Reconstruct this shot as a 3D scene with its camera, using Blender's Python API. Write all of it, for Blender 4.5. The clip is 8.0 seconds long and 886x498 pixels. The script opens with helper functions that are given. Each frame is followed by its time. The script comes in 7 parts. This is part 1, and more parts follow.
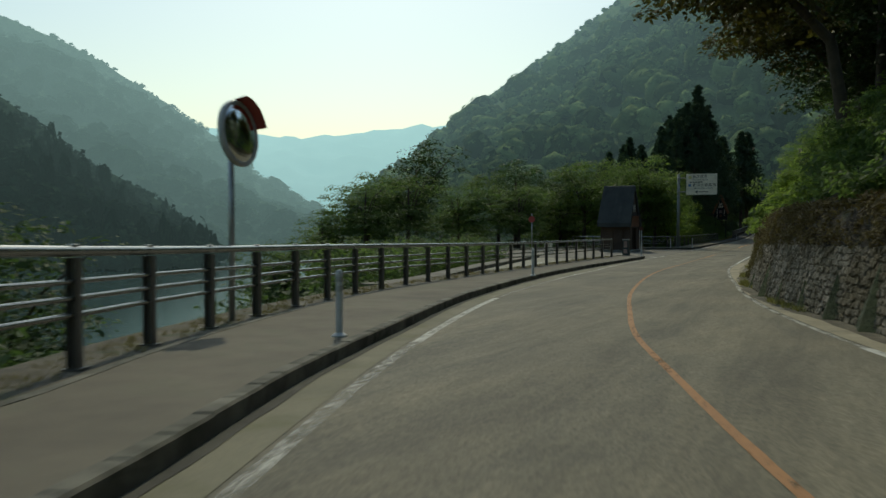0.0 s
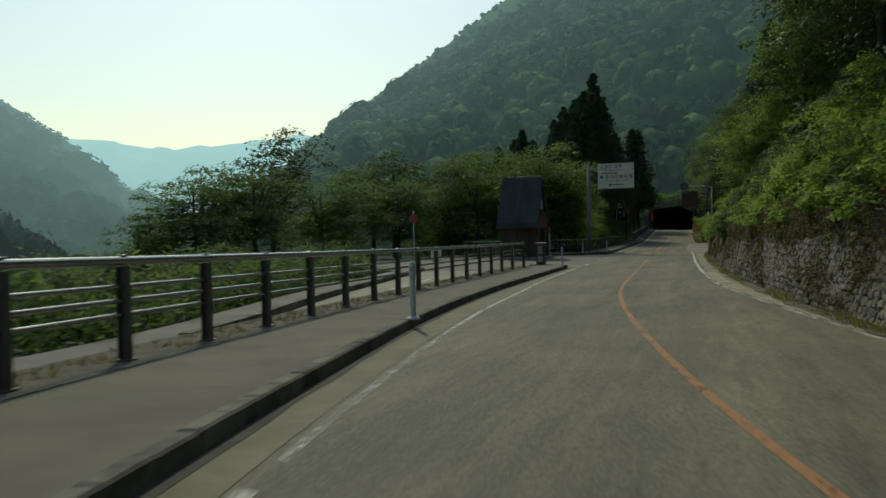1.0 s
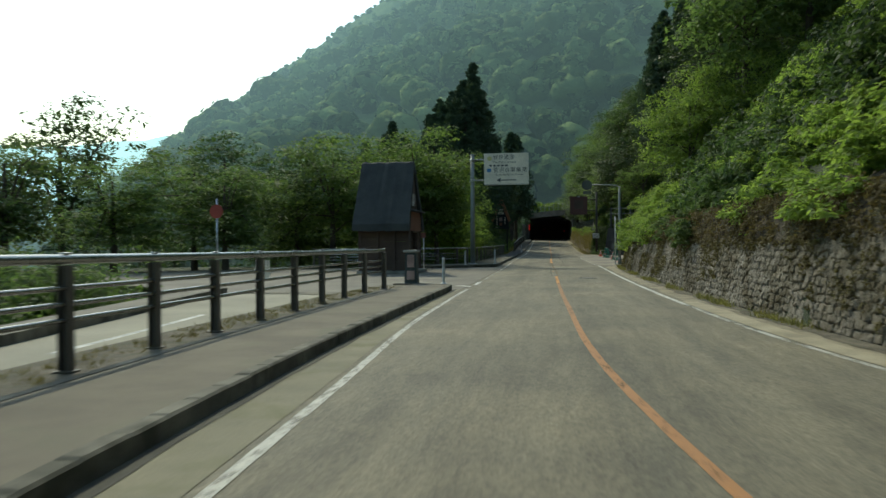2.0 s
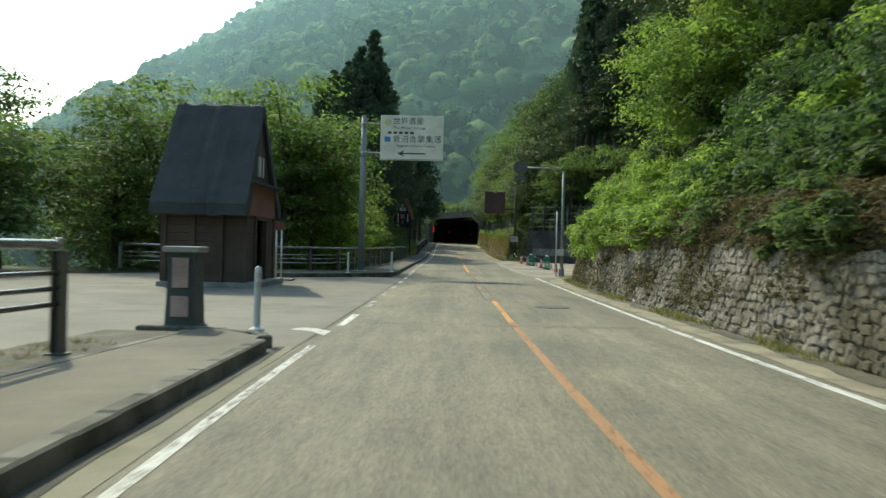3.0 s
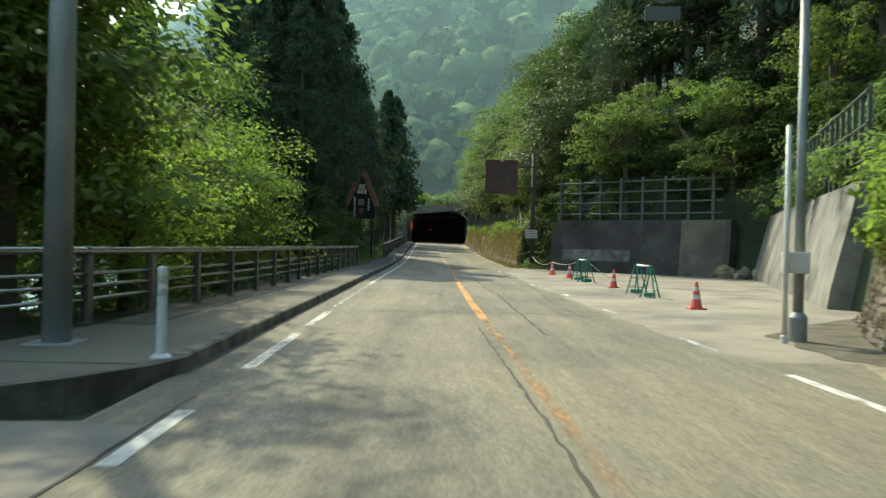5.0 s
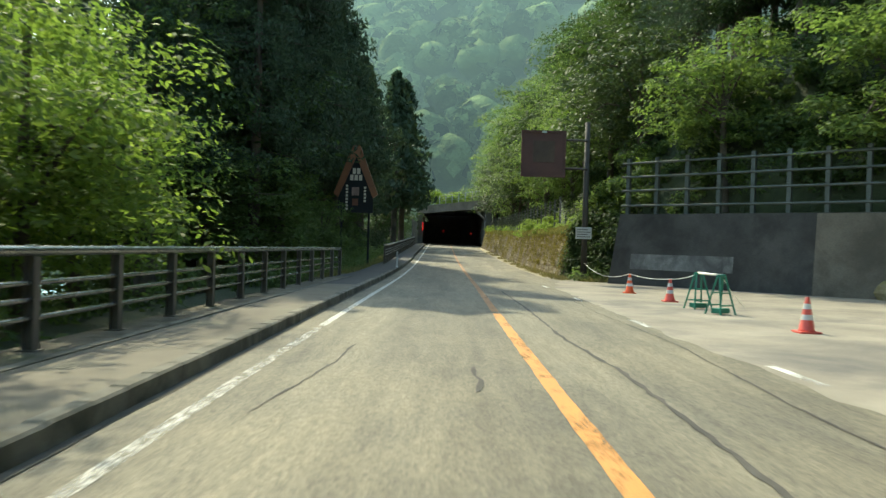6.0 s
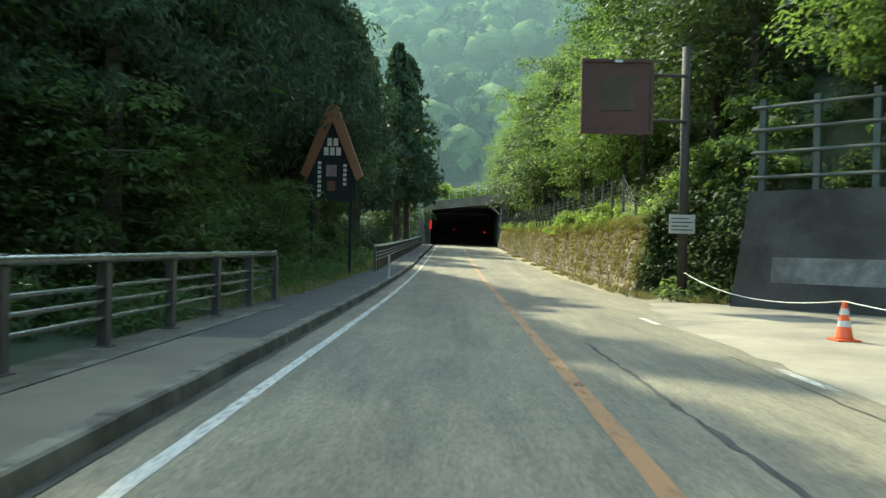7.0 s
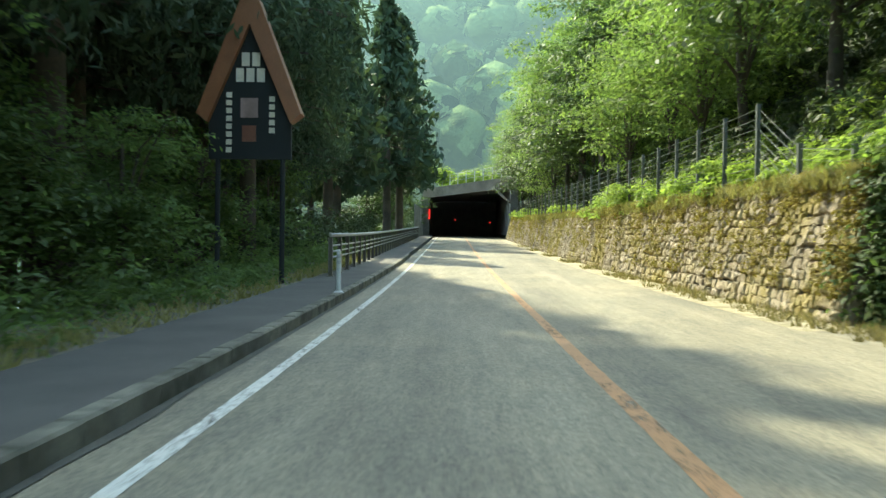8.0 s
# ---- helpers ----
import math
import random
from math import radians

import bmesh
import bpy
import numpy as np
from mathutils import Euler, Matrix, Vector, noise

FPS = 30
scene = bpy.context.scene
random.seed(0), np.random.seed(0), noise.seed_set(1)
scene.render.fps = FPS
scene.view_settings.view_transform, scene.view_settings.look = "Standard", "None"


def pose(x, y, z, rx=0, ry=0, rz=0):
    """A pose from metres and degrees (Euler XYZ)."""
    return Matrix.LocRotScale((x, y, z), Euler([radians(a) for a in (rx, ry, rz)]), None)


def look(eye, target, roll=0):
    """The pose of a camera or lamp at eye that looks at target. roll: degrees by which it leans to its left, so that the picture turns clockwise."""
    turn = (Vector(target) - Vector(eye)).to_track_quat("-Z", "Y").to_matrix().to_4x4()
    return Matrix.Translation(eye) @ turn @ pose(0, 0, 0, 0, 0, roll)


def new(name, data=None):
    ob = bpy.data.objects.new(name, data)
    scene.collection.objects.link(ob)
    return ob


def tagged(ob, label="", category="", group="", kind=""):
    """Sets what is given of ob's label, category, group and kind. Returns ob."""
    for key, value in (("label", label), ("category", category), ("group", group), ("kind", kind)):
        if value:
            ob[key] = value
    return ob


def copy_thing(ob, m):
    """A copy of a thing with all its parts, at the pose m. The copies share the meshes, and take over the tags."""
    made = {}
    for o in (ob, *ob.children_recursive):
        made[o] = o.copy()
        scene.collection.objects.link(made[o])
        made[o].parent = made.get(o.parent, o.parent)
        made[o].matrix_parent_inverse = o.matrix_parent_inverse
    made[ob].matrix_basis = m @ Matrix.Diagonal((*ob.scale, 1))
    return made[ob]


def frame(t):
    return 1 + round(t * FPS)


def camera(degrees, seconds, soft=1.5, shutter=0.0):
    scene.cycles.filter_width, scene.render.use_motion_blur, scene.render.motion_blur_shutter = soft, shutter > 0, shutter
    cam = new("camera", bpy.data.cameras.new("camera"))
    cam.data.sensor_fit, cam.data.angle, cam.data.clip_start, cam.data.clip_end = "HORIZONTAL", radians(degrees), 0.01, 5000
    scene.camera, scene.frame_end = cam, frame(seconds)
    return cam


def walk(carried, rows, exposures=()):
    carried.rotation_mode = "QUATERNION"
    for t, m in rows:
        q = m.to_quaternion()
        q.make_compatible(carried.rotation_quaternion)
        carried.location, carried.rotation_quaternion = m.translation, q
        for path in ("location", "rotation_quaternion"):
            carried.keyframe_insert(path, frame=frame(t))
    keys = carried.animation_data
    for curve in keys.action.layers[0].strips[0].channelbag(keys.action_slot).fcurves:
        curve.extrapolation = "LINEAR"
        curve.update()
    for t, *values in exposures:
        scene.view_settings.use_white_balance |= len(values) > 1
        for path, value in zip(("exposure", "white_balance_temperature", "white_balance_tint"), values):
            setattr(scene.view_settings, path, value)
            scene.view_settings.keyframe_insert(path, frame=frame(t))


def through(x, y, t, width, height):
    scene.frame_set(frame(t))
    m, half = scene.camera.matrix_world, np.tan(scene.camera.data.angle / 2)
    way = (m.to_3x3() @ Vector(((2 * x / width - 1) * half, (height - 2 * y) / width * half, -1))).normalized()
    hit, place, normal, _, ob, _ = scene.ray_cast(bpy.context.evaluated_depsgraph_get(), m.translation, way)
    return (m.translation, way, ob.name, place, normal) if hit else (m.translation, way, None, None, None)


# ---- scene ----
cam = camera(58.0, 8.0, soft=1.4, shutter=0.2)
PATH = [
    (0, (1.445, -1.137, 2.205), (0.597, 0.673, 2.143), 0.1),
    (0.5, (-1.201, 6.081, 1.911), (-1.929, 7.943, 1.865), -0.7),
    (1, (-3.248, 13.055, 1.809), (-3.828, 14.969, 1.769), -1.2),
    (1.5, (-4.552, 19.303, 1.737), (-4.977, 21.257, 1.701), -0.4),
    (2, (-5.539, 26.496, 1.526), (-5.808, 28.478, 1.506), -0.4),
    (3.5, (-6.426, 47.843, 1.343), (-6.39, 49.843, 1.332), 1.9),
    (4, (-6.429, 54.506, 1.312), (-6.376, 56.506, 1.295), 1.7),
    (4.5, (-6.381, 61.072, 1.273), (-6.344, 63.072, 1.258), 1.3),
    (6, (-6.564, 80.209, 1.196), (-6.573, 82.209, 1.192), 1.7),
    (6.5, (-6.633, 86.625, 1.283), (-6.662, 88.625, 1.276), 1.4),
    (7, (-6.716, 92.904, 1.23), (-6.75, 94.904, 1.226), 1.2),
    (7.5, (-6.769, 99.336, 1.204), (-6.808, 101.336, 1.196), 1.0),
    (8, (-6.815, 105.598, 1.128), (-6.852, 107.598, 1.107), 0.7),
]
EXPOSURES = [(0, -0.69, 6950, -2), (1, -0.72, 6950, -3), (2, 0.1, 6800, -4), (3.3, 0.97, 6950, -3), (4.5, 1.27, 7200, -3), (6, 1.5, 7250, -3), (7, 1.95, 7120, -8), (8, 2.5, 7300, -6)]
walk(cam, [(t, look(eye, target, roll)) for t, eye, target, roll in PATH], EXPOSURES)

# ---- sky and sun: hazy morning, sun ahead to the left, about 44 degrees up ----
SUN = Vector((-0.35, 0.625, 0.698)).normalized()
world = bpy.data.worlds.new("sky")
scene.world = world
world.use_nodes = True
wn = world.node_tree
sky = wn.nodes.new("ShaderNodeTexSky")
sky.sky_type = "NISHITA"
sky.sun_disc = False
sky.sun_elevation = math.asin(SUN.z)
sky.sun_rotation = math.atan2(SUN.x, SUN.y)
sky.air_density, sky.dust_density, sky.ozone_density = 1.55, 1.4, 3.2
wn.nodes["Background"].inputs["Strength"].default_value = 0.175
wn.links.new(sky.outputs["Color"], wn.nodes["Background"].inputs["Color"])
sun_data = bpy.data.lights.new("sun", "SUN")
sun_data.energy, sun_data.angle, sun_data.color = 2.3, radians(1.0), (1.0, 0.93, 0.78)
sun = new("sun", sun_data)
sun.matrix_world = look(SUN * 300, (0, 0, 0))


# ---- materials ----
def material(name):
    m = bpy.data.materials.new(name)
    m.use_nodes = True
    return m, m.node_tree, m.node_tree.nodes["Principled BSDF"]


def node(t, kind, **values):
    n = t.nodes.new(kind)
    for key, value in values.items():
        n.inputs[key].default_value = value
    return n


def noise_tex(t, coord, scale, detail=6.0, rough=0.6, distortion=0.0):
    n = node(t, "ShaderNodeTexNoise", Scale=scale, Detail=detail, Roughness=rough, Distortion=distortion)
    t.links.new(coord, n.inputs["Vector"])
    return n.outputs["Fac"]


def ramp(t, fac, *stops):
    n = t.nodes.new("ShaderNodeValToRGB")
    while len(n.color_ramp.elements) < len(stops):
        n.color_ramp.elements.new(0.5)
    for e, (at, c) in zip(n.color_ramp.elements, stops):
        e.position = at
        e.color = (c, c, c, 1) if isinstance(c, (int, float)) else (*c, 1)
    t.links.new(fac, n.inputs["Fac"])
    return n.outputs["Color"]


def mix(t, fac, a, b, how="MIX"):
    n = t.nodes.new("ShaderNodeMix")
    n.data_type, n.blend_type = "RGBA", how
    for value, socket in ((fac, n.inputs[0]), (a, n.inputs[6]), (b, n.inputs[7])):
        if isinstance(value, bpy.types.NodeSocket):
            t.links.new(value, socket)
        else:
            socket.default_value = value if isinstance(value, (int, float)) else (*value, 1)
    return n.outputs[2]


def bump(t, bsdf, height, strength, distance):
    n = node(t, "ShaderNodeBump", Strength=strength, Distance=distance)
    t.links.new(height, n.inputs["Height"])
    t.links.new(n.outputs["Normal"], bsdf.inputs["Normal"])


def where(t, stretch=None):
    """Places in the world, in metres."""
    geo = t.nodes.new("ShaderNodeNewGeometry")
    if stretch is None:
        return geo.outputs["Position"]
    m = t.nodes.new("ShaderNodeMapping")
    m.inputs["Scale"].default_value = stretch
    t.links.new(geo.outputs["Position"], m.inputs["Vector"])
    return m.outputs["Vector"]


def rough_stuff(name, dark, light, roughness=0.85, big=0.35, fine=25.0, relief=0.4, depth=0.01, metal=0.0, stain=None, stain_scale=0.8, stain_at=(0.5, 0.68)):
    m, t, b = material(name)
    p = where(t)
    c = mix(t, ramp(t, noise_tex(t, p, big, 5), (0.32, 0.0), (0.68, 1.0)), dark, light)
    grain = noise_tex(t, p, fine, 8, 0.7)
    c = mix(t, 1.0, c, ramp(t, grain, (0.25, 0.66), (0.75, 1.22)), "MULTIPLY")
    if stain is not None:
        c = mix(t, ramp(t, noise_tex(t, p, stain_scale, 8, 0.65, 0.4), (stain_at[0], 0.0), (stain_at[1], 1.0)), c, stain)
    t.links.new(c, b.inputs["Base Color"])
    t.links.new(ramp(t, grain, (0.2, max(0.05, roughness - 0.12)), (0.8, min(1.0, roughness + 0.1))), b.inputs["Roughness"])
    b.inputs["Metallic"].default_value = metal
    bump(t, b, grain, relief, depth)
    return m


def asphalt_material():
    m, t, b = material("worn_asphalt")
    p = where(t)
    along = where(t, (1.0, 0.06, 1.0))
    tracks = noise_tex(t, along, 1.1, 3, 0.5)
    c = mix(t, ramp(t, tracks, (0.3, 0.0), (0.7, 1.0)), (0.094, 0.084, 0.060), (0.174, 0.155, 0.107))
    c = mix(t, ramp(t, noise_tex(t, p, 0.25, 6, 0.65), (0.45, 0.0), (0.70, 0.6)), c, (0.22, 0.188, 0.12))
    c = mix(t, ramp(t, noise_tex(t, where(t, (1.4, 0.25, 1)), 0.9, 6, 0.7, 0.5), (0.5, 0.0), (0.72, 0.65)), c, (0.076, 0.072, 0.056))
    v = node(t, "ShaderNodeTexVoronoi", Scale=42.0)
    t.links.new(p, v.inputs["Vector"])
    stones = v.outputs["Color"]
    streak = noise_tex(t, where(t, (1.0, 0.10, 1.0)), 7.0, 5, 0.7)
    c = mix(t, 1.0, c, ramp(t, streak, (0.3, 0.8), (0.7, 1.17)), "MULTIPLY")
    c = mix(t, 0.46, c, mix(t, 1.0, c, ramp(t, stones, (0.1, 0.35), (0.9, 1.85)), "MULTIPLY"))
    t.links.new(c, b.inputs["Base Color"])
    b.inputs["Roughness"].default_value = 0.82
    b.inputs["Specular IOR Level"].default_value = 0.35
    bump(t, b, v.outputs["Distance"], 0.5, 0.008)
    return m


def paint_material(name, colour, wear=0.5, patch=9.0):
    """Road paint, worn through in flakes and streaks so that the asphalt below shows."""
    m, t, b = material(name)
    p = where(t)
    n = noise_tex(t, where(t, (1, 0.3, 1)), patch, 9, 0.75, 0.3)
    big = noise_tex(t, p, 0.6, 4)
    fine = noise_tex(t, where(t, (1, 0.5, 1)), 55, 6, 0.8)
    worn = mix(t, 0.35, mix(t, 0.3, n, big), fine)
    k = 0.655 - 0.2 * wear
    c = mix(t, ramp(t, n, (0.3, 0.0), (0.75, 0.55)), colour, [0.45 * q + 0.05 for q in colour])
    c = mix(t, 1.0, c, ramp(t, fine, (0.3, 0.72), (0.7, 1.12)), "MULTIPLY")
    t.links.new(c, b.inputs["Base Color"])
    t.links.new(ramp(t, worn, (k - 0.05, 0.96), (k + 0.07, 0.04)), b.inputs["Alpha"])
    b.inputs["Roughness"].default_value = 0.75
    bump(t, b, n, 0.3, 0.003)
    return m


def leaf_material(name, dark, light, through=0.45, gloss=0.6):
    """Leaves: reflect and let light through; tint differs from leaf to leaf and clump to clump."""
    m, t, b = material(name)
    geo = t.nodes.new("ShaderNodeNewGeometry")
    c = mix(t, geo.outputs["Random Per Island"], dark, light)
    c = mix(t, ramp(t, noise_tex(t, geo.outputs["Position"], 0.55, 3), (0.35, 0.0), (0.7, 0.75)), c, [(a * 0.4 + d * 0.75) for a, d in zip(light, dark)])
    info = t.nodes.new("ShaderNodeObjectInfo")
    c = mix(t, 1.0, c, ramp(t, info.outputs["Random"], (0.0, 0.8), (1.0, 1.15)), "MULTIPLY")
    t.links.new(c, b.inputs["Base Color"])
    b.inputs["Roughness"].default_value = gloss
    b.inputs["Specular IOR Level"].default_value = 0.18
    tr = t.nodes.new("ShaderNodeBsdfTranslucent")
    bright = mix(t, 1.0, c, (1.3, 1.4, 0.8), "MULTIPLY")
    t.links.new(bright, tr.inputs["Color"])
    both = t.nodes.new("ShaderNodeMixShader")
    both.inputs[0].default_value = through
    t.links.new(b.outputs[0], both.inputs[1])
    t.links.new(tr.outputs[0], both.inputs[2])
    t.links.new(both.outputs[0], t.nodes["Material Output"].inputs["Surface"])
    return m


def hill_material(name, dark, light, haze_glow, amount, scale=0.06, reach=(180, 380), mottle=0.6):
    """Far woods; haze is put in as a bluish glow that grows with distance from a fixed point."""
    m, t, b = material(name)
    p = where(t)
    c = mix(t, ramp(t, noise_tex(t, p, scale, 8, 0.65), (0.35, 0.0), (0.65, 1.0)), dark, light)
    geo = t.nodes.new("ShaderNodeNewGeometry")
    c = mix(t, mottle, c, mix(t, geo.outputs["Random Per Island"], [k * 0.35 for k in dark], [k * 2.0 for k in light]))
    t.links.new(c, b.inputs["Base Color"])
    b.inputs["Roughness"].default_value = 1.0
    b.inputs["Specular IOR Level"].default_value = 0.0
    bump(t, b, noise_tex(t, p, 0.55, 7, 0.75), 1.0, 2.2)
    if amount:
        # emission stands in for the haze in front of the woods
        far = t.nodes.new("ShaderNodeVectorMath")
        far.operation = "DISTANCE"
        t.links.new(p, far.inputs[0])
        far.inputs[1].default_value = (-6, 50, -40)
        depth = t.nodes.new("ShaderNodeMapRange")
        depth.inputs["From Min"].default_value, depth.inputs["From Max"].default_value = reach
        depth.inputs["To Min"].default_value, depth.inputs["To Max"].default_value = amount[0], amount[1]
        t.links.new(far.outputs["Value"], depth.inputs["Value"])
        b.inputs["Emission Color"].default_value = (*haze_glow, 1)
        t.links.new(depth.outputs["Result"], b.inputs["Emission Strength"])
    return m


def plain(name, colour, roughness=0.5, metal=0.0, fine=60.0, vary=0.15, relief=0.1):
    dark = [c * (1 - vary) for c in colour]
    light = [min(1, c * (1 + vary)) for c in colour]
    return rough_stuff(name, dark, light, roughness, 1.5, fine, relief, 0.002, metal)


ASPHALT = asphalt_material()
SIDE_ASPHALT = rough_stuff("pale_side_asphalt", (0.224, 0.205, 0.150), (0.306, 0.280, 0.202), 0.9, 0.4, 60, 0.4, 0.006)
FOOTWAY = rough_stuff("footway_asphalt", (0.097, 0.081, 0.055), (0.168, 0.142, 0.097), 0.9, 0.7, 70, 0.5, 0.006, stain=(0.102, 0.100, 0.060), stain_scale=0.7, stain_at=(0.52, 0.72))
KERB = rough_stuff("mossy_concrete_kerb", (0.08, 0.072, 0.052), (0.205, 0.188, 0.14), 0.9, 1.2, 40, 0.5, 0.008, stain=(0.045, 0.043, 0.026), stain_scale=1.6, stain_at=(0.44, 0.62))
GUTTER = rough_stuff("gutter_concrete", (0.153, 0.140, 0.090), (0.230, 0.205, 0.129), 0.9, 0.9, 35, 0.4, 0.006, stain=(0.133, 0.125, 0.060), stain_scale=1.3)
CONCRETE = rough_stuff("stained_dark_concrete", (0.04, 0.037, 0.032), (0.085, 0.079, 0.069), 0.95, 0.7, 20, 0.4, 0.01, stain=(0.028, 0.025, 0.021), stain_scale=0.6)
PALE_CONCRETE = rough_stuff("pale_concrete_patch", (0.12, 0.116, 0.107), (0.25, 0.24, 0.22), 0.9, 1.3, 20, 0.3, 0.006, stain=(0.075, 0.072, 0.065), stain_scale=1.1, stain_at=(0.42, 0.62))
SHED_CONCRETE = rough_stuff("weathered_shed_concrete", (0.20, 0.20, 0.18), (0.30, 0.29, 0.26), 0.9, 0.5, 12, 0.3, 0.01, stain=(0.12, 0.12, 0.10))
STONE = rough_stuff("rough_wall_stone", (0.14, 0.117, 0.086), (0.33, 0.285, 0.22), 0.9, 6.0, 30, 1.0, 0.03, stain=(0.088, 0.068, 0.034), stain_scale=0.75, stain_at=(0.44, 0.6))
MOSSY_STONE = rough_stuff("mossy_wall_stone", (0.15, 0.115, 0.07), (0.39, 0.325, 0.23), 0.9, 2.6, 16, 0.9, 0.03, stain=(0.21, 0.165, 0.04), stain_scale=0.55, stain_at=(0.44, 0.62))
MOSS = rough_stuff("golden_moss_and_soil", (0.12, 0.095, 0.02), (0.26, 0.21, 0.05), 0.95, 1.2, 14, 1.0, 0.05, stain=(0.12, 0.16, 0.03), stain_scale=0.9)
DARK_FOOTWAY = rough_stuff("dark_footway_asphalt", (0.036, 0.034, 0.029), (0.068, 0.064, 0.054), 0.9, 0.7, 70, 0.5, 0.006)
# darker than the outer concrete: the bore's shade is put into this colour
SHED_DARK = rough_stuff("shade_toned_shed_interior", (0.08, 0.08, 0.08), (0.15, 0.15, 0.145), 0.95, 1, 8, 0.2, 0.01)
FENCE_GREY = plain("dull_grey_green_steel", (0.078, 0.09, 0.078), 0.55, 0.2)
MID_CONCRETE = rough_stuff("brownish_concrete", (0.085, 0.07, 0.05), (0.17, 0.142, 0.105), 0.9, 0.6, 20, 0.4, 0.01, stain=(0.07, 0.06, 0.042), stain_scale=0.7)
LEAN_CONCRETE = rough_stuff("weathered_leaning_concrete", (0.11, 0.104, 0.09), (0.27, 0.255, 0.215), 0.9, 0.8, 22, 0.4, 0.008, stain=(0.06, 0.056, 0.042), stain_scale=0.5, stain_at=(0.5, 0.66))
MORTAR = rough_stuff("dark_wall_joints", (0.10, 0.082, 0.056), (0.215, 0.18, 0.125), 0.95, 1.5, 20, 0.7, 0.02)
SOIL = rough_stuff("brown_bank_soil", (0.03, 0.022, 0.014), (0.072, 0.053, 0.032), 0.95, 3.0, 14, 1.0, 0.06, stain=(0.045, 0.05, 0.018), stain_scale=1.6)
VERGE = rough_stuff("dry_verge_litter", (0.184, 0.155, 0.090), (0.347, 0.295, 0.181), 0.95, 2.0, 20, 1.0, 0.03, stain=(0.102, 0.100, 0.034), stain_scale=1.7, stain_at=(0.52, 0.7))
GRIT = rough_stuff("grit_on_asphalt", (0.205, 0.175, 0.115), (0.31, 0.265, 0.175), 0.95, 1.6, 30, 0.8, 0.015, stain=(0.1, 0.088, 0.055), stain_scale=1.2, stain_at=(0.5, 0.72))
SAND = rough_stuff("pale_washed_sand", (0.25, 0.215, 0.14), (0.38, 0.33, 0.225), 0.95, 1.3, 32, 0.6, 0.01, stain=(0.17, 0.148, 0.1), stain_scale=1.1, stain_at=(0.54, 0.74))
DARK_VERGE = rough_stuff("brown_verge_litter", (0.07, 0.058, 0.038), (0.16, 0.135, 0.092), 0.95, 2.2, 20, 1.0, 0.03, stain=(0.06, 0.065, 0.028), stain_scale=1.5)
SMOOTH_ASPHALT = rough_stuff("smooth_side_asphalt", (0.14, 0.125, 0.097), (0.205, 0.182, 0.14), 0.92, 0.35, 55, 0.35, 0.005, stain=(0.115, 0.103, 0.08), stain_scale=0.5)
LAY_BY = rough_stuff("sandy_worn_asphalt", (0.175, 0.153, 0.115), (0.31, 0.27, 0.20), 0.92, 0.5, 50, 0.5, 0.008, stain=(0.11, 0.10, 0.085), stain_scale=0.35)
GROUND = rough_stuff("valley_ground", (0.03, 0.045, 0.018), (0.06, 0.075, 0.03), 0.95, 0.15, 3, 1.0, 0.2)
WHITE_PAINT = paint_material("worn_white_road_paint", (0.66, 0.64, 0.57), 0.6)
FADED_WHITE = paint_material("faded_white_road_paint", (0.7, 0.68, 0.6), 0.82, patch=2.6)
FADED_WHITE_B = paint_material("thinning_white_road_paint", (0.58, 0.56, 0.48), 0.55, patch=20.0)
THIN_WHITE = paint_material("worn_thin_white_road_paint", (0.56, 0.54, 0.46), 0.64, patch=16.0)
DULL_ORANGE = paint_material("dull_orange_road_paint", (0.42, 0.19, 0.058), 0.46, patch=12.0)
DULL_WHITE = paint_material("dull_thin_white_road_paint", (0.5, 0.48, 0.41), 0.75, patch=4.0)
ORANGE_PAINT = paint_material("orange_road_paint", (0.62, 0.265, 0.048), 0.5, patch=7.0)
FADED_ORANGE = paint_material("faded_orange_road_paint", (0.36, 0.175, 0.06), 0.45)
GHOST_WHITE = paint_material("nearly_gone_white_road_paint", (0.6, 0.58, 0.5), 0.9, patch=14.0)
GHOST_ORANGE = paint_material("almost_gone_orange_road_paint", (0.42, 0.22, 0.08), 0.95, patch=5.0)
MUD = rough_stuff("dark_gutter_mud", (0.035, 0.033, 0.025), (0.075, 0.07, 0.05), 0.95, 1.5, 25, 0.6, 0.01)
TAR = rough_stuff("tar_crack_filler", (0.038, 0.035, 0.029), (0.075, 0.068, 0.053), 0.97, 2.0, 30, 0.5, 0.004)
RAIL_BROWN = plain("dark_brown_rail_paint", (0.09, 0.08, 0.068), 0.4, 0.0)
RAIL_BAR = plain("dark_metallic_bar", (0.40, 0.39, 0.37), 0.25, 0.85)
RAIL_GLOSS = plain("polished_handrail", (0.37, 0.37, 0.355), 0.28, 0.85)
CAST = rough_stuff("cast_iron", (0.05, 0.047, 0.042), (0.1, 0.095, 0.085), 0.6, 3, 50, 0.6, 0.004, 0.6)
STEEL = plain("galvanised_steel", (0.42, 0.43, 0.43), 0.45, 0.7)
GREY_POLE = plain("grey_painted_pole", (0.20, 0.215, 0.21), 0.5, 0.15)
WHITE_PLASTIC = plain("grimy_white_plastic", (0.52, 0.52, 0.49), 0.5)
WHITE_SIGN = plain("white_sign_face", (0.70, 0.625, 0.50), 0.5)
INK = plain("dark_sign_lettering", (0.035, 0.04, 0.05), 0.5)
SIGN_BLUE = plain("blue_sign_mark", (0.05, 0.16, 0.34), 0.5)
SIGN_YELLOW = plain("yellow_sign_mark", (0.55, 0.5, 0.2), 0.5)
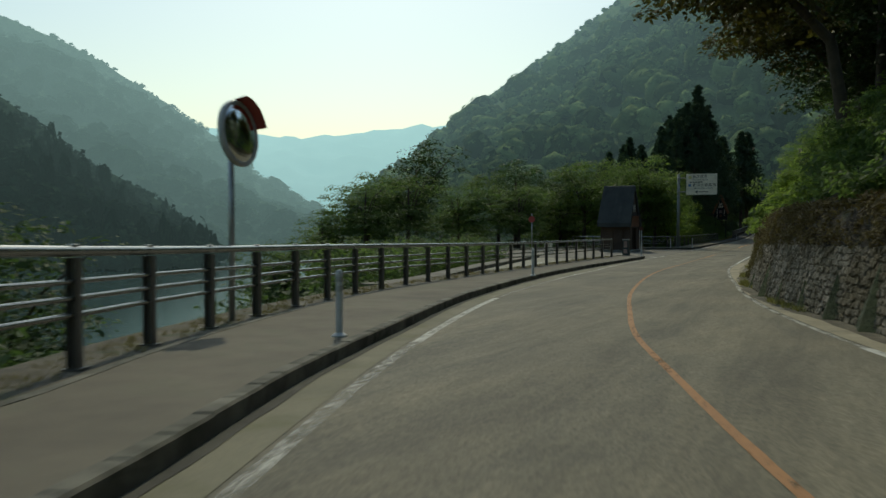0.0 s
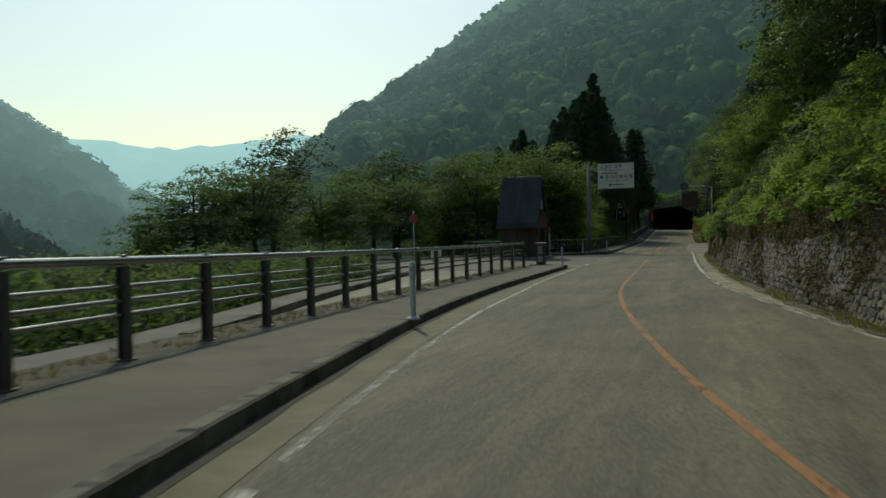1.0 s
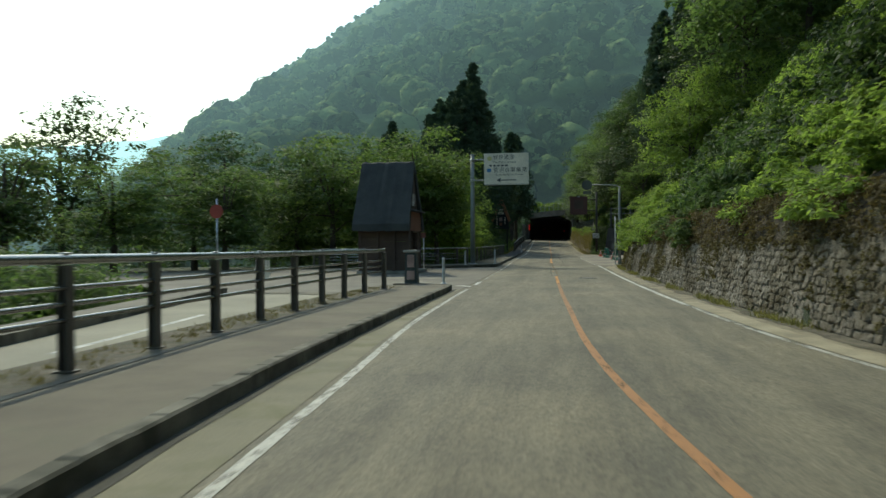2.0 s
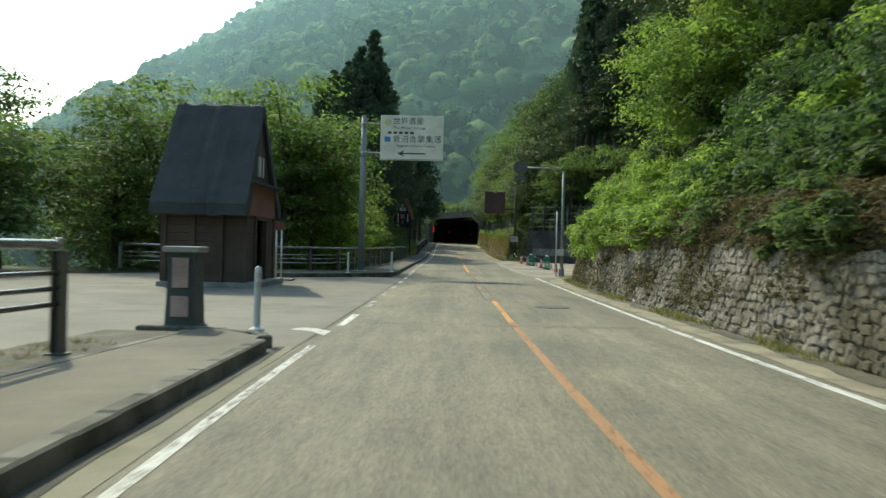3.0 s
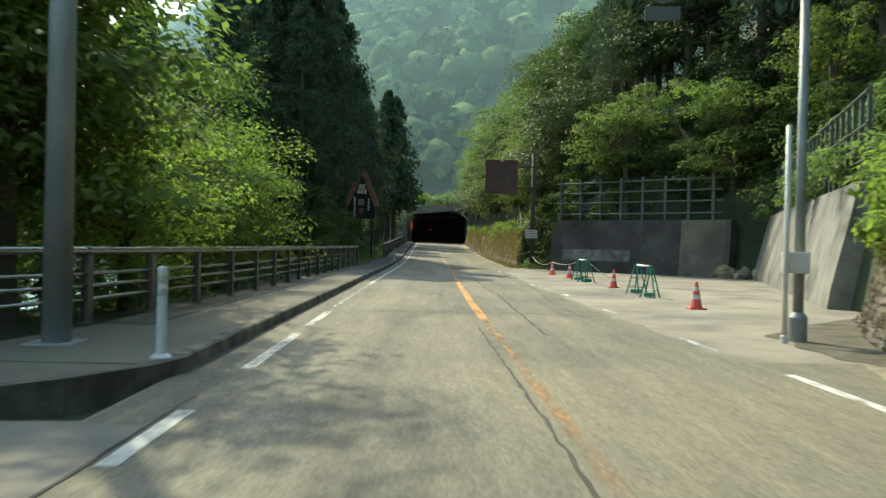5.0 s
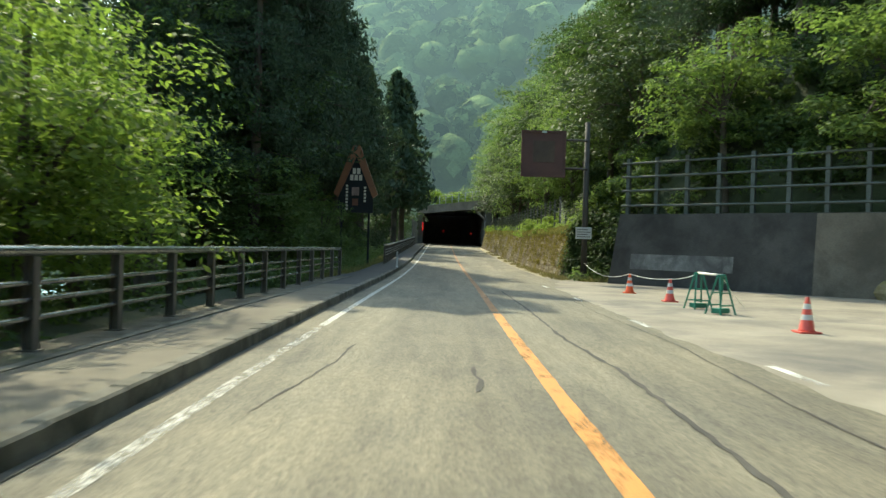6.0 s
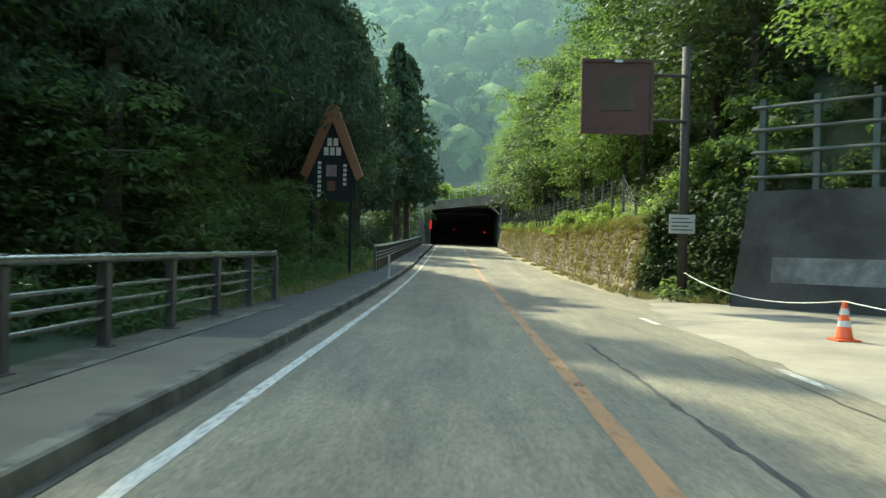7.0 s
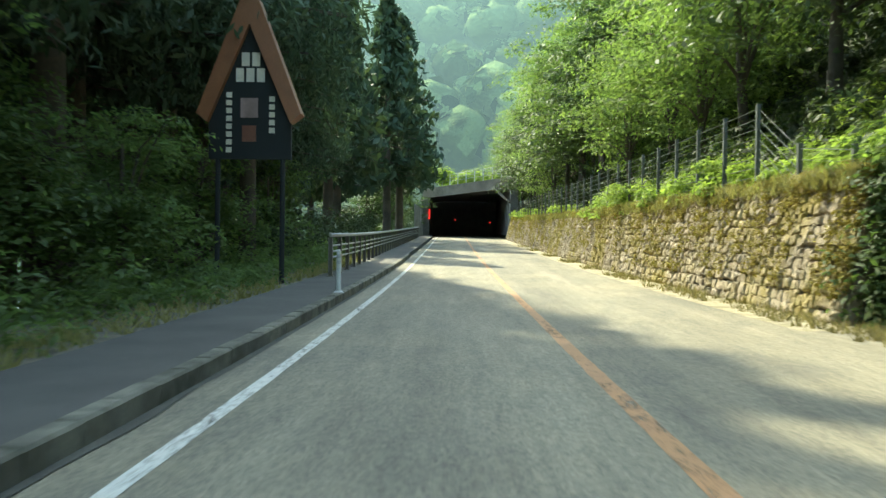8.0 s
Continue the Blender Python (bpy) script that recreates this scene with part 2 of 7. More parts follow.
BROWN_PAINT = plain("dark_brown_sign_paint", (0.085, 0.036, 0.028), 0.75)
PILLAR = rough_stuff("dark_green_grey_stone", (0.03, 0.042, 0.04), (0.06, 0.075, 0.07), 0.7, 1.5, 30, 0.4, 0.006)
PLATE_PINK = plain("faded_pinkish_plate", (0.36, 0.24, 0.21), 0.6, vary=0.35)
POLE_DARK = plain("dull_dark_pole_paint", (0.048, 0.042, 0.036), 0.8)
ORANGE_WOOD = plain("orange_brown_board", (0.26, 0.105, 0.045), 0.6)
PANEL_DARK = plain("blackened_sign_panel", (0.011, 0.014, 0.014), 0.85)
RED = plain("red_plastic", (0.34, 0.05, 0.035), 0.45)
RED_ORANGE = plain("orange_red_cone_plastic", (0.75, 0.11, 0.03), 0.5)
CONE_RED = plain("faded_red_cone_plastic", (0.62, 0.085, 0.06), 0.55)
GREEN_PAINT = plain("green_trestle_paint", (0.02, 0.19, 0.12), 0.45)
ROPE = plain("white_rope", (0.7, 0.69, 0.62), 0.8)
WOOD_DARK = rough_stuff("dark_stained_planks", (0.045, 0.028, 0.02), (0.085, 0.055, 0.038), 0.8, 0.9, 18, 0.6, 0.008)
WOOD_RED = rough_stuff("reddish_boards", (0.14, 0.05, 0.03), (0.2, 0.085, 0.05), 0.75, 0.9, 18, 0.5, 0.006)
THATCH = rough_stuff("grey_weathered_thatch", (0.030, 0.034, 0.033), (0.054, 0.058, 0.054), 0.95, 1.2, 26, 1.0, 0.04)
BARK = rough_stuff("tree_bark", (0.05, 0.04, 0.03), (0.11, 0.09, 0.065), 0.95, 1.0, 12, 1.0, 0.03)
LEAF = leaf_material("broad_leaves", (0.066, 0.106, 0.039), (0.148, 0.198, 0.084), 0.6)
LEAF_BRIGHT = leaf_material("young_bright_leaves", (0.102, 0.162, 0.038), (0.265, 0.332, 0.098), 0.62)
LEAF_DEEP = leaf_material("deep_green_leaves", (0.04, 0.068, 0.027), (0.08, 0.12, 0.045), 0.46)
# darker leaf copy: the shade of backlit trees is put into its colour
LEAF_SHADE = leaf_material("shade_toned_leaves", (0.034, 0.054, 0.024), (0.066, 0.092, 0.038), 0.32)
LEAF_SUNNY = leaf_material("sunny_green_leaves", (0.06, 0.1, 0.031), (0.182, 0.238, 0.086), 0.56)
DEAD_GRASS = leaf_material("dead_brown_grass", (0.075, 0.055, 0.028), (0.155, 0.125, 0.065), 0.3, 0.8)
MOSS_TUFT = leaf_material("golden_moss_tufts", (0.10, 0.075, 0.015), (0.27, 0.225, 0.06), 0.25, 0.9)
BROWN_MOSS = leaf_material("brown_olive_moss", (0.075, 0.06, 0.026), (0.16, 0.135, 0.06), 0.2, 0.9)
LEAF_BROWN = leaf_material("brown_tinged_leaves", (0.07, 0.05, 0.02), (0.085, 0.09, 0.028), 0.33)
NEEDLE = leaf_material("cedar_needles", (0.036, 0.06, 0.037), (0.074, 0.106, 0.06), 0.2, 0.7)
GRASS = leaf_material("verge_grass", (0.13, 0.13, 0.05), (0.32, 0.28, 0.14), 0.4, 0.7)
STRAW = leaf_material("dry_straw_grass", (0.10, 0.085, 0.042), (0.24, 0.2, 0.105), 0.3, 0.8)
MIRROR = material("convex_mirror_glass")[0]
MIRROR.node_tree.nodes["Principled BSDF"].inputs["Base Color"].default_value = (0.75, 0.78, 0.76, 1)
MIRROR.node_tree.nodes["Principled BSDF"].inputs["Metallic"].default_value = 1.0
MIRROR.node_tree.nodes["Principled BSDF"].inputs["Roughness"].default_value = 0.06
WATER = material("river_water")[0]
WATER.node_tree.nodes["Principled BSDF"].inputs["Base Color"].default_value = (0.03, 0.06, 0.055, 1)
WATER.node_tree.nodes["Principled BSDF"].inputs["Roughness"].default_value = 0.12
bump(WATER.node_tree, WATER.node_tree.nodes["Principled BSDF"], noise_tex(WATER.node_tree, where(WATER.node_tree), 0.8, 3), 0.25, 0.1)
RED_LAMP = material("red_lamp_glow")[0]
RED_LAMP.node_tree.nodes["Principled BSDF"].inputs["Base Color"].default_value = (0.6, 0.02, 0.02, 1)
RED_LAMP.node_tree.nodes["Principled BSDF"].inputs["Emission Color"].default_value = (1, 0.03, 0.03, 1)
RED_LAMP.node_tree.nodes["Principled BSDF"].inputs["Emission Strength"].default_value = 0.2
# no haze stands before the hills: their materials emit its light
HAZE_GLOW = (0.64, 0.98, 1.06)
HILL_NEAR = hill_material("wooded_slope_haze_glow", (0.03, 0.055, 0.028), (0.17, 0.22, 0.085), (0.64, 1.0, 1.18), (0.034, 0.23), 0.03, (200, 500), 0.5)
HILL_LEFT = hill_material("far_wooded_slope_haze_glow", (0.02, 0.04, 0.025), (0.05, 0.08, 0.045), HAZE_GLOW, (0.16, 0.42), 0.03, (380, 850), 0.2)
HILL_SPUR = hill_material("shaded_wooded_spur", (0.015, 0.028, 0.018), (0.03, 0.05, 0.028), HAZE_GLOW, (0.05, 0.11), 0.05, (250, 420), 0.3)
HILL_FAR = hill_material("distant_mountains_haze_glow", (0.05, 0.08, 0.08), (0.08, 0.11, 0.1), (0.62, 1.0, 1.1), (0.75, 0.95), 0.004, (1700, 2600))


# ---- mesh helpers ----
def part(name, bm, mat, parent=None, label="", smooth=False):
    """Links a bmesh (or a mesh) as one object under a thing or a part."""
    if isinstance(bm, bpy.types.Mesh):
        me = bm
    else:
        me = bpy.data.meshes.new(name)
        bm.to_mesh(me)
        bm.free()
    if smooth:
        for poly in me.polygons:
            poly.use_smooth = True
    if not me.materials:
        me.materials.append(mat)
    ob = new(name, me)
    if parent is not None:
        ob.parent = parent
    if label:
        ob["label"] = label
    return ob


def thing(name, at, label, category, group="", kind="", turn=0.0):
    ob = new(name)
    ob.empty_display_size = 0.1
    ob.matrix_world = pose(*at, 0, 0, turn)
    return tagged(ob, label, category, group, kind)


def mesh_arrays(name, verts, faces, mat, smooth=False):
    """A mesh from numpy arrays of corners and of equal-sided faces."""
    me = bpy.data.meshes.new(name)
    verts, faces = np.asarray(verts, np.float32), np.asarray(faces, np.int32)
    n, k = faces.shape
    me.vertices.add(len(verts))
    me.vertices.foreach_set("co", verts.ravel())
    me.loops.add(n * k)
    me.loops.foreach_set("vertex_index", faces.ravel())
    me.polygons.add(n)
    me.polygons.foreach_set("loop_start", np.arange(n, dtype=np.int32) * k)
    if smooth:
        me.polygons.foreach_set("use_smooth", np.ones(n, dtype=bool))
    me.update(calc_edges=True)
    me.materials.append(mat)
    return me


def box(bm, x0, x1, y0, y1, z0, z1, bevel=0.0):
    r = bmesh.ops.create_cube(bm, size=1.0, matrix=Matrix.Translation(((x0 + x1) / 2, (y0 + y1) / 2, (z0 + z1) / 2)) @ Matrix.Diagonal((x1 - x0, y1 - y0, z1 - z0, 1)))
    if bevel:
        edges = {e for v in r["verts"] for e in v.link_edges}
        bmesh.ops.bevel(bm, geom=list(edges), offset=bevel, segments=2, affect="EDGES", profile=0.6)
    return bm


def boxed(*dims, bevel=0.0):
    return box(bmesh.new(), *dims, bevel=bevel)


def rod(bm, a, b, r0, r1=None, sides=12, caps=True):
    a, b = Vector(a), Vector(b)
    d = b - a
    m = Matrix.Translation((a + b) / 2) @ d.to_track_quat("Z", "Y").to_matrix().to_4x4()
    bmesh.ops.create_cone(bm, cap_ends=caps, segments=sides, radius1=r0, radius2=r0 if r1 is None else r1, depth=d.length, matrix=m)
    return bm


def rodded(a, b, r0, r1=None, sides=12):
    return rod(bmesh.new(), a, b, r0, r1, sides)


def lathe(profile, sides=20):
    """A turned body from (radius, height) pairs."""
    bm = bmesh.new()
    rings = []
    for r, z in profile:
        rings.append([bm.verts.new((r * math.cos(2 * math.pi * k / sides), r * math.sin(2 * math.pi * k / sides), z)) for k in range(sides)])
    for a, b in zip(rings, rings[1:]):
        for k in range(sides):
            bm.faces.new((a[k], a[(k + 1) % sides], b[(k + 1) % sides], b[k]))
    for ring, way in ((rings[0], -1), (rings[-1], 1)):
        if profile[0 if way < 0 else -1][0] > 1e-4:
            bm.faces.new(ring[::way])
    return bm


def swept(points, width, height, bm=None):
    """A bar of rectangular section along a line of points, its top at the points."""
    bm = bm or bmesh.new()
    pts = [Vector(p) for p in points]
    rings = []
    for i, p in enumerate(pts):
        d = (pts[min(i + 1, len(pts) - 1)] - pts[max(i - 1, 0)]).normalized()
        s = Vector((d.y, -d.x, 0)).normalized() * width / 2
        rings.append([bm.verts.new(q) for q in (p - s - Vector((0, 0, height)), p + s - Vector((0, 0, height)), p + s, p - s)])
    for a, b in zip(rings, rings[1:]):
        for k in range(4):
            bm.faces.new((a[k], a[(k + 1) % 4], b[(k + 1) % 4], b[k]))
    bm.faces.new(rings[0])
    bm.faces.new(rings[-1][::-1])
    bmesh.ops.recalc_face_normals(bm, faces=bm.faces)
    return bm


def tube(points, r, sides=8):
    bm = bmesh.new()
    pts = [Vector(p) for p in points]
    rings = []
    for i, p in enumerate(pts):
        d = (pts[min(i + 1, len(pts) - 1)] - pts[max(i - 1, 0)]).normalized()
        u = d.cross(Vector((0, 0, 1)) if abs(d.z) < 0.95 else Vector((1, 0, 0))).normalized()
        v = u.cross(d)
        rings.append([bm.verts.new(p + (u * math.cos(2 * math.pi * k / sides) + v * math.sin(2 * math.pi * k / sides)) * r) for k in range(sides)])
    for a, b in zip(rings, rings[1:]):
        for k in range(sides):
            bm.faces.new((a[k], b[k], b[(k + 1) % sides], a[(k + 1) % sides]))
    bm.faces.new(rings[0])
    bm.faces.new(rings[-1][::-1])
    bmesh.ops.recalc_face_normals(bm, faces=bm.faces)
    return bm


# ---- plan: lines of the road as x over y ----
def curve(*pts):
    ys, xs = np.array([p[1] for p in pts], float), np.array([p[0] for p in pts], float)
    slope = np.gradient(xs, ys)

    def f(y):
        i = int(np.clip(np.searchsorted(ys, y) - 1, 0, len(ys) - 2))
        h = ys[i + 1] - ys[i]
        u = (y - ys[i]) / h
        if u < 0:
            return xs[0] + slope[0] * (y - ys[0])
        if u > 1:
            return xs[-1] + slope[-1] * (y - ys[-1])
        return (2 * u**3 - 3 * u**2 + 1) * xs[i] + (u**3 - 2 * u**2 + u) * h * slope[i] + (3 * u**2 - 2 * u**3) * xs[i + 1] + (u**3 - u**2) * h * slope[i + 1]
    return f


ground_z = curve((1.95, -40), (1.5, -22), (0.9, -1), (0.66, 6), (0.5, 13), (0.37, 19.3), (0.24, 26.5), (0.12, 36), (0.04, 47.8), (0.0, 60), (-0.05, 100), (-0.05, 115), (0.05, 130), (0.38, 150), (0.95, 175), (1.55, 200), (2.3, 260))
centre = curve((9.2, -20), (5.9, -9), (3.05, -1), (1.35, 3.7), (0.06, 7.6), (-0.88, 10.5), (-2.0, 15.2), (-3.0, 20), (-3.85, 25.3), (-4.46, 29.9), (-4.9, 34.6), (-5.18, 44.6), (-5.3, 54), (-5.38, 68), (-5.55, 84), (-5.55, 110), (-5.75, 150), (-6.0, 200), (-6.4, 260))
white_left = curve((5.6, -20), (2.5, -9), (-0.1, -1), (-1.41, 2.4), (-2.76, 6.2), (-4.19, 11.1), (-5.48, 16.5), (-6.47, 22.5), (-7.2, 28.5), (-7.6, 34.3), (-7.95, 40), (-8.08, 46), (-8.14, 60), (-8.2, 72), (-8.38, 86), (-8.42, 115), (-8.75, 150), (-9.2, 200), (-9.6, 260))
kerb_left = curve((4.9, -20), (1.8, -9), (-0.8, -1), (-1.76, 1.8), (-2.97, 5), (-4.48, 10.2), (-5.74, 15), (-6.9, 21.1), (-7.6, 25.7), (-8.05, 30), (-8.4, 36), (-8.5, 42), (-8.53, 47), (-8.54, 52))
rail_left = curve((2.4, -20), (-0.6, -9), (-3.0, -1), (-4.2, 2.9), (-5.3, 5.2), (-6.5, 8.4), (-7.3, 11), (-8.4, 15.4), (-9.1, 20), (-9.6, 25), (-10.0, 30), (-10.3, 36), (-10.42, 42), (-10.4, 47), (-10.08, 51.2))
white_right = curve((13.2, -20), (9.6, -9), (6.4, -1), (4.3, 4.8), (2.3, 10.2), (1.15, 14.4), (-0.1, 20.5), (-1.0, 27), (-1.75, 33), (-2.3, 38.5), (-2.55, 45), (-2.68, 52), (-2.72, 76), (-2.8, 115), (-3.0, 150), (-3.2, 200), (-3.6, 260))
wall_right = curve((14.6, -20), (10.8, -9), (7.4, -1), (5.1, 4.8), (3.1, 10), (1.9, 14.6), (0.55, 19.5), (-0.35, 25), (-0.85, 30.2), (-1.25, 36.7), (-1.55, 43), (-1.75, 50), (-1.8, 58), (-1.8, 66), (-1.68, 71), (-1.3, 75), (-0.5, 78), (0.65, 80.6), (1.6, 82.4))
BUTTRESS = Vector((2.5, 85.6, 0)), Vector((8.6, 105.0, 0))
kerb_far = curve((-8.77, 74.7), (-8.83, 86), (-8.9, 112), (-9.2, 150), (-9.6, 200))
side_line = curve((-9.55, 18.5), (-10.0, 22.5), (-10.65, 25.5), (-11.8, 30), (-12.6, 33.7), (-13.15, 36.7), (-13.7, 40), (-15.2, 49.4))
stone_far = curve((-1.25, 117.3), (-1.3, 125), (-1.35, 135), (-1.5, 160), (-1.9, 195))


def steps(y0, y1, d):
    n = max(1, round((y1 - y0) / d))
    return [y0 + (y1 - y0) * i / n for i in range(n + 1)]


def sheet(name, left, right, y0, y1, dz, mat, label, category, thick=0.0, d=1.0, across=1, parent=None, kind="structure"):
    """A sheet laid on the ground between two lines."""
    bm = bmesh.new()
    rows = []
    for y in steps(y0, y1, d):
        a, b = left(y), right(y)
        rows.append([bm.verts.new((a + (b - a) * k / across, y, ground_z(y) + dz)) for k in range(across + 1)])
    for p, q in zip(rows, rows[1:]):
        for k in range(across):
            bm.faces.new((p[k], p[k + 1], q[k + 1], q[k]))
    if thick:
        r = bmesh.ops.extrude_face_region(bm, geom=list(bm.faces))
        bmesh.ops.translate(bm, vec=(0, 0, -thick), verts=[v for v in r["geom"] if isinstance(v, bmesh.types.BMVert)])
        bmesh.ops.recalc_face_normals(bm, faces=bm.faces)
    ob = part(name, bm, mat, parent, label)
    return ob if parent is not None else tagged(ob, label, category, kind=kind)


def off(f, d):
    return lambda y: f(y) + d


def const(v):
    return lambda y: v


# ---- terrain ----
def bank_line(y):
    """Foot of the wooded slope on the hill side of the road: x, and the height of the wall's top there."""
    if y < 81:
        return wall_right(y) + 0.42, 1.42
    if y < 106:
        p, q = BUTTRESS
        return p.x + (q.x - p.x) * (max(y, 84) - p.y) / (q.y - p.y) + 0.75, float(np.interp(y, [81, 84, 86, 102, 106], [1.3, 1.6, 2.75, 2.9, 2.75]))
    if y < 113:
        return 1.2 + (113 - y) * 1.02, 2.75
    if y < 117.5:
        return 1.2 - 1.7 * (y - 113) / 4.5, 2.75 - 0.3 * (y - 113) / 4.5
    return stone_far(min(y, 200)) + 0.6, 2.25


def left_edge(y):
    """Where the level strip on the river side ends."""
    return float(np.interp(y, [-60, -20, 10, 18.5, 25, 30, 40, 49, 52, 56, 78, 84, 125, 300], [2, 1.6, -8.6, -10.0, -11.7, -12.9, -14.9, -16.6, -19, -34, -34, -12.6, -13.5, -15]))


RIVER = -11.5


def terrain(x, y):
    g = ground_z(max(-40, min(y, 260)))
    bx, top = bank_line(y)
    if x > bx:
        d = x - bx
        if y > 117:
            d = max(0.0, d - 1.5)
        h = g + top + 1.05 * min(d, 7) + 0.72 * max(0, min(d - 7, 160))
        return h + 0.5 * noise.noise(Vector((x * 0.3, y * 0.3, 0))) * min(1, d / 2)
    e = left_edge(y)
    if x < e:
        d = e - x
        h = g - 0.2 - (0.62 if y < 84 else 0.22) * d
        return max(h + 0.4 * noise.noise(Vector((x * 0.3, y * 0.3, 3))) * min(1, d / 2), RIVER - 1.5)
    return g - 0.14


def build_ground():
    xs = np.unique(np.concatenate([np.linspace(-2500, -300, 12), np.linspace(-300, -60, 25), np.linspace(-60, -20, 28), np.linspace(-20, 16, 73), np.linspace(16, 60, 30), np.linspace(60, 300, 16), np.linspace(300, 2500, 10)]))
    ys = np.unique(np.concatenate([np.linspace(-1500, -60, 10), np.linspace(-60, 220, 281), np.linspace(220, 420, 40), np.linspace(420, 3500, 16)]))
    v = np.array([(x, y, terrain(float(x), float(y))) for y in ys for x in xs])
    n = len(xs)
    f = np.array([(r * n + k, r * n + k + 1, (r + 1) * n + k + 1, (r + 1) * n + k) for r in range(len(ys) - 1) for k in range(n - 1)])
    ob = new("ground", mesh_arrays("ground", v, f, GROUND, True))
    tagged(ob, "dark overgrown ground of a steep river valley", "ground", kind="structure")


build_ground()
water = part("water", mesh_arrays("water", [(-2400, -900, RIVER), (-24, -900, RIVER), (-24, 2600, RIVER), (-2400, 2600, RIVER)], [(0, 1, 2, 3)], WATER), WATER)
tagged(water, "calm pale green river far below the road", "river", kind="structure")

# ---- road, side road, pull-off, markings ----
def nose_edge(y):
    """Road side of the footway, rounded off where the side road branches away."""
    return kerb_left(y) - 0.145 - 0.75 * max(0.0, y - 50.55) ** 2


def road_left(y):
    return kerb_left(y) - 0.05 if y < 48.6 else (-12 if y < 49.5 else (float(np.interp(y, [49.5, 53, 56, 66.5, 69.5, 73], [-17.0, -20.0, -36.0, -36.0, -20.0, -17.0])) if y < 73 else kerb_far(y) - 0.05))


def road_right(y):
    return wall_right(y) + 0.1 if y < 74.5 else (11.5 if y < 112 else (2.0 if y < 117 else stone_far(y) + 0.2))


def road_sheet():
    bm = bmesh.new()
    ys = steps(-40, 48.6, 0.8)[:-1] + [48.6, 48.62] + steps(49.5, 73, 0.8) + [73.02] + steps(74.52, 112, 0.8) + [112.02, 117, 117.02] + steps(118, 260, 1.5)
    rows = []
    for y in ys:
        a, b = road_left(y), road_right(y)
        cols = [a, max(a, -12), max(a, -9), max(a, -5.5), min(b, -2.5), min(b, 0), b] if y > 48 else [a + (b - a) * k / 6 for k in range(7)]
        rows.append([bm.verts.new((x, y, ground_z(y))) for x in sorted(cols)])
    for p, q in zip(rows, rows[1:]):
        for k in range(6):
            try:
                bm.faces.new((p[k], p[k + 1], q[k + 1], q[k]))
            except ValueError:
                pass
    bmesh.ops.remove_doubles(bm, verts=bm.verts, dist=0.001)
    return bm


tagged(part("road", road_sheet(), ASPHALT), "worn grey two-lane asphalt road with tar-filled cracks", "road", kind="structure")
sheet("side_road", side_line, off(rail_left, -0.75), 23, 49.4, -0.02, SIDE_ASPHALT, "pale asphalt side road behind the railing", "road")
sheet("side_road_mouth", lambda y: road_left(y) + 0.1, const(-8.33), 49.6, 72.9, 0.003, SMOOTH_ASPHALT, "smooth greyish asphalt in the mouth of the side road", "road")
side_mark = curve((-11.95, 36), (-12.25, 39), (-12.6, 42))
sheet("side_road_line", off(side_mark, -0.07), off(side_mark, 0.07), 36, 42, -0.015, WHITE_PAINT, "short white edge line on the side road", "road marking")
sheet("side_kerb", off(side_line, -0.2), side_line, 23, 49.4, 0.14, KERB, "low concrete kerb along the side road", "kerb", thick=0.3)
sheet("side_path", off(side_line, -1.1), lambda y: max(side_line(y) - 0.2, rail_left(y) - 0.75) if y < 23 else side_line(y) - 0.2, 19, 49.4, 0.09, SMOOTH_ASPHALT, "narrow paved path beside the side road", "path", thick=0.2)
sheet("pavement", off(rail_left, 0.38), nose_edge, -40, 51.75, 0.15, FOOTWAY, "weathered asphalt footway with mossy edges", "pavement", thick=0.3, across=3)
sheet("pavement_edging", off(rail_left, 0.27), off(rail_left, 0.38), -40, 51.2, 0.155, KERB, "narrow concrete edging along the footway", "edging", thick=0.3)
sheet("verge", off(rail_left, -0.75), off(rail_left, 0.27), -40, 51.2, 0.13, DARK_VERGE, "narrow strip of dry grass and moss behind the footway", "verge", thick=0.25)
sheet("gutter", off(kerb_left, 0.0), off(white_left, -0.12), -40, 51.0, 0.004, GUTTER, "mossy concrete gutter beside the kerb", "gutter")


def back_of_far_pavement(y):
    return float(np.interp(y, [74.6, 78, 106, 112, 150, 200], [-11.2, -10.75, -10.6, -10.3, -10.8, -11.2]))


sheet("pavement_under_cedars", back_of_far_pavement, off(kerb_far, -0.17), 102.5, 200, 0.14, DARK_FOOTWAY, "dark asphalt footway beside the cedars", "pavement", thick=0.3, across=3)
sheet("pavement_beyond", back_of_far_pavement, off(kerb_far, -0.17), 74.7, 102.5, 0.14, FOOTWAY, "grey asphalt footway behind a railing", "pavement", thick=0.3, across=3)
sheet("rail_foot_litter", off(back_of_far_pavement, -0.02), off(back_of_far_pavement, 0.52), 78, 108, 0.146, DARK_VERGE, "dark leaf litter along the foot of the railing", "litter")
sheet("footway_edging", off(back_of_far_pavement, 0.52), off(back_of_far_pavement, 0.64), 78, 108, 0.152, KERB, "narrow concrete edging along the footway", "edging", thick=0.05)
sheet("verge_right", lambda y: min(wall_right(y), white_right(y) + 0.2 + 0.12 * noise.noise(Vector((y * 0.5, 2, 0))) + 0.06 * noise.noise(Vector((y * 2.7, 1, 0))) + 0.28 * max(0.0, y - 73)), off(wall_right, 0.15), -40, 77, 0.006, GRIT, "strip of grit and dry grass at the foot of the wall", "verge", d=0.25)
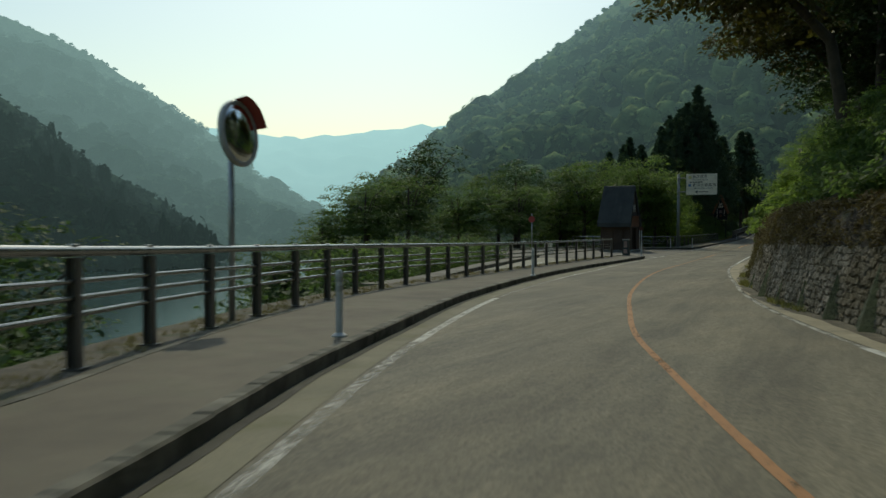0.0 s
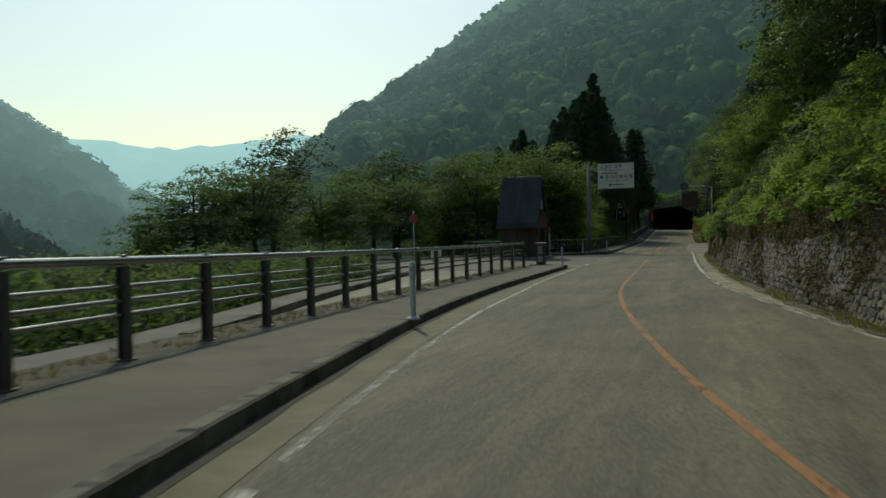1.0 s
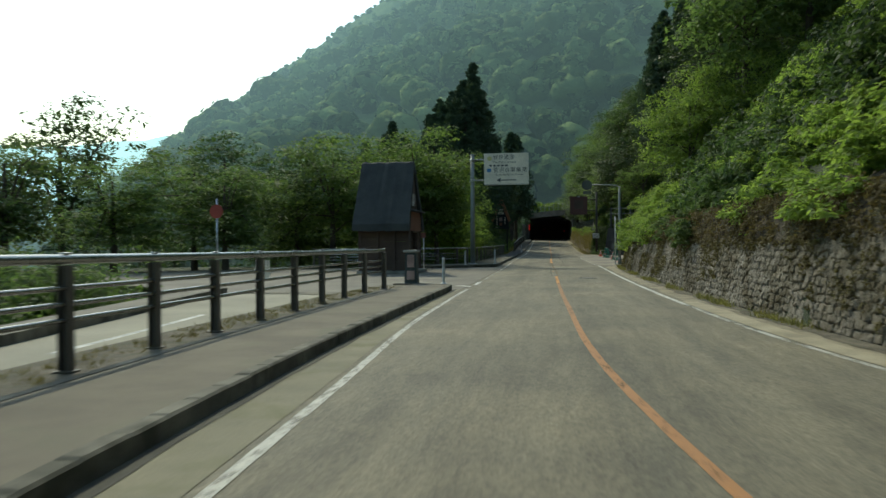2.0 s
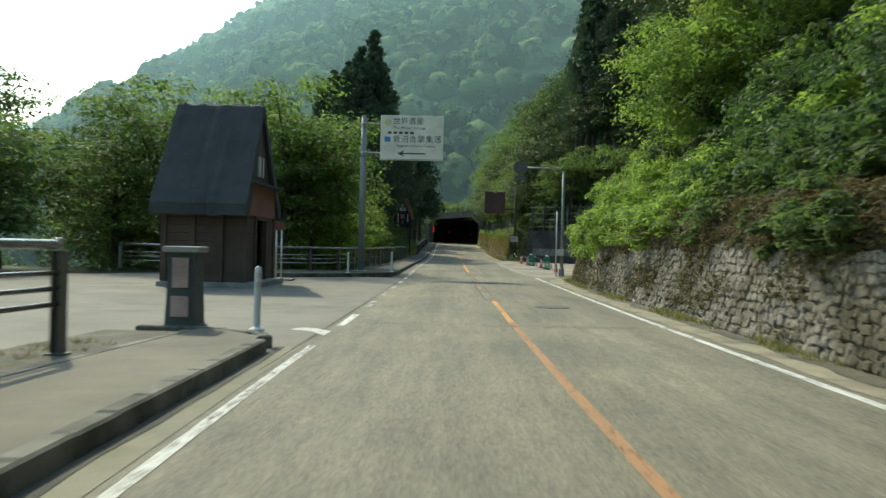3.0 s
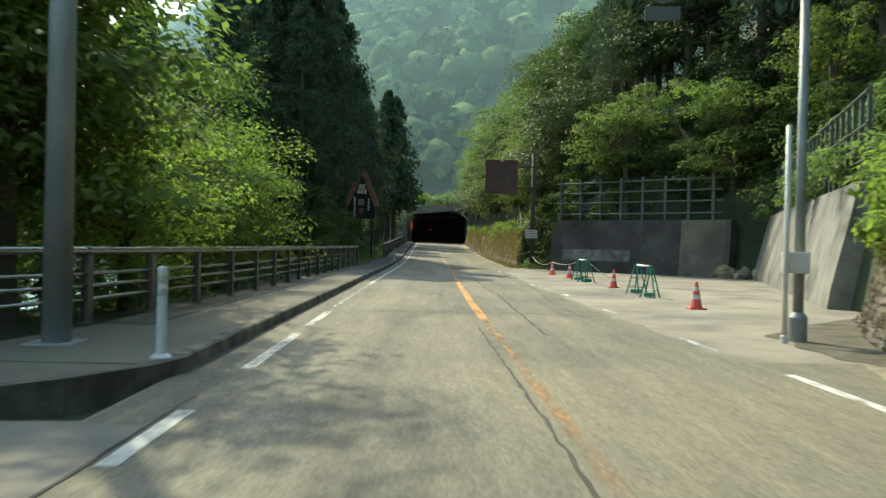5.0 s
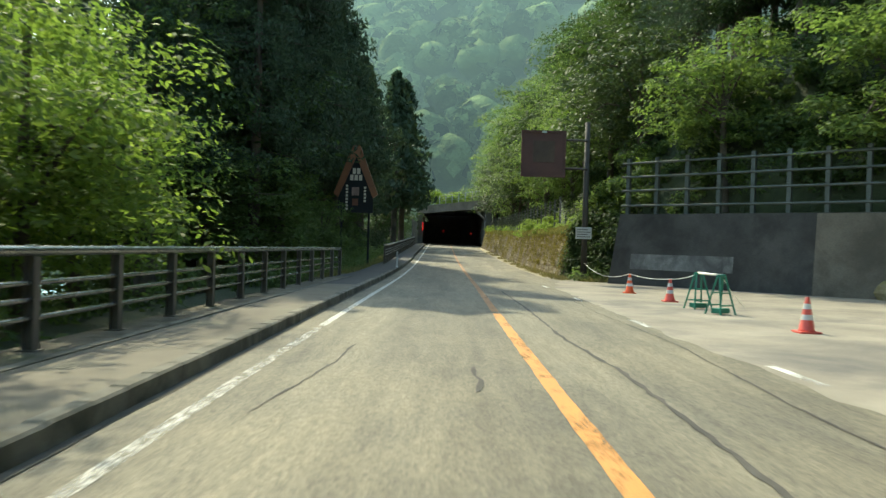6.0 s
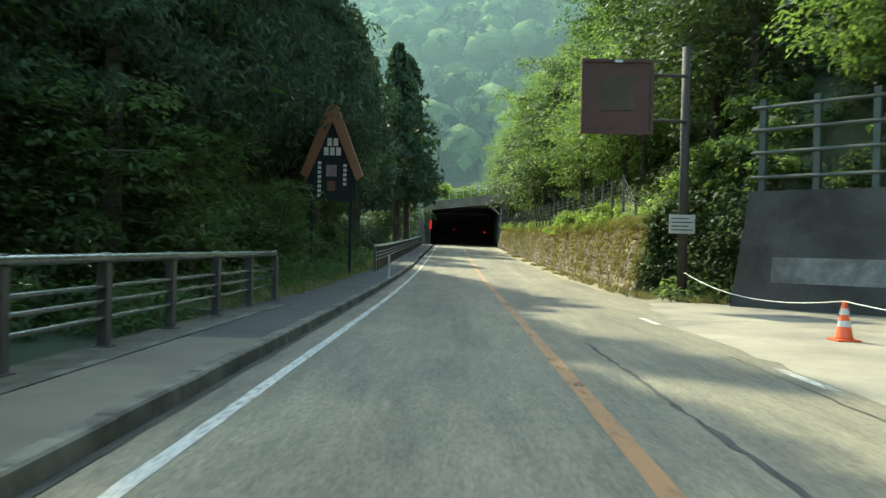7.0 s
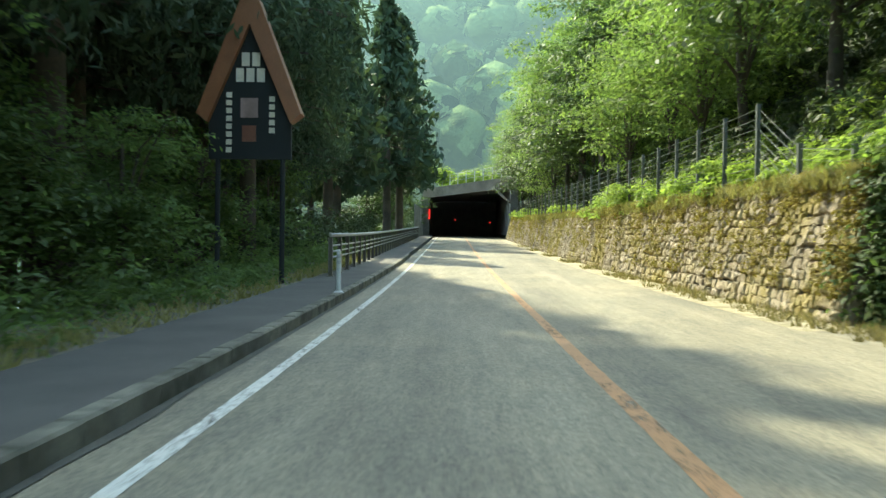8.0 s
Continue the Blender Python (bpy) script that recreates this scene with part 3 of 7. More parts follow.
sheet("sandy_gutter", off(white_right, 0.075), lambda y: white_right(y) + 0.47 + 0.1 * noise.noise(Vector((y * 0.8, 6, 0))) + 0.05 * noise.noise(Vector((y * 3.1, 7, 0))), -40, 46, 0.0095, SAND, "pale strip of sand along the edge line", "verge", d=0.25)
sheet("wall_end_soil", lambda y: wall_right(y) - 0.15 - 1.5 * math.sin(math.pi * (y - 76) / 7.0) * (0.8 + 0.4 * noise.noise(Vector((y * 1.1, 3, 0)))) - 0.12 * noise.noise(Vector((y * 3.1, 4, 0))), off(wall_right, 0.1), 76, 83, 0.009, DARK_VERGE, "dark soil and leaves spread round the wall's end", "soil", d=0.2)
sheet("wall_foot_soil", lambda y: wall_right(y) - 0.32 - 0.16 * noise.noise(Vector((y * 0.7, 0, 0))) - 0.07 * noise.noise(Vector((y * 2.9, 0, 3))), off(wall_right, 0.12), 6, 82, 0.012, DARK_VERGE, "brown soil and dead leaves washed against the wall foot", "soil", d=0.25)
sheet("verge_far", lambda y: -2.15 - 0.004 * (y - 113), off(stone_far, 0.1), 116.5, 198, 0.006, VERGE, "strip of dry grass at the foot of the stone wall", "verge")
sheet("verge_cedars", off(back_of_far_pavement, -2.2), back_of_far_pavement, 107, 200, 0.10, DARK_VERGE, "brown grassy verge under the cedars", "verge", thick=0.3)


def line_between(name, f, w, y0, y1, mat, label, d=0.3):
    def edge(side):
        return lambda y: f(y) + side * (w / 2 + 0.07 * w * noise.noise(Vector((y * 2.3, side * 5, y0))) + 0.06 * w * noise.noise(Vector((y * 9.1, side * 3, y0))))
    return sheet(name, edge(-1), edge(1), y0, y1, 0.005, mat, label, "road marking", d=d)


line_between("centre_line", centre, 0.10, -40, 42, DULL_ORANGE, "worn brownish orange centre line")
line_between("centre_line_dull", centre, 0.11, 42, 54.9, FADED_ORANGE, "worn orange centre line with dark gaps")
line_between("centre_line_thin", off(centre, 0.05), 0.055, 60.5, 68.5, GHOST_ORANGE, "thin rest of a worn orange line")
line_between("centre_line_clear", centre, 0.105, 54.9, 60.4, ORANGE_PAINT, "solid orange centre line, lightly worn")
line_between("centre_line_patch", off(centre, -0.1), 0.05, 65.6, 67.2, DULL_ORANGE, "last bright patch of a worn orange line")
line_between("centre_line_faded", centre, 0.12, 68.6, 81.2, GHOST_ORANGE, "almost worn-away orange centre line")
line_between("centre_line_fresh", centre, 0.16, 81.3, 95.6, ORANGE_PAINT, "bright orange centre line")
line_between("centre_line_worn", centre, 0.15, 96, 230, FADED_ORANGE, "faded brownish orange centre line")
line_between("edge_line", white_left, 0.14, -40, 8.6, GHOST_WHITE, "patchy faded white edge line")
line_between("edge_line_speckled", white_left, 0.14, 8.6, 16.9, THIN_WHITE, "speckled white edge line beside the gutter")
line_between("edge_line_thin", white_left, 0.09, 17.5, 26, GHOST_WHITE, "nearly worn-away white edge line")
line_between("edge_line_near", white_left, 0.1, 26, 51.1, THIN_WHITE, "white edge line beside the gutter")
line_between("edge_line_far", white_left, 0.115, 92.3, 230, FADED_WHITE_B, "solid white edge line beside the kerb")
line_between("edge_line_worn", white_left, 0.12, 83.4, 92, GHOST_WHITE, "worn white edge line beside the kerb")
line_between("wall_line_clear", white_right, 0.17, -40, 11, WHITE_PAINT, "bright white edge line along the wall side")
line_between("wall_line_dull", white_right, 0.11, 11, 45, DULL_WHITE, "dull worn white edge line along the wall side")
line_between("wall_line", white_right, 0.125, 45, 75.7, WHITE_PAINT, "solid white edge line along the wall side")
for y0, y1 in ((53.7, 55.8), (57.7, 59.4), (61.4, 63.0), (64.8, 66.4), (68.3, 70.0), (71.9, 73.4), (75.4, 78.6), (79.6, 82.6)):
    tagged(line_between("edge_dash", white_left, 0.13, y0, y1, WHITE_PAINT if y0 < 56 else (FADED_WHITE if y0 > 79 else FADED_WHITE_B if y0 > 66 else DULL_WHITE), "short white dash of a broken edge line"), group="dashes across the junction")
for y0, y1 in ((77.6, 79.1), (83.0, 84.2), (88.0, 89.3), (93.7, 95.1), (100.3, 101.9), (107, 108.4)):
    tagged(line_between("lay_by_dash", off(white_right, -0.35 if y0 > 90 else -0.1), 0.12, y0, y1, FADED_WHITE, "thin faded white dash beside the lay-by"), group="dashes beside the lay-by")


def crack(pts, w, seed, label, wander=0.02):
    rng = random.Random(seed)
    bm = bmesh.new()
    dense = []
    for (xa, ya), (xb, yb) in zip(pts, pts[1:]):
        n = max(2, int(math.hypot(xb - xa, yb - ya) / 0.22))
        dense += [(xa + (xb - xa) * i / n, ya + (yb - ya) * i / n) for i in range(n)]
    dense.append(pts[-1])
    rows = []
    for i, (x, y) in enumerate(dense):
        a, b = dense[max(0, i - 1)], dense[min(len(dense) - 1, i + 1)]
        dx, dy = b[0] - a[0], b[1] - a[1]
        n = math.hypot(dx, dy)
        j, h = rng.uniform(-wander, wander), w * rng.uniform(0.25, 1.0) / 2
        cx, cy = x - dy / n * j, y + dx / n * j
        rows.append([bm.verts.new((cx + s * dy / n * h, cy - s * dx / n * h, ground_z(cy) + 0.0058)) for s in (-1, 1)])
    for p, q in zip(rows, rows[1:]):
        bm.faces.new((p[0], p[1], q[1], q[0]))
    tagged(part("tar_crack", bm, TAR), label, "crack", "cracks in the road", "structure")


crack([(-4.78, 79), (-4.76, 84.3), (-4.70, 88.6), (-4.87, 91.4), (-4.84, 97.3), (-4.9, 104)], 0.08, 1, "long dark crack along the lane")
crack([(-3.7, 82), (-3.63, 86.9), (-3.36, 91.2), (-3.45, 96), (-3.3, 103)], 0.035, 2, "thin dark crack along the lane")
crack([(-5.52, 60.5), (-5.58, 66), (-5.56, 72), (-5.7, 80)], 0.05, 3, "dark seam along the centre of the road")
crack([(-8.2, 54.3), (-6.5, 54.32), (-4.5, 54.48), (-2.6, 54.5)], 0.05, 4, "straight sealed cut across the road")
crack([(-7.8, 54.12), (-5.5, 54.2), (-2.9, 54.3)], 0.03, 5, "straight sealed cut across the road")
crack([(-5.3, 60.08), (-2.9, 60.12)], 0.04, 6, "sealed cut across one lane")
crack([(-8.3, 49), (-8.28, 60), (-8.3, 68), (-8.32, 74)], 0.035, 7, "dark joint between road and side road", 0.008)
crack([(-16, 54.6), (-12, 55.4), (-10.15, 56.0), (-9.65, 56.95), (-9.1, 57.35), (-8.5, 57.5)], 0.04, 8, "dark seam in the side road surface")
crack([(-16, 56.5), (-12.5, 56.6), (-10.2, 57.5), (-9.65, 58.6)], 0.03, 14, "thin seam in the side road surface")
crack([(-7.95, 86.0), (-7.7, 88.6), (-7.68, 90.2)], 0.03, 15, "thin crack near the edge line")
crack([(-6.26, 87.1), (-6.22, 87.7), (-6.27, 88.5)], 0.07, 9, "short dark crack in the lane")
crack([(-8.3, 82.72), (-6.0, 82.7), (-2.6, 82.62)], 0.06, 12, "sealed cut across the road")
crack([(-7.9, 82.42), (-5.0, 82.45), (-3.2, 82.4)], 0.05, 13, "sealed cut across the road")

# turning arrow painted in the mouth of the side road
arrow = bmesh.new()
vs = [arrow.verts.new((x, y, ground_z(y) + 0.0075)) for x, y in ((-8.78, 52.92), (-8.64, 53.24), (-8.40, 53.12), (-8.15, 52.8), (-8.16, 52.25), (-8.27, 52.42), (-8.42, 52.72))]
arrow.faces.new(vs)
bmesh.ops.recalc_face_normals(arrow, faces=arrow.faces)
tagged(part("painted_mark", arrow, FADED_WHITE_B), "curved white paint mark at the side road mouth", "road marking", kind="structure")

bm = bmesh.new()
lay = [(-2.95, 76.6), (-0.75, 76.6), (-0.2, 78.4), (1.7, 82.4), (3.4, 86), (9.2, 104), (8.4, 105.2), (0.4, 112.4), (-0.9, 113.4)]
lay += [(float(np.interp(y, [77, 92, 107, 113], [-2.95, -3.1, -2.9, -1.9])) + 0.22 * noise.noise(Vector((0, y * 0.6, 2))) + 0.12 * noise.noise(Vector((0, y * 2.3, 5))), float(y)) for y in np.arange(112.8, 77.2, -0.4)]
bm.faces.new([bm.verts.new((x, y, ground_z(95) + 0.002 + (ground_z(y) - ground_z(95)))) for x, y in lay])
bmesh.ops.recalc_face_normals(bm, faces=bm.faces)
bmesh.ops.triangulate(bm, faces=bm.faces)
tagged(part("lay_by", bm, LAY_BY), "pale sandy asphalt lay-by beside the road", "lay-by", kind="structure")

sheet("gutter_mud", off(kerb_left, 0.0), lambda y: kerb_left(y) + 0.13 + 0.05 * noise.noise(Vector((y * 0.8, 0, 0))), -40, 50.9, 0.008, MUD, "dark wet mud along the foot of the kerb", "mud", d=0.4)
sheet("gutter_mud_beyond", off(kerb_far, 0.0), lambda y: kerb_far(y) + 0.08 + 0.04 * noise.noise(Vector((y * 0.8, 0, 0))), 75.2, 140, 0.008, MUD, "dark mud along the foot of the kerb", "mud", d=0.4)

# ---- kerb stones ----
def kerb_stone_mesh(length):
    bm = boxed(-0.17, 0.0, 0.003, length - 0.003, -0.2, 0.162)
    bmesh.ops.bevel(bm, geom=[e for e in bm.edges if all(v.co.z > 0.1 for v in e.verts)], offset=0.02, segments=1, affect="EDGES")
    me = bpy.data.meshes.new("kerb_stone")
    bm.to_mesh(me)
    bm.free()
    me.materials.append(KERB)
    return me


STONE_LEN = 0.6
KERB_MESH = kerb_stone_mesh(STONE_LEN)


def along(f, y0, y1, step):
    """Points at even steps along a line x = f(y): x, y and heading."""
    out, y = [], y0
    while y < y1:
        s = f(y + 0.05) - f(y - 0.05)
        dy = step / math.hypot(1, s / 0.1)
        out.append((f(y), y, math.degrees(math.atan2(-(f(y + dy) - f(y)), dy))))
        y += dy
    return out


def kerb_row(name, pts, label):
    k = thing(name, (0, 0, 0), label, "kerb", kind="structure")
    rng = random.Random(4)
    for x, y, turn in pts:
        ob = part("kerb_stone", KERB_MESH, KERB, k)
        slope = math.degrees(math.atan((ground_z(y + 0.5) - ground_z(y - 0.5))))
        ob.matrix_world = pose(x, y, ground_z(y) + rng.uniform(-0.004, 0.004), slope, 0, turn + rng.uniform(-0.4, 0.4))
    return k


kerb_row("kerb", along(kerb_left, -6, 50.3, STONE_LEN) + [(-8.56, 50.75, 25), (-8.82, 51.27, 60), (-9.35, 51.58, 82), (-9.95, 51.66, 90)], "row of mossy concrete kerb stones")
kerb_row("kerb_beyond", along(kerb_far, 75.2, 145, STONE_LEN), "row of worn concrete kerb stones")
corner = [(-8.80, 75.2), (-8.95, 74.55), (-9.35, 73.85), (-9.8, 73.3), (-10.25, 72.75), (-10.75, 72.2), (-11.3, 71.75), (-11.9, 71.4), (-12.5, 71.15), (-13.1, 71.0), (-13.7, 70.9)]
kc = thing("kerb_corner", (0, 0, 0), "curved row of kerb stones at the junction", "kerb", kind="structure")
for (xa, ya), (xb, yb) in zip(corner, corner[1:]):
    part("kerb_stone", swept([(xa, ya, ground_z(ya) + 0.15), (xb, yb, ground_z(yb) + 0.15)], 0.16, 0.3), KERB, kc)
bm = bmesh.new()
bm.faces.new([bm.verts.new((x, y, ground_z(y) + 0.13)) for x, y in corner + [(-17, 71.5), (-17, 76), (-11.3, 76), (-8.95, 76)]])
bmesh.ops.recalc_face_normals(bm, faces=bm.faces)
tagged(part("pavement_corner", bm, FOOTWAY), "rounded asphalt footway corner at the junction", "pavement", kind="structure")

# ---- hills in the distance ----
def crown_lumps(rng, count=8, sub=3):
    out = []
    for i in range(count):
        bm = bmesh.new()
        bmesh.ops.create_icosphere(bm, subdivisions=sub, radius=1.0)
        off_v = Vector((i * 7.3, 1.7, 4.1))
        for v in bm.verts:
            d = v.co.normalized()
            v.co = d * (0.82 + 0.34 * noise.noise(d * 1.6 + off_v) + 0.28 * noise.noise(d * 3.7 + off_v) + 0.13 * noise.noise(d * 8.3 + off_v))
            v.co.x *= 0.75 + 0.09 * i
        bm.verts.index_update()
        out.append((np.array([v.co for v in bm.verts]), np.array([[v.index for v in f.verts] for f in bm.faces])))
        bm.free()
    return out


LUMPS = crown_lumps(random.Random(1), sub=2)


def crown_tufts(seed, count, quads, ruffle=0.16):
    """Far tree crowns as shells of leafy sprays, lumpy in outline."""
    rng = np.random.default_rng(seed)
    out = []
    for i in range(count):
        d = rng.normal(size=(quads, 3))
        d /= np.linalg.norm(d, axis=1, keepdims=True)
        d[:, 2] = np.abs(d[:, 2]) * 1.15 - 0.3
        bulge = np.array([0.8 + 0.5 * noise.noise(Vector(q) * 1.9 + Vector((i * 5.1, 0, 0))) for q in d.tolist()])[:, None]
        c = d * bulge
        n = d + rng.normal(size=d.shape) * ruffle + np.array([0, 0, 0.12])
        n /= np.linalg.norm(n, axis=1, keepdims=True)
        t = np.cross(n, rng.normal(size=d.shape))
        t /= np.linalg.norm(t, axis=1, keepdims=True)
        b = np.cross(n, t)
        s = rng.uniform(0.17, 0.33, (quads, 1)) * (62 / quads) ** 0.42
        v = np.stack([c - t * s, c + b * s * 0.8, c + t * s, c - b * s * 0.8], 1).reshape(-1, 3)
        out.append((v, np.arange(4 * quads).reshape(-1, 4)))
    return out


TUFTS_LOW = crown_tufts(6, 5, 34)
LEAFY = [(np.concatenate([v * 0.97, w]), np.concatenate([f, np.concatenate([q[:, :3], q[:, [0, 2, 3]]]) + len(v)])) for (v, f), (w, q) in zip(crown_lumps(random.Random(2), sub=2), crown_tufts(7, 8, 70, 0.25))]


def spread(lumps, places, rng):
    """Joins many lumps, each (x, y, z, width, height), into arrays."""
    vs, fs, n = [], [], 0
    for x, y, z, w, h in places:
        v, f = lumps[rng.randrange(len(lumps))]
        a = rng.uniform(0, 6.28)
        c, s = math.cos(a), math.sin(a)
        r = np.empty_like(v)
        r[:, 0], r[:, 1], r[:, 2] = (v[:, 0] * c - v[:, 1] * s) * w + x, (v[:, 0] * s + v[:, 1] * c) * w + y, v[:, 2] * h + z
        vs.append(r)
        fs.append(f + n)
        n += len(v)
    return np.concatenate(vs), np.concatenate(fs)


def hill(name, ref, skyline, r0, r1, z0, mat, label, seed, woods=0, crown=4.0, lumps=None, tall=1.0, rough=6.0, conifers=0.0):
    """A hill whose crest, seen from ref, stands at the heights of skyline (degrees to the left, degrees up)."""
    rng = random.Random(seed)
    bl, el = [s[0] for s in skyline], [s[1] for s in skyline]
    lo, hi = min(bl), max(bl)
    order = np.argsort(bl)
    bl, el = np.array(bl)[order], np.array(el)[order]

    def surface(b, u):
        r = r0 + (r1 - r0) * u
        top = math.tan(radians(float(np.interp(b, bl, el)))) * r1 + ref[2]
        z = z0 + (top - z0) * (u ** 0.9 if u <= 1 else 1 - (u - 1) * 0.8)
        x, y = ref[0] - r * math.sin(radians(b)), ref[1] + r * math.cos(radians(b))
        k = min(1, 4 * u) * (0.25 if abs(u - 1) < 0.02 else 1)
        return x, y, z + k * rough * (noise.noise(Vector((x, y, seed * 9)) * 0.012) + 0.4 * noise.noise(Vector((x, y, seed)) * 0.035))

    nb, nu = 90, 34
    grid = [[surface(lo + (hi - lo) * i / nb, 1.25 * j / nu) for i in range(nb + 1)] for j in range(nu + 1)]
    v = np.array(grid).reshape(-1, 3)
    if woods:
        v[: (nu * 3 // 4) * (nb + 1), 2] -= 2.5
    f = np.array([(j * (nb + 1) + i, j * (nb + 1) + i + 1, (j + 1) * (nb + 1) + i + 1, (j + 1) * (nb + 1) + i) for j in range(nu) for i in range(nb)])
    base = tagged(new(name, mesh_arrays(name, v, f, mat, True)), label, "hill", kind="structure")
    if woods:
        places = []
        while len(places) < woods:
            u = math.sqrt(rng.uniform((r0 / r1) ** 2, 1.0))
            u = (u * r1 - r0) / (r1 - r0)
            b = rng.uniform(lo, hi)
            x, y, z = surface(b, u * 1.02)
            w = crown * ((0.5 + 1.3 * rng.random() ** 2) if u < 0.72 else (0.28 + 0.35 * rng.random() ** 2))
            if u < 0.8 and rng.random() < conifers:
                places.append((x, y, z + w * 0.6, w * 0.5, w * rng.uniform(1.5, 2.1)))
            else:
                places.append((x, y, z + w * 0.3, w, w * rng.uniform(0.75, 1.1) * tall))
        v, f = spread(lumps or LUMPS, places, rng)
        tagged(new(name + "_woods", mesh_arrays(name + "_woods", v, f, mat, lumps is None or lumps is LEAFY)), "dense mixed woods covering a steep hillside in haze", "woods", kind="stuff")
    return base


REF = (0.0, 0.0, 2.2)
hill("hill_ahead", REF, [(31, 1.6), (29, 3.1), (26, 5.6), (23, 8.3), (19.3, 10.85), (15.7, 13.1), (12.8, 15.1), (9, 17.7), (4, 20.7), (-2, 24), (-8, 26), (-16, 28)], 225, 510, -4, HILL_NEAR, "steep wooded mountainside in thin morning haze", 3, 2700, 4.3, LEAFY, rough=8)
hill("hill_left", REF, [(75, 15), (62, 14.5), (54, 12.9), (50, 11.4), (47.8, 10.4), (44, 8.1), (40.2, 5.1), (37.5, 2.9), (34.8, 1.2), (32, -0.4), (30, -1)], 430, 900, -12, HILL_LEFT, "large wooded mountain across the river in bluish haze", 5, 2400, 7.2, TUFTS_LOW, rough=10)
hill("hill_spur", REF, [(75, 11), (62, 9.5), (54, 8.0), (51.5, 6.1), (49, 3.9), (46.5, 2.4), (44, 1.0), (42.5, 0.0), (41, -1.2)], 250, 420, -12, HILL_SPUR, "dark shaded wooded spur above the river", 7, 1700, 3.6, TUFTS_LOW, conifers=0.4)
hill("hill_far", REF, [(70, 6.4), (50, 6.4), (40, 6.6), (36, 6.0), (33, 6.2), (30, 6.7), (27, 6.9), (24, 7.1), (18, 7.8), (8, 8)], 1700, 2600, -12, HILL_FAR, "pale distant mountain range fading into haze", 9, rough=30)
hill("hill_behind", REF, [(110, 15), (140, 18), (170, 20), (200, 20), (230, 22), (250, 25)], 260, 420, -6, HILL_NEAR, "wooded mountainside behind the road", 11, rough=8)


# ---- plants ----
def leaf_quads(centres, normals, length, width, rng, droop=0.0):
    """Pointed leaves as folded four-sided faces."""
    n = len(centres)
    t = rng.normal(size=(n, 3))
    t[:, 2] -= droop
    t -= (t * normals).sum(1, keepdims=True) * normals
    t /= np.linalg.norm(t, axis=1, keepdims=True) + 1e-9
    b = np.cross(normals, t)
    s = rng.uniform(0.65, 1.35, (n, 1))
    l, w = length * s, width * s
    v = np.stack([centres - t * l * 0.5, centres + b * w * 0.5 - t * l * 0.08 + normals * w * 0.12, centres + t * l * 0.5, centres - b * w * 0.5 - t * l * 0.08 + normals * w * 0.12], 1)
    return v.reshape(-1, 3), np.arange(4 * n).reshape(-1, 4)


def unit(rng, n):
    v = rng.normal(size=(n, 3))
    return v / np.linalg.norm(v, axis=1, keepdims=True)


def clumps_of_leaves(centres, radii, per, length, width, rng, flat=0.7, out_from=None, droop=0.2):
    """Leaves on the shells of many clumps."""
    k = len(centres)
    d = unit(rng, k * per)
    r = np.repeat(radii, per)[:, None] * rng.uniform(0.35, 1.0, (k * per, 1)) ** 0.6
    c = np.repeat(centres, per, 0) + d * r * np.array([1, 1, flat])
    lift = 0.75 if flat > 0.5 else 1.1
    if flat <= 0.5:  # flat sprays, their rims drooping
        c[:, 2] -= 0.35 * ((c[:, :2] - np.repeat(centres, per, 0)[:, :2]) ** 2).sum(1) / np.repeat(radii, per)
    nrm = d * 0.7 + np.array([0, 0, lift]) + rng.normal(size=d.shape) * 0.4
    nrm /= np.linalg.norm(nrm, axis=1, keepdims=True)
    return leaf_quads(c, nrm, length, width, rng, droop)


def limb_mesh(name, lines):
    """Tapered limbs, each a list of (point, radius)."""
    bm = bmesh.new()
    for line in lines:
        for (a, ra), (b, rb) in zip(line, line[1:]):
            rod(bm, a, b, ra, rb, 7, False)
    me = bpy.data.meshes.new(name)
    bm.to_mesh(me)
    bm.free()
    for p in me.polygons:
        p.use_smooth = True
    me.materials.append(BARK)
    return me


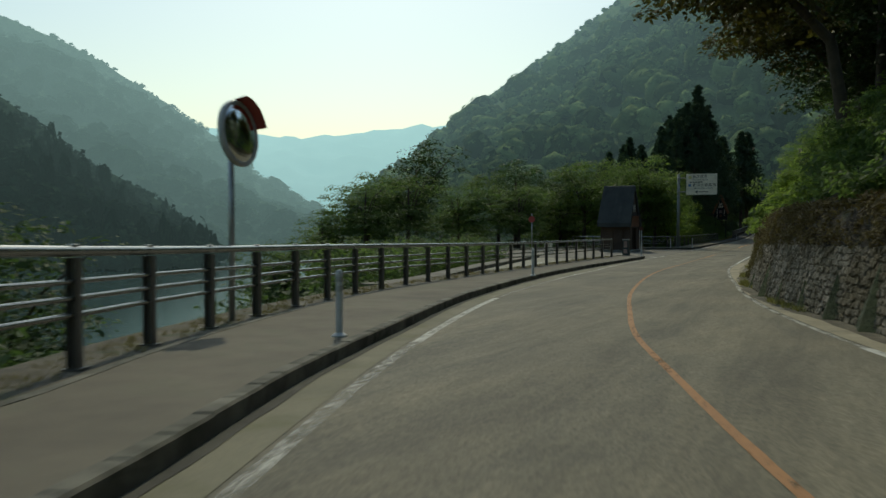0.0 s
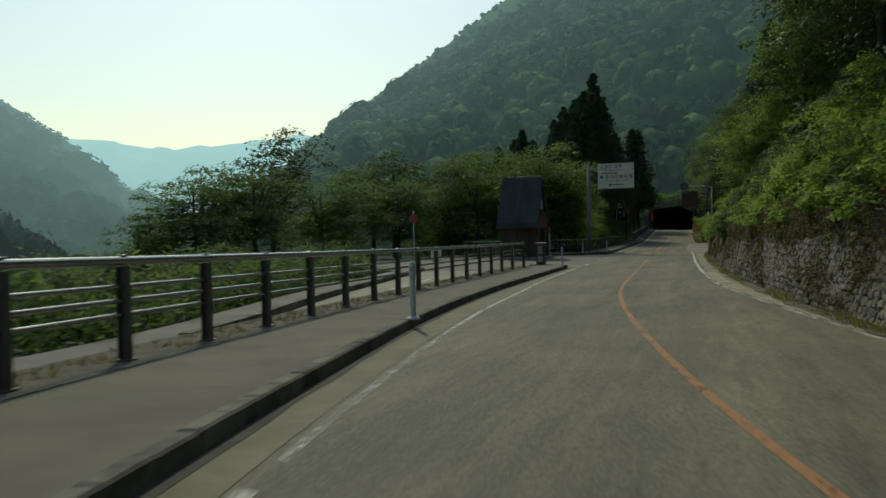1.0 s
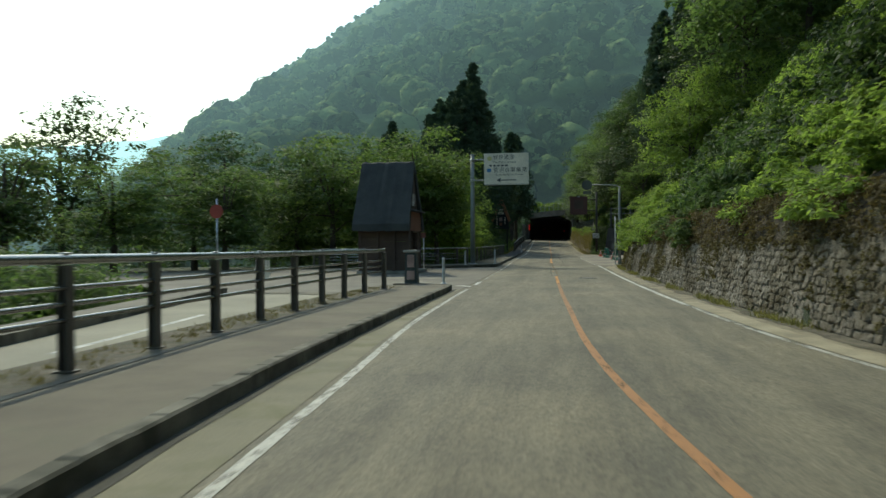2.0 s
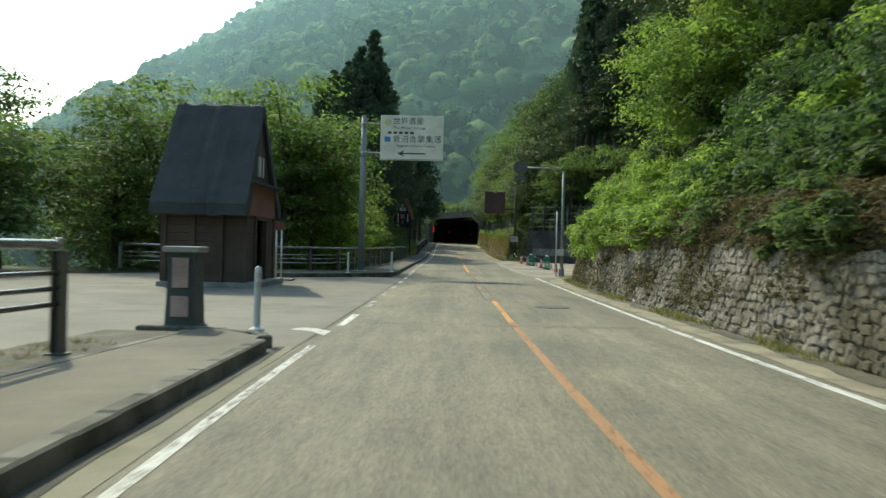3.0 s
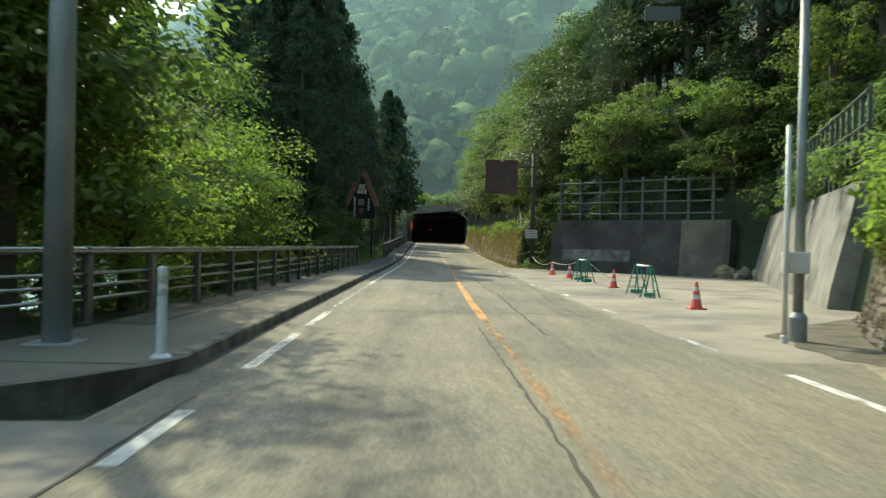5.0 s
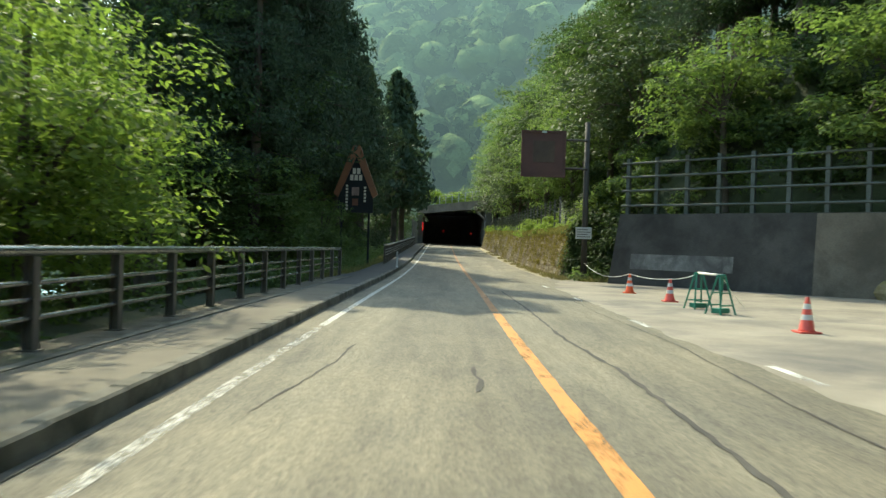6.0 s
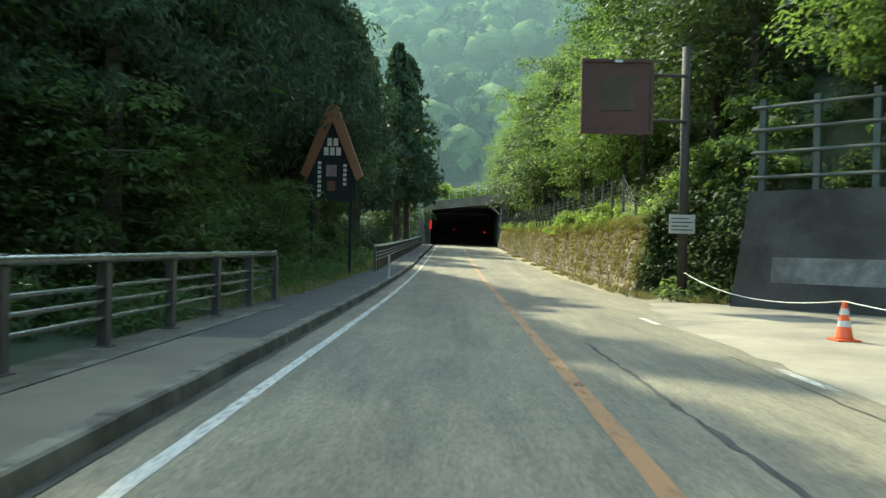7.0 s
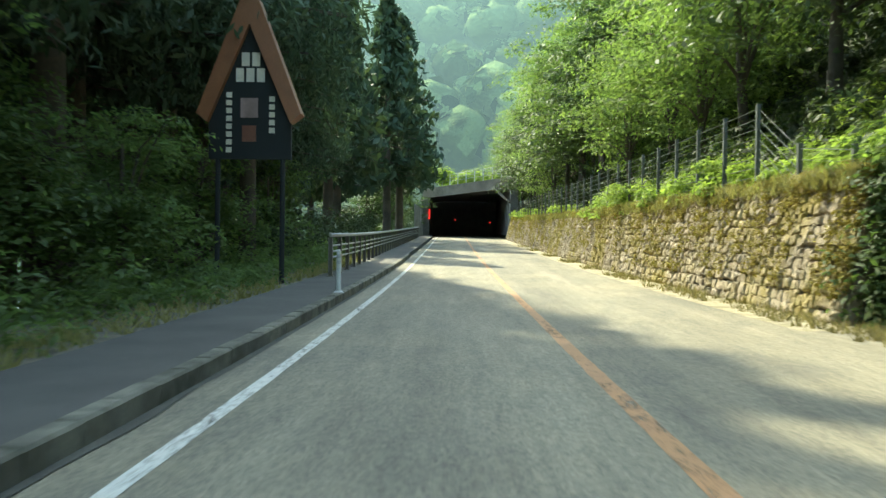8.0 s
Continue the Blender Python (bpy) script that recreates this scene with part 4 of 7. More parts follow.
def broadleaf(seed, height, spread_r, clear, clumps, per, leaf, mat, at, label, lean=0.0):
    """A broad-leaved tree: tapered trunk, limbs, and a crown of many leaf clumps with gaps."""
    rng, r2 = np.random.default_rng(seed), random.Random(seed)
    tree = thing("tree", at, label, "tree")
    mid = clear + (height - clear) * 0.5
    half = (height - clear) * 0.5
    lobes = [(unit(rng, 1)[0] * np.array([spread_r, spread_r, half]) * rng.uniform(0.35, 0.72), rng.uniform(0.42, 0.62)) for _ in range(9)]
    lobes.append((np.zeros(3), 0.6))
    clumps, per = int(clumps * 0.6), int(per * 1.4)
    cs, rs = [], []
    while len(cs) < clumps:
        c, k = lobes[r2.randrange(len(lobes))]
        d = unit(rng, 1)[0] * (rng.uniform(0.5, 1.0)) * k
        p = c + d * np.array([spread_r, spread_r, half])
        if p[2] < -half * 0.85:
            continue
        cs.append(p + np.array([lean * height * 0.3, 0, mid]))
        rs.append(spread_r * rng.uniform(0.17, 0.42))
    cs, rs = np.array(cs), np.array(rs)
    trunk_top = Vector((lean * height * 0.25, 0, mid + half * 0.35))
    r0 = 0.018 * height + 0.05
    limbs = [[(Vector((0, 0, -0.6)), r0 * 1.25), (Vector((0.05 * lean * height, 0.05, clear)), r0 * 0.85), (trunk_top, r0 * 0.3)]]
    for i in range(9):
        c = Vector(cs[r2.randrange(len(cs))])
        u = r2.uniform(0.25, 0.85)
        s = Vector((0, 0, clear)).lerp(trunk_top, u * 0.8)
        bend = s.lerp(c, 0.5) + Vector((0, 0, 0.12 * height * r2.uniform(0.2, 1)))
        limbs.append([(s, r0 * 0.4 * (1.1 - u * 0.6)), (bend, r0 * 0.22), (c, r0 * 0.07)])
    part("trunk", limb_mesh("trunk", limbs), BARK, tree, "brown branching trunk")
    v, f = clumps_of_leaves(cs, rs, per, leaf, leaf * 0.45, rng, 0.3)
    part("crown", mesh_arrays("crown", v, f, mat), mat, tree)
    return tree


def cedar(seed, height, width, at, label, per=38, spray=(0.3, 0.075)):
    """A cedar: straight trunk, drooping tufted whorls, ragged pointed crown."""
    rng, r2 = np.random.default_rng(seed), random.Random(seed)
    tree = thing("cedar_tree", at, label, "conifer")
    limbs = [[(Vector((0, 0, -0.8)), 0.014 * height + 0.06), (Vector((0, 0, height * 0.6)), 0.009 * height), (Vector((0, 0, height * 0.98)), 0.02)]]
    cs, rs = [], []
    z = height * 0.27
    while z < height * 0.99:
        u = z / height
        reach = width * (1 - u) ** 0.85 * (0.6 + 0.4 * min(1, (u - 0.25) / 0.15)) + 0.1
        for k in range(5 if u < 0.8 else 4):
            a = r2.uniform(0, 6.28)
            q = reach * r2.uniform(0.7, 1.15)
            tip = Vector((math.cos(a) * q, math.sin(a) * q, z - 0.22 * q + 0.1))
            if r2.random() < 0.5:
                limbs.append([(Vector((0, 0, z)), 0.05 * (1.1 - u)), (tip, 0.015)])
            for w in (1.0, 0.72, 0.42):
                p = Vector((0, 0, z)).lerp(tip, w)
                cs.append((p.x + r2.uniform(-0.15, 0.15), p.y + r2.uniform(-0.15, 0.15), p.z + r2.uniform(-0.1, 0.15)))
                rs.append(max(0.16, 0.30 * reach ** 0.6 * r2.uniform(0.7, 1.2)))
        z += max(0.28, height * 0.022) if u < 0.78 else 0.28
    part("trunk", limb_mesh("trunk", limbs), BARK, tree, "straight brown trunk")
    cs, rs = np.array(cs), np.array(rs)
    d = unit(rng, len(cs) * per)
    c = np.repeat(cs, per, 0) + d * np.repeat(rs, per)[:, None] * np.array([1, 1, 0.8])
    nrm = unit(rng, len(c))
    nrm[:, 2] *= 0.5
    nrm /= np.linalg.norm(nrm, axis=1, keepdims=True)
    v, f = leaf_quads(c, nrm, spray[0], spray[1], rng, 0.9)
    part("crown", mesh_arrays("crown", v, f, NEEDLE), NEEDLE, tree)
    return tree


def on_ground(x, y, dz=0.0):
    return (x, y, terrain(x, y) + dz)


def again(tree, x, y, size, turn, dz=0.0, wide=1.0, label=""):
    c = copy_thing(tree, pose(x, y, terrain(x, y) + dz, 0, 0, turn))
    c.scale = (size * wide, size * wide, size)
    if label:
        c["label"] = label
    return c


# river side: light trees beyond the railing and past the junction
elm = broadleaf(21, 9.5, 4.6, 1.4, 190, 60, 0.275, LEAF, on_ground(-36.0, 62.5), "airy green broad-leaved tree on the river bank")
dark_tree = broadleaf(22, 12.0, 4.4, 1.4, 180, 44, 0.31, LEAF_DEEP, on_ground(-37.5, 75.2), "dense dark green tree on the river bank")
dark_tree.scale = (1.2, 1.2, 1.2)
junction_tree = broadleaf(23, 10.3, 4.5, 1.0, 230, 66, 0.26, LEAF_SUNNY, on_ground(-17.2, 82.5, 0.2), "leafy green tree behind the footway railing")
for x, y, s, turn, w in ((-41, 55, 0.8, 40, 1.1), (-33, 57, 0.7, 100, 1.2), (-43, 68, 0.95, 200, 1.1), (-28.5, 66, 0.72, 300, 1.25), (-24, 70, 0.72, 30, 1.2), (-38, 58, 0.75, 10, 1.2), (-31, 61, 0.8, 75, 1.2), (-45, 62, 0.9, 140, 1.1), (-35, 50, 0.6, 210, 1.2)):
    again(elm, x, y, s, turn, wide=w)
for x, y, s, turn in ((-26.5, 76, 0.82, 120), (-33, 82, 1.0, 260), (-23, 80, 0.75, 10), (-40, 90, 1.1, 70), (-30, 95, 1.2, 150)):
    again(dark_tree, x, y, s, turn)
for x, y, s, turn, w in ((-20.0, 78.5, 0.95, 80, 1.1), (-14.6, 89.0, 0.78, 190, 0.9), (-18.5, 87.0, 1.05, 250, 1.0), (-24.0, 84.0, 0.95, 320, 1.2), (-19.5, 94.5, 0.9, 20, 1.0), (-13.3, 80.5, 0.85, 140, 0.9), (-27, 72.5, 0.8, 60, 1.1)):
    again(junction_tree, x, y, s, turn, 0.1, w)

pale_tree = broadleaf(24, 6.6, 3.4, 0.7, 230, 72, 0.165, LEAF_BRIGHT, on_ground(-13.3, 92.8), "pale green young tree leaning over the railing")
again(pale_tree, -14.6, 97.5, 1.0, 120)
again(pale_tree, -12.4, 83.0, 0.72, 60)
again(junction_tree, -14.4, 79.2, 1.0, 100, 0.1)
again(pale_tree, 0.9, 65.0, 0.85, 20, label="bright green bushy tree over the stone wall")
again(pale_tree, 2.0, 66.5, 0.9, 200, label="bright green bushy tree over the stone wall")

# dark trees on the bank below the first bend
for x, y, s, turn in ((-12.5, 6.5, 0.5, 10), (-15.5, 10.5, 0.55, 80), (-19.5, 13.5, 0.6, 140), (-13.5, 1.5, 0.6, 200), (-18, 5.5, 0.65, 260), (-23.5, 18.0, 0.6, 300), (-22, 9.5, 0.7, 30), (-27, 23.5, 0.55, 110), (-16, -4, 0.6, 170), (-29, 40, 0.5, 220), (-26, 34, 0.45, 20)):
    again(dark_tree, x, y, s, turn, 0.0, 1.25)

for i, y in enumerate((25.5, 28.5, 31, 34, 37, 40.5, 44, 47)):
    again((elm, dark_tree)[i % 2], left_edge(y) - 2.6 - (i % 3) * 0.6, y, (0.36, 0.27)[i % 2], y * 47, 0.2, 1.25)

# cedars past the railing, set back from the road's sunny stretch
sugi = cedar(31, 23.2, 5.0, on_ground(-14.6, 120.6, 0.0), "tall dark cedar with a pointed crown")
sugi_b = cedar(32, 17.5, 4.6, on_ground(-17.3, 113.4), "tall dark cedar with drooping needles")
sugi_far = cedar(33, 19.0, 4.6, on_ground(-21.0, 150.0), "tall dark cedar farther along the road", 6, (0.75, 0.3))
r = random.Random(8)
cedars = [(-18.4, 119.5, 19.6), (-16.6, 121.8, 20.3), (-22.5, 120.0, 15.8), (-20.4, 121.5, 16.5), (-25.4, 121.0, 17.0), (-29.0, 121.0, 15.0), (-16.6, 115.2, 18.8), (-17.8, 110.4, 16.3), (-22.0, 109.0, 16.0), (-15.6, 117.8, 19.3), (-15.2, 122.8, 21.5),
          (-15.6, 125.2, 20.6), (-18.0, 126.5, 20.0), (-14.4, 129.7, 21.0), (-17.5, 132.0, 19.0), (-21.0, 130.0, 18.0), (-24.0, 127.0, 17.0), (-20.5, 138.0, 18.0), (-23.0, 145.0, 18.0), (-18.5, 146.0, 19.0), (-15.2, 139.0, 17.0),
          (-20.0, 156.0, 19.0), (-15.4, 162.0, 19.0), (-12.6, 170.0, 20.0), (-17.5, 175.0, 20.0), (-12.2, 178.0, 20.5), (-12.8, 188.0, 20.0), (-18.0, 166.0, 19.0), (-24.5, 160.0, 18.0), (-14.4, 152.0, 18.0), (-26.0, 114.0, 15.5),
          (-15.0, 112.9, 19.4), (-14.8, 127.3, 20.6), (-13.7, 131.6, 17.5), (-16.3, 128.6, 20.5), (-14.4, 110.2, 17.0), (-15.6, 108.0, 15.5), (-13.9, 136.5, 15.0), (-16.8, 118.4, 20.0), (-16.0, 104.8, 13.0), (-13.4, 112.4, 18.3), (-14.2, 115.3, 19.3), (-13.3, 108.0, 14.0),
          (-16.5, 124.3, 19.0), (-17.2, 129.0, 20.5), (-15.8, 131.6, 19.5), (-18.5, 123.2, 19.0), (-19.5, 127.7, 20.0), (-18.8, 134.2, 20.0), (-16.2, 135.0, 19.5), (-20.5, 124.7, 19.0), (-15.7, 127.0, 20.0), (-15.9, 110.9, 17.0), (-17.4, 114.0, 18.0), (-15.2, 114.4, 17.5)]
for i, (x, y, h) in enumerate(cedars):
    kind, tall = (sugi_far, 19.0) if y > 137 or x < -21.5 else ((sugi, 23.2), (sugi_b, 17.5))[i % 2]
    again(kind, x, y, h / tall, r.uniform(0, 360), wide=r.uniform(0.95, 1.15))

# hill side: woods above the walls
forest_a = broadleaf(41, 10.0, 4.0, 1.6, 180, 40, 0.3, LEAF, on_ground(6.5, 66.0), "leafy broad-leaved tree on the steep bank")
forest_b = broadleaf(42, 11.0, 4.3, 1.4, 190, 42, 0.3, LEAF_SHADE, on_ground(11.0, 60.0), "dense dark broad-leaved tree on the steep bank")
forest_c = broadleaf(43, 9.0, 3.8, 0.5, 220, 60, 0.2, LEAF_SUNNY, on_ground(2.3, 131.0, 0.2), "sunlit bright green tree leaning over the wall", -0.25)
tall_wood = broadleaf(47, 17.0, 5.6, 2.2, 260, 62, 0.3, LEAF_SUNNY, on_ground(2.5, 199.0), "tall sunlit broad-leaved tree on the slope above the shed")
tall_dark = broadleaf(48, 18.0, 5.4, 2.5, 230, 40, 0.38, LEAF_DEEP, on_ground(10.0, 183.0), "tall dark broad-leaved tree on the upper slope")
brownish = broadleaf(44, 8.5, 3.6, 3.6, 160, 40, 0.28, LEAF_BROWN, on_ground(2.4, 26.5), "brown-tinged tree overhanging the road", -1.6)
r = random.Random(12)
for y in range(-8, 112, 5):
    for row in range(2):
        bx, _ = bank_line(y)
        x = bx + 6.0 + row * 6.5 + r.uniform(-1.5, 1.5)
        yy = y + r.uniform(-2, 2)
        if (abs(yy - 24) < 4 and row == 0) or (row == 1 and y % 2):
            continue
        again(sugi_b if y > 80 else forest_b if y < 33 else (forest_b, forest_a, forest_b)[(row + y) % 3], x + (2.5 if y > 80 else 4.5 if 33 < y < 64 else 0), yy, r.uniform(0.75, 1.15), r.uniform(0, 360))
for y in range(118, 215, 5):
    for row in range(3):
        bx, _ = bank_line(y)
        x = bx + 2.3 + row * 5.5 + r.uniform(-0.6, 1.2)
        yy = y + r.uniform(-2, 2)
        if row == 2 and y % 2:
            continue
        kind = ((forest_c, forest_b)[y % 2], (tall_wood, tall_dark)[(y // 5) % 2], tall_dark)[row] if y > 150 else ((forest_b if y < 130 else forest_c), sugi if y < 134 else tall_dark, sugi)[row]
        again(kind, x, yy, r.uniform(0.8, 1.1) * (1.0 if row == 0 else 0.8), r.uniform(-25, 25) if row == 0 else r.uniform(0, 360))
for x, y, s, turn in ((4.6, 20.0, 1.05, 20), (2.6, 34, 0.9, -15), (6.5, 14.0, 1.0, 15)):
    again(brownish, x, y, s, turn)
# dark trees standing close above the creepers
for x, y, s, turn in ((3.2, 43.0, 0.85, 40), (4.0, 48.0, 0.75, 160), (3.0, 36.0, 0.8, 250), (3.4, 32.0, 0.85, 320), (4.8, 40.0, 1.0, 100)):
    again(forest_b, x, y, s, turn, -0.1, 1.05)
maple = broadleaf(46, 7.2, 2.9, 1.0, 120, 80, 0.2, LEAF_SUNNY, on_ground(4.0, 110.9), "sunlit tree with layered sprays behind the rockfall fence", -0.1)
again(maple, 8.5, 107.4, 1.05, 130, -0.9, 1.15)
again(maple, 10.6, 102.0, 1.0, 250)
# more of the tall wood on the slope above the snow shed
for x, y, s, turn in ((0.2, 207, 0.8, 40), (5.5, 191, 0.9, 90), (6.5, 208, 1.05, 200), (4.0, 180, 0.75, 310), (3.6, 168, 0.66, 20), (9.5, 200, 1.1, 150), (1.5, 217, 0.9, 260), (6.0, 226, 1.1, 75), (1.6, 160, 0.85, 99)):
    again(tall_wood, x, y, s, turn)
for x, y, s, turn in ((13, 192, 1.1, 60), (15, 206, 1.15, 170), (19, 196, 1.2, 280), (11, 172, 1.0, 15), (16, 181, 1.1, 100), (12, 160, 0.95, 222), (12, 220, 1.2, 333), (5.2, 145, 0.9, 140), (5.6, 156, 0.95, 180), (2.4, 151, 0.75, 66), (2.2, 170, 0.8, 222)):
    again(tall_dark, x, y, s, turn)
for x, y, s, turn in ((6.5, 119, 0.95, 40), (10, 116, 1.1, 120), (14, 110, 1.1, 200), (12, 121, 1.1, 300), (18, 115, 1.1, 10), (8.2, 114.2, 0.9, 77), (11.2, 111, 1.0, 310), (6.8, 124, 1.0, 140), (13.5, 103, 1.0, 33), (12.6, 96, 1.0, 99), (10, 127, 1.05, 180), (15, 126, 1.1, 250)):
    again(sugi, x, y, s * 0.8, turn)
for x, y, s, turn in ((9.0, 113.0, 0.75, 20), (12.2, 107.5, 0.8, 110), (6.8, 117.0, 0.75, 200), (14, 100, 0.9, 290), (11.5, 118.5, 0.9, 60), (3.4, 120.5, 0.7, 150), (9.6, 108.6, 0.6, 250)):
    again(forest_b, x, y, s, turn)
# light saplings standing in the shade of the cedars
for x, y, s, turn in ((-14.0, 113.2, 0.62, 10), (-15.2, 117.0, 0.7, 110), (-13.6, 110.0, 0.55, 230), (-14.6, 106.5, 0.6, 300), (-12.75, 119.6, 0.43, 60), (-13.6, 118.2, 0.5, 190), (-13.8, 127.0, 0.55, 160), (-13.6, 134.0, 0.5, 33)):
    again(elm, x, y, s, turn, 0.0, 1.0, "slender sapling with light green leaves under the cedars")
# dark trees on the slope below the cedars
shade_tree = broadleaf(25, 13.5, 4.2, 1.6, 300, 46, 0.22, LEAF_DEEP, on_ground(-14.9, 109.5), "dark leafy tree at the edge of the cedars")
for x, y, s in ((-15.6, 104.6, 0.85), (-17.8, 107.0, 0.7), (-19.5, 103.5, 0.7), (-17.0, 99.5, 0.65)):
    again(shade_tree, x, y, s, y * 53)
for x, y in ((-14.5, 192), (-17, 197), (-13.8, 200), (-16, 186), (-15.5, 206), (-20, 190)):
    again(dark_tree, x, y, 0.75, y * 31, -0.8, 1.2)
for i in range(12):
    again(dark_tree, -22 - 9 * r.random(), 100 + i * 7.2 + r.uniform(-1, 1), r.uniform(0.7, 1.0), r.uniform(0, 360), -0.5, 1.1)
for x, y, s in ((12, 108, 1.0), (7, 118, 0.95), (15, 100, 1.0), (10, 124, 1.0), (14, 116, 1.1), (18, 108, 1.1)):
    again(sugi_far, x, y, s, y * 37)


def undergrowth(name, y0, y1, bushes, reach, leaf, mat, label, seed, size=1.0, first=0.0, per=55, hollow=None, gap=None):
    """Bushes of creepers and dwarf bamboo over the bank above a wall, each of several leafy clumps."""
    rng = np.random.default_rng(seed)
    cs, rs = [], []
    for _ in range(bushes):
        y = float(rng.uniform(y0, y1))
        d = (first(y) if callable(first) else first) + reach * float(rng.uniform(0, 1)) ** 1.1
        if hollow is not None and noise.noise(Vector((y * 0.33, d * 0.6, seed))) + 0.5 * noise.noise(Vector((y * 0.9, d * 1.3, seed))) < hollow:
            continue
        if gap is not None and d < 2.3 and gap[0] < y - 2.0 * d < gap[1]:
            continue
        bx, top = bank_line(y)
        x = bx + d
        g = max(terrain(x, y), ground_z(y) + top)
        big = size * rng.uniform(0.55, 1.25)
        for _ in range(6):
            o = unit(rng, 1)[0] * rng.uniform(0.3, 1.05) * big
            cs.append((x + o[0] - 0.12 * big, y + o[1] * 1.1, g + 0.25 * big + o[2] * 0.75 + 0.15 * big))
            rs.append(big * rng.uniform(0.28, 0.65))
    v, f = clumps_of_leaves(np.array(cs), np.array(rs), int(per * 1.5), leaf, leaf * 0.42, rng, 0.7 if hollow is None else 0.42, droop=0.6)
    tagged(new(name, mesh_arrays(name, v, f, mat)), label, "undergrowth", kind="stuff")


undergrowth("bank_creepers", 8, 32, 75, 5.5, 0.16, LEAF, "green creepers and ferns on the bank", 51, 0.9, 0.6, 75)
undergrowth("bank_fringe", 24, 47, 100, 2.6, 0.13, LEAF_BRIGHT, "bright creepers hanging over the cut soil", 48, 0.7, 0.22, 80, -1.0)
undergrowth("bank_fringe", 50, 57.5, 26, 1.4, 0.13, LEAF, "green creepers on the cut soil", 49, 0.6, -0.05, 80, -1.0)
undergrowth("bank_fringe", 58.5, 67, 60, 1.6, 0.13, LEAF_BRIGHT, "bright creepers hanging over the cut soil", 47, 0.7, 0.05, 80, -1.0)
undergrowth("bank_bamboo_grass", 28, 81.5, 390, 7.5, 0.13, LEAF_BRIGHT, "bright green creepers and dwarf bamboo hanging over the wall", 52, 1.0, lambda y: float(np.interp(y, [30, 44, 48, 54, 57, 76], [0.95, 0.9, 2.0, 2.0, 0.35, 0.25])), 100, -0.14, (55.6, 58.6))
rng = np.random.default_rng(55)
spots = []
for y in rng.uniform(7, 70, 2900).tolist():
    h = float(rng.uniform(0.0, 0.95))
    spots.append((wall_right(y) + 0.33 + float(np.interp(h, [0, 0.35, 0.75, 1.0, 1.35], [0.0, 0.06, 0.16, 0.42, 1.0])), y, ground_z(y) + 1.4 + h))
v, f = clumps_of_leaves(np.array(spots), rng.uniform(0.06, 0.2, len(spots)), 15, 0.11, 0.035, rng, 0.9, droop=1.0)
tagged(new("bank_dead_grass", mesh_arrays("bank_dead_grass", v, f, DEAD_GRASS)), "brown dead grass and roots on the cut soil above the wall", "undergrowth", kind="stuff")
# dark leaf colour of these two stands in for shade between the creepers
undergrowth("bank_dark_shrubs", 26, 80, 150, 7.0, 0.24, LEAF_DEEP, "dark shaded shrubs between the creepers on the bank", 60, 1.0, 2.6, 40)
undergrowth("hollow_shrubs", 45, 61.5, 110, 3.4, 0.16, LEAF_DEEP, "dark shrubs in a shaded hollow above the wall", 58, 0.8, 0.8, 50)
undergrowth("wall_end_creepers", 66, 81.8, 105, 2.2, 0.14, LEAF_BRIGHT, "leafy creepers drooping over the end of the wall", 57, 0.75, -0.15, 60)
undergrowth("fence_shrubs", 115, 142, 170, 2.8, 0.14, LEAF_BRIGHT, "leafy shrubs growing through the fence", 56, 0.8, 0.25, 75, -1.0)
undergrowth("bank_shrubs", 82, 116, 150, 6.5, 0.2, LEAF, "green shrubs behind the lay-by", 53, 1.0, 0.0, 50)
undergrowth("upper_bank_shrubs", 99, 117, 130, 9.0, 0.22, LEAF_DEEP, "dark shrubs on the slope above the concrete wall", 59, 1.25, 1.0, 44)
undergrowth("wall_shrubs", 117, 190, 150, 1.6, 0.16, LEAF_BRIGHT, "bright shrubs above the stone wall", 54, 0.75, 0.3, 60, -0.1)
# leaf colour carries the shade beneath the trees
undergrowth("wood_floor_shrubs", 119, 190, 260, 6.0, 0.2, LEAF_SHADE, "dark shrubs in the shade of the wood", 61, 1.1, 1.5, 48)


def low_plants(name, spots, per, leaf, mat, label, seed, radius=0.5):
    rng = np.random.default_rng(seed)
    cs = np.array([(x, y, terrain(x, y) + dz) for x, y, dz in spots])
    v, f = clumps_of_leaves(cs, rng.uniform(0.5, 1.2, len(cs)) * radius, per, leaf, leaf * 0.4, rng, 0.8, droop=0.0)
    tagged(new(name, mesh_arrays(name, v, f, mat)), label, "undergrowth", kind="stuff")


r = random.Random(77)
low_plants("river_bank_shrubs", [(left_edge(y) - r.uniform(0.7, 7), y, r.uniform(0, 0.4)) for y in [r.uniform(0, 75) for _ in range(700)]], 60, 0.24, LEAF_DEEP, "dark shrubs on the river bank", 61, 0.8)
low_plants("cedar_floor_plants", [(back_of_far_pavement(y) - 0.9 - 3.6 * r.random() ** 1.2, y, r.uniform(0.1, 0.75)) for y in [r.uniform(108.5, 190) for _ in range(480)]], 80, 0.16, LEAF, "low green plants at the edge of the cedars", 62, 0.62)
low_plants("side_path_shrubs", [(left_edge(y) - 0.5 - 3.5 * u, y, 0.2 + 2.2 * u * r.uniform(0.6, 1.2) + r.uniform(0, 1.1)) for y, u in [(r.uniform(22, 48), r.random()) for _ in range(420)]], 64, 0.17, LEAF, "green shrubs below the narrow path", 69, 0.75)
low_plants("bank_thicket", [(left_edge(y) - 0.4 - r.uniform(0, 5), y, r.uniform(0.1, 0.7)) for y in [r.uniform(12, 26) for _ in range(190)]], 60, 0.2, LEAF_DEEP, "dark thicket at the end of the side road", 66, 0.8)
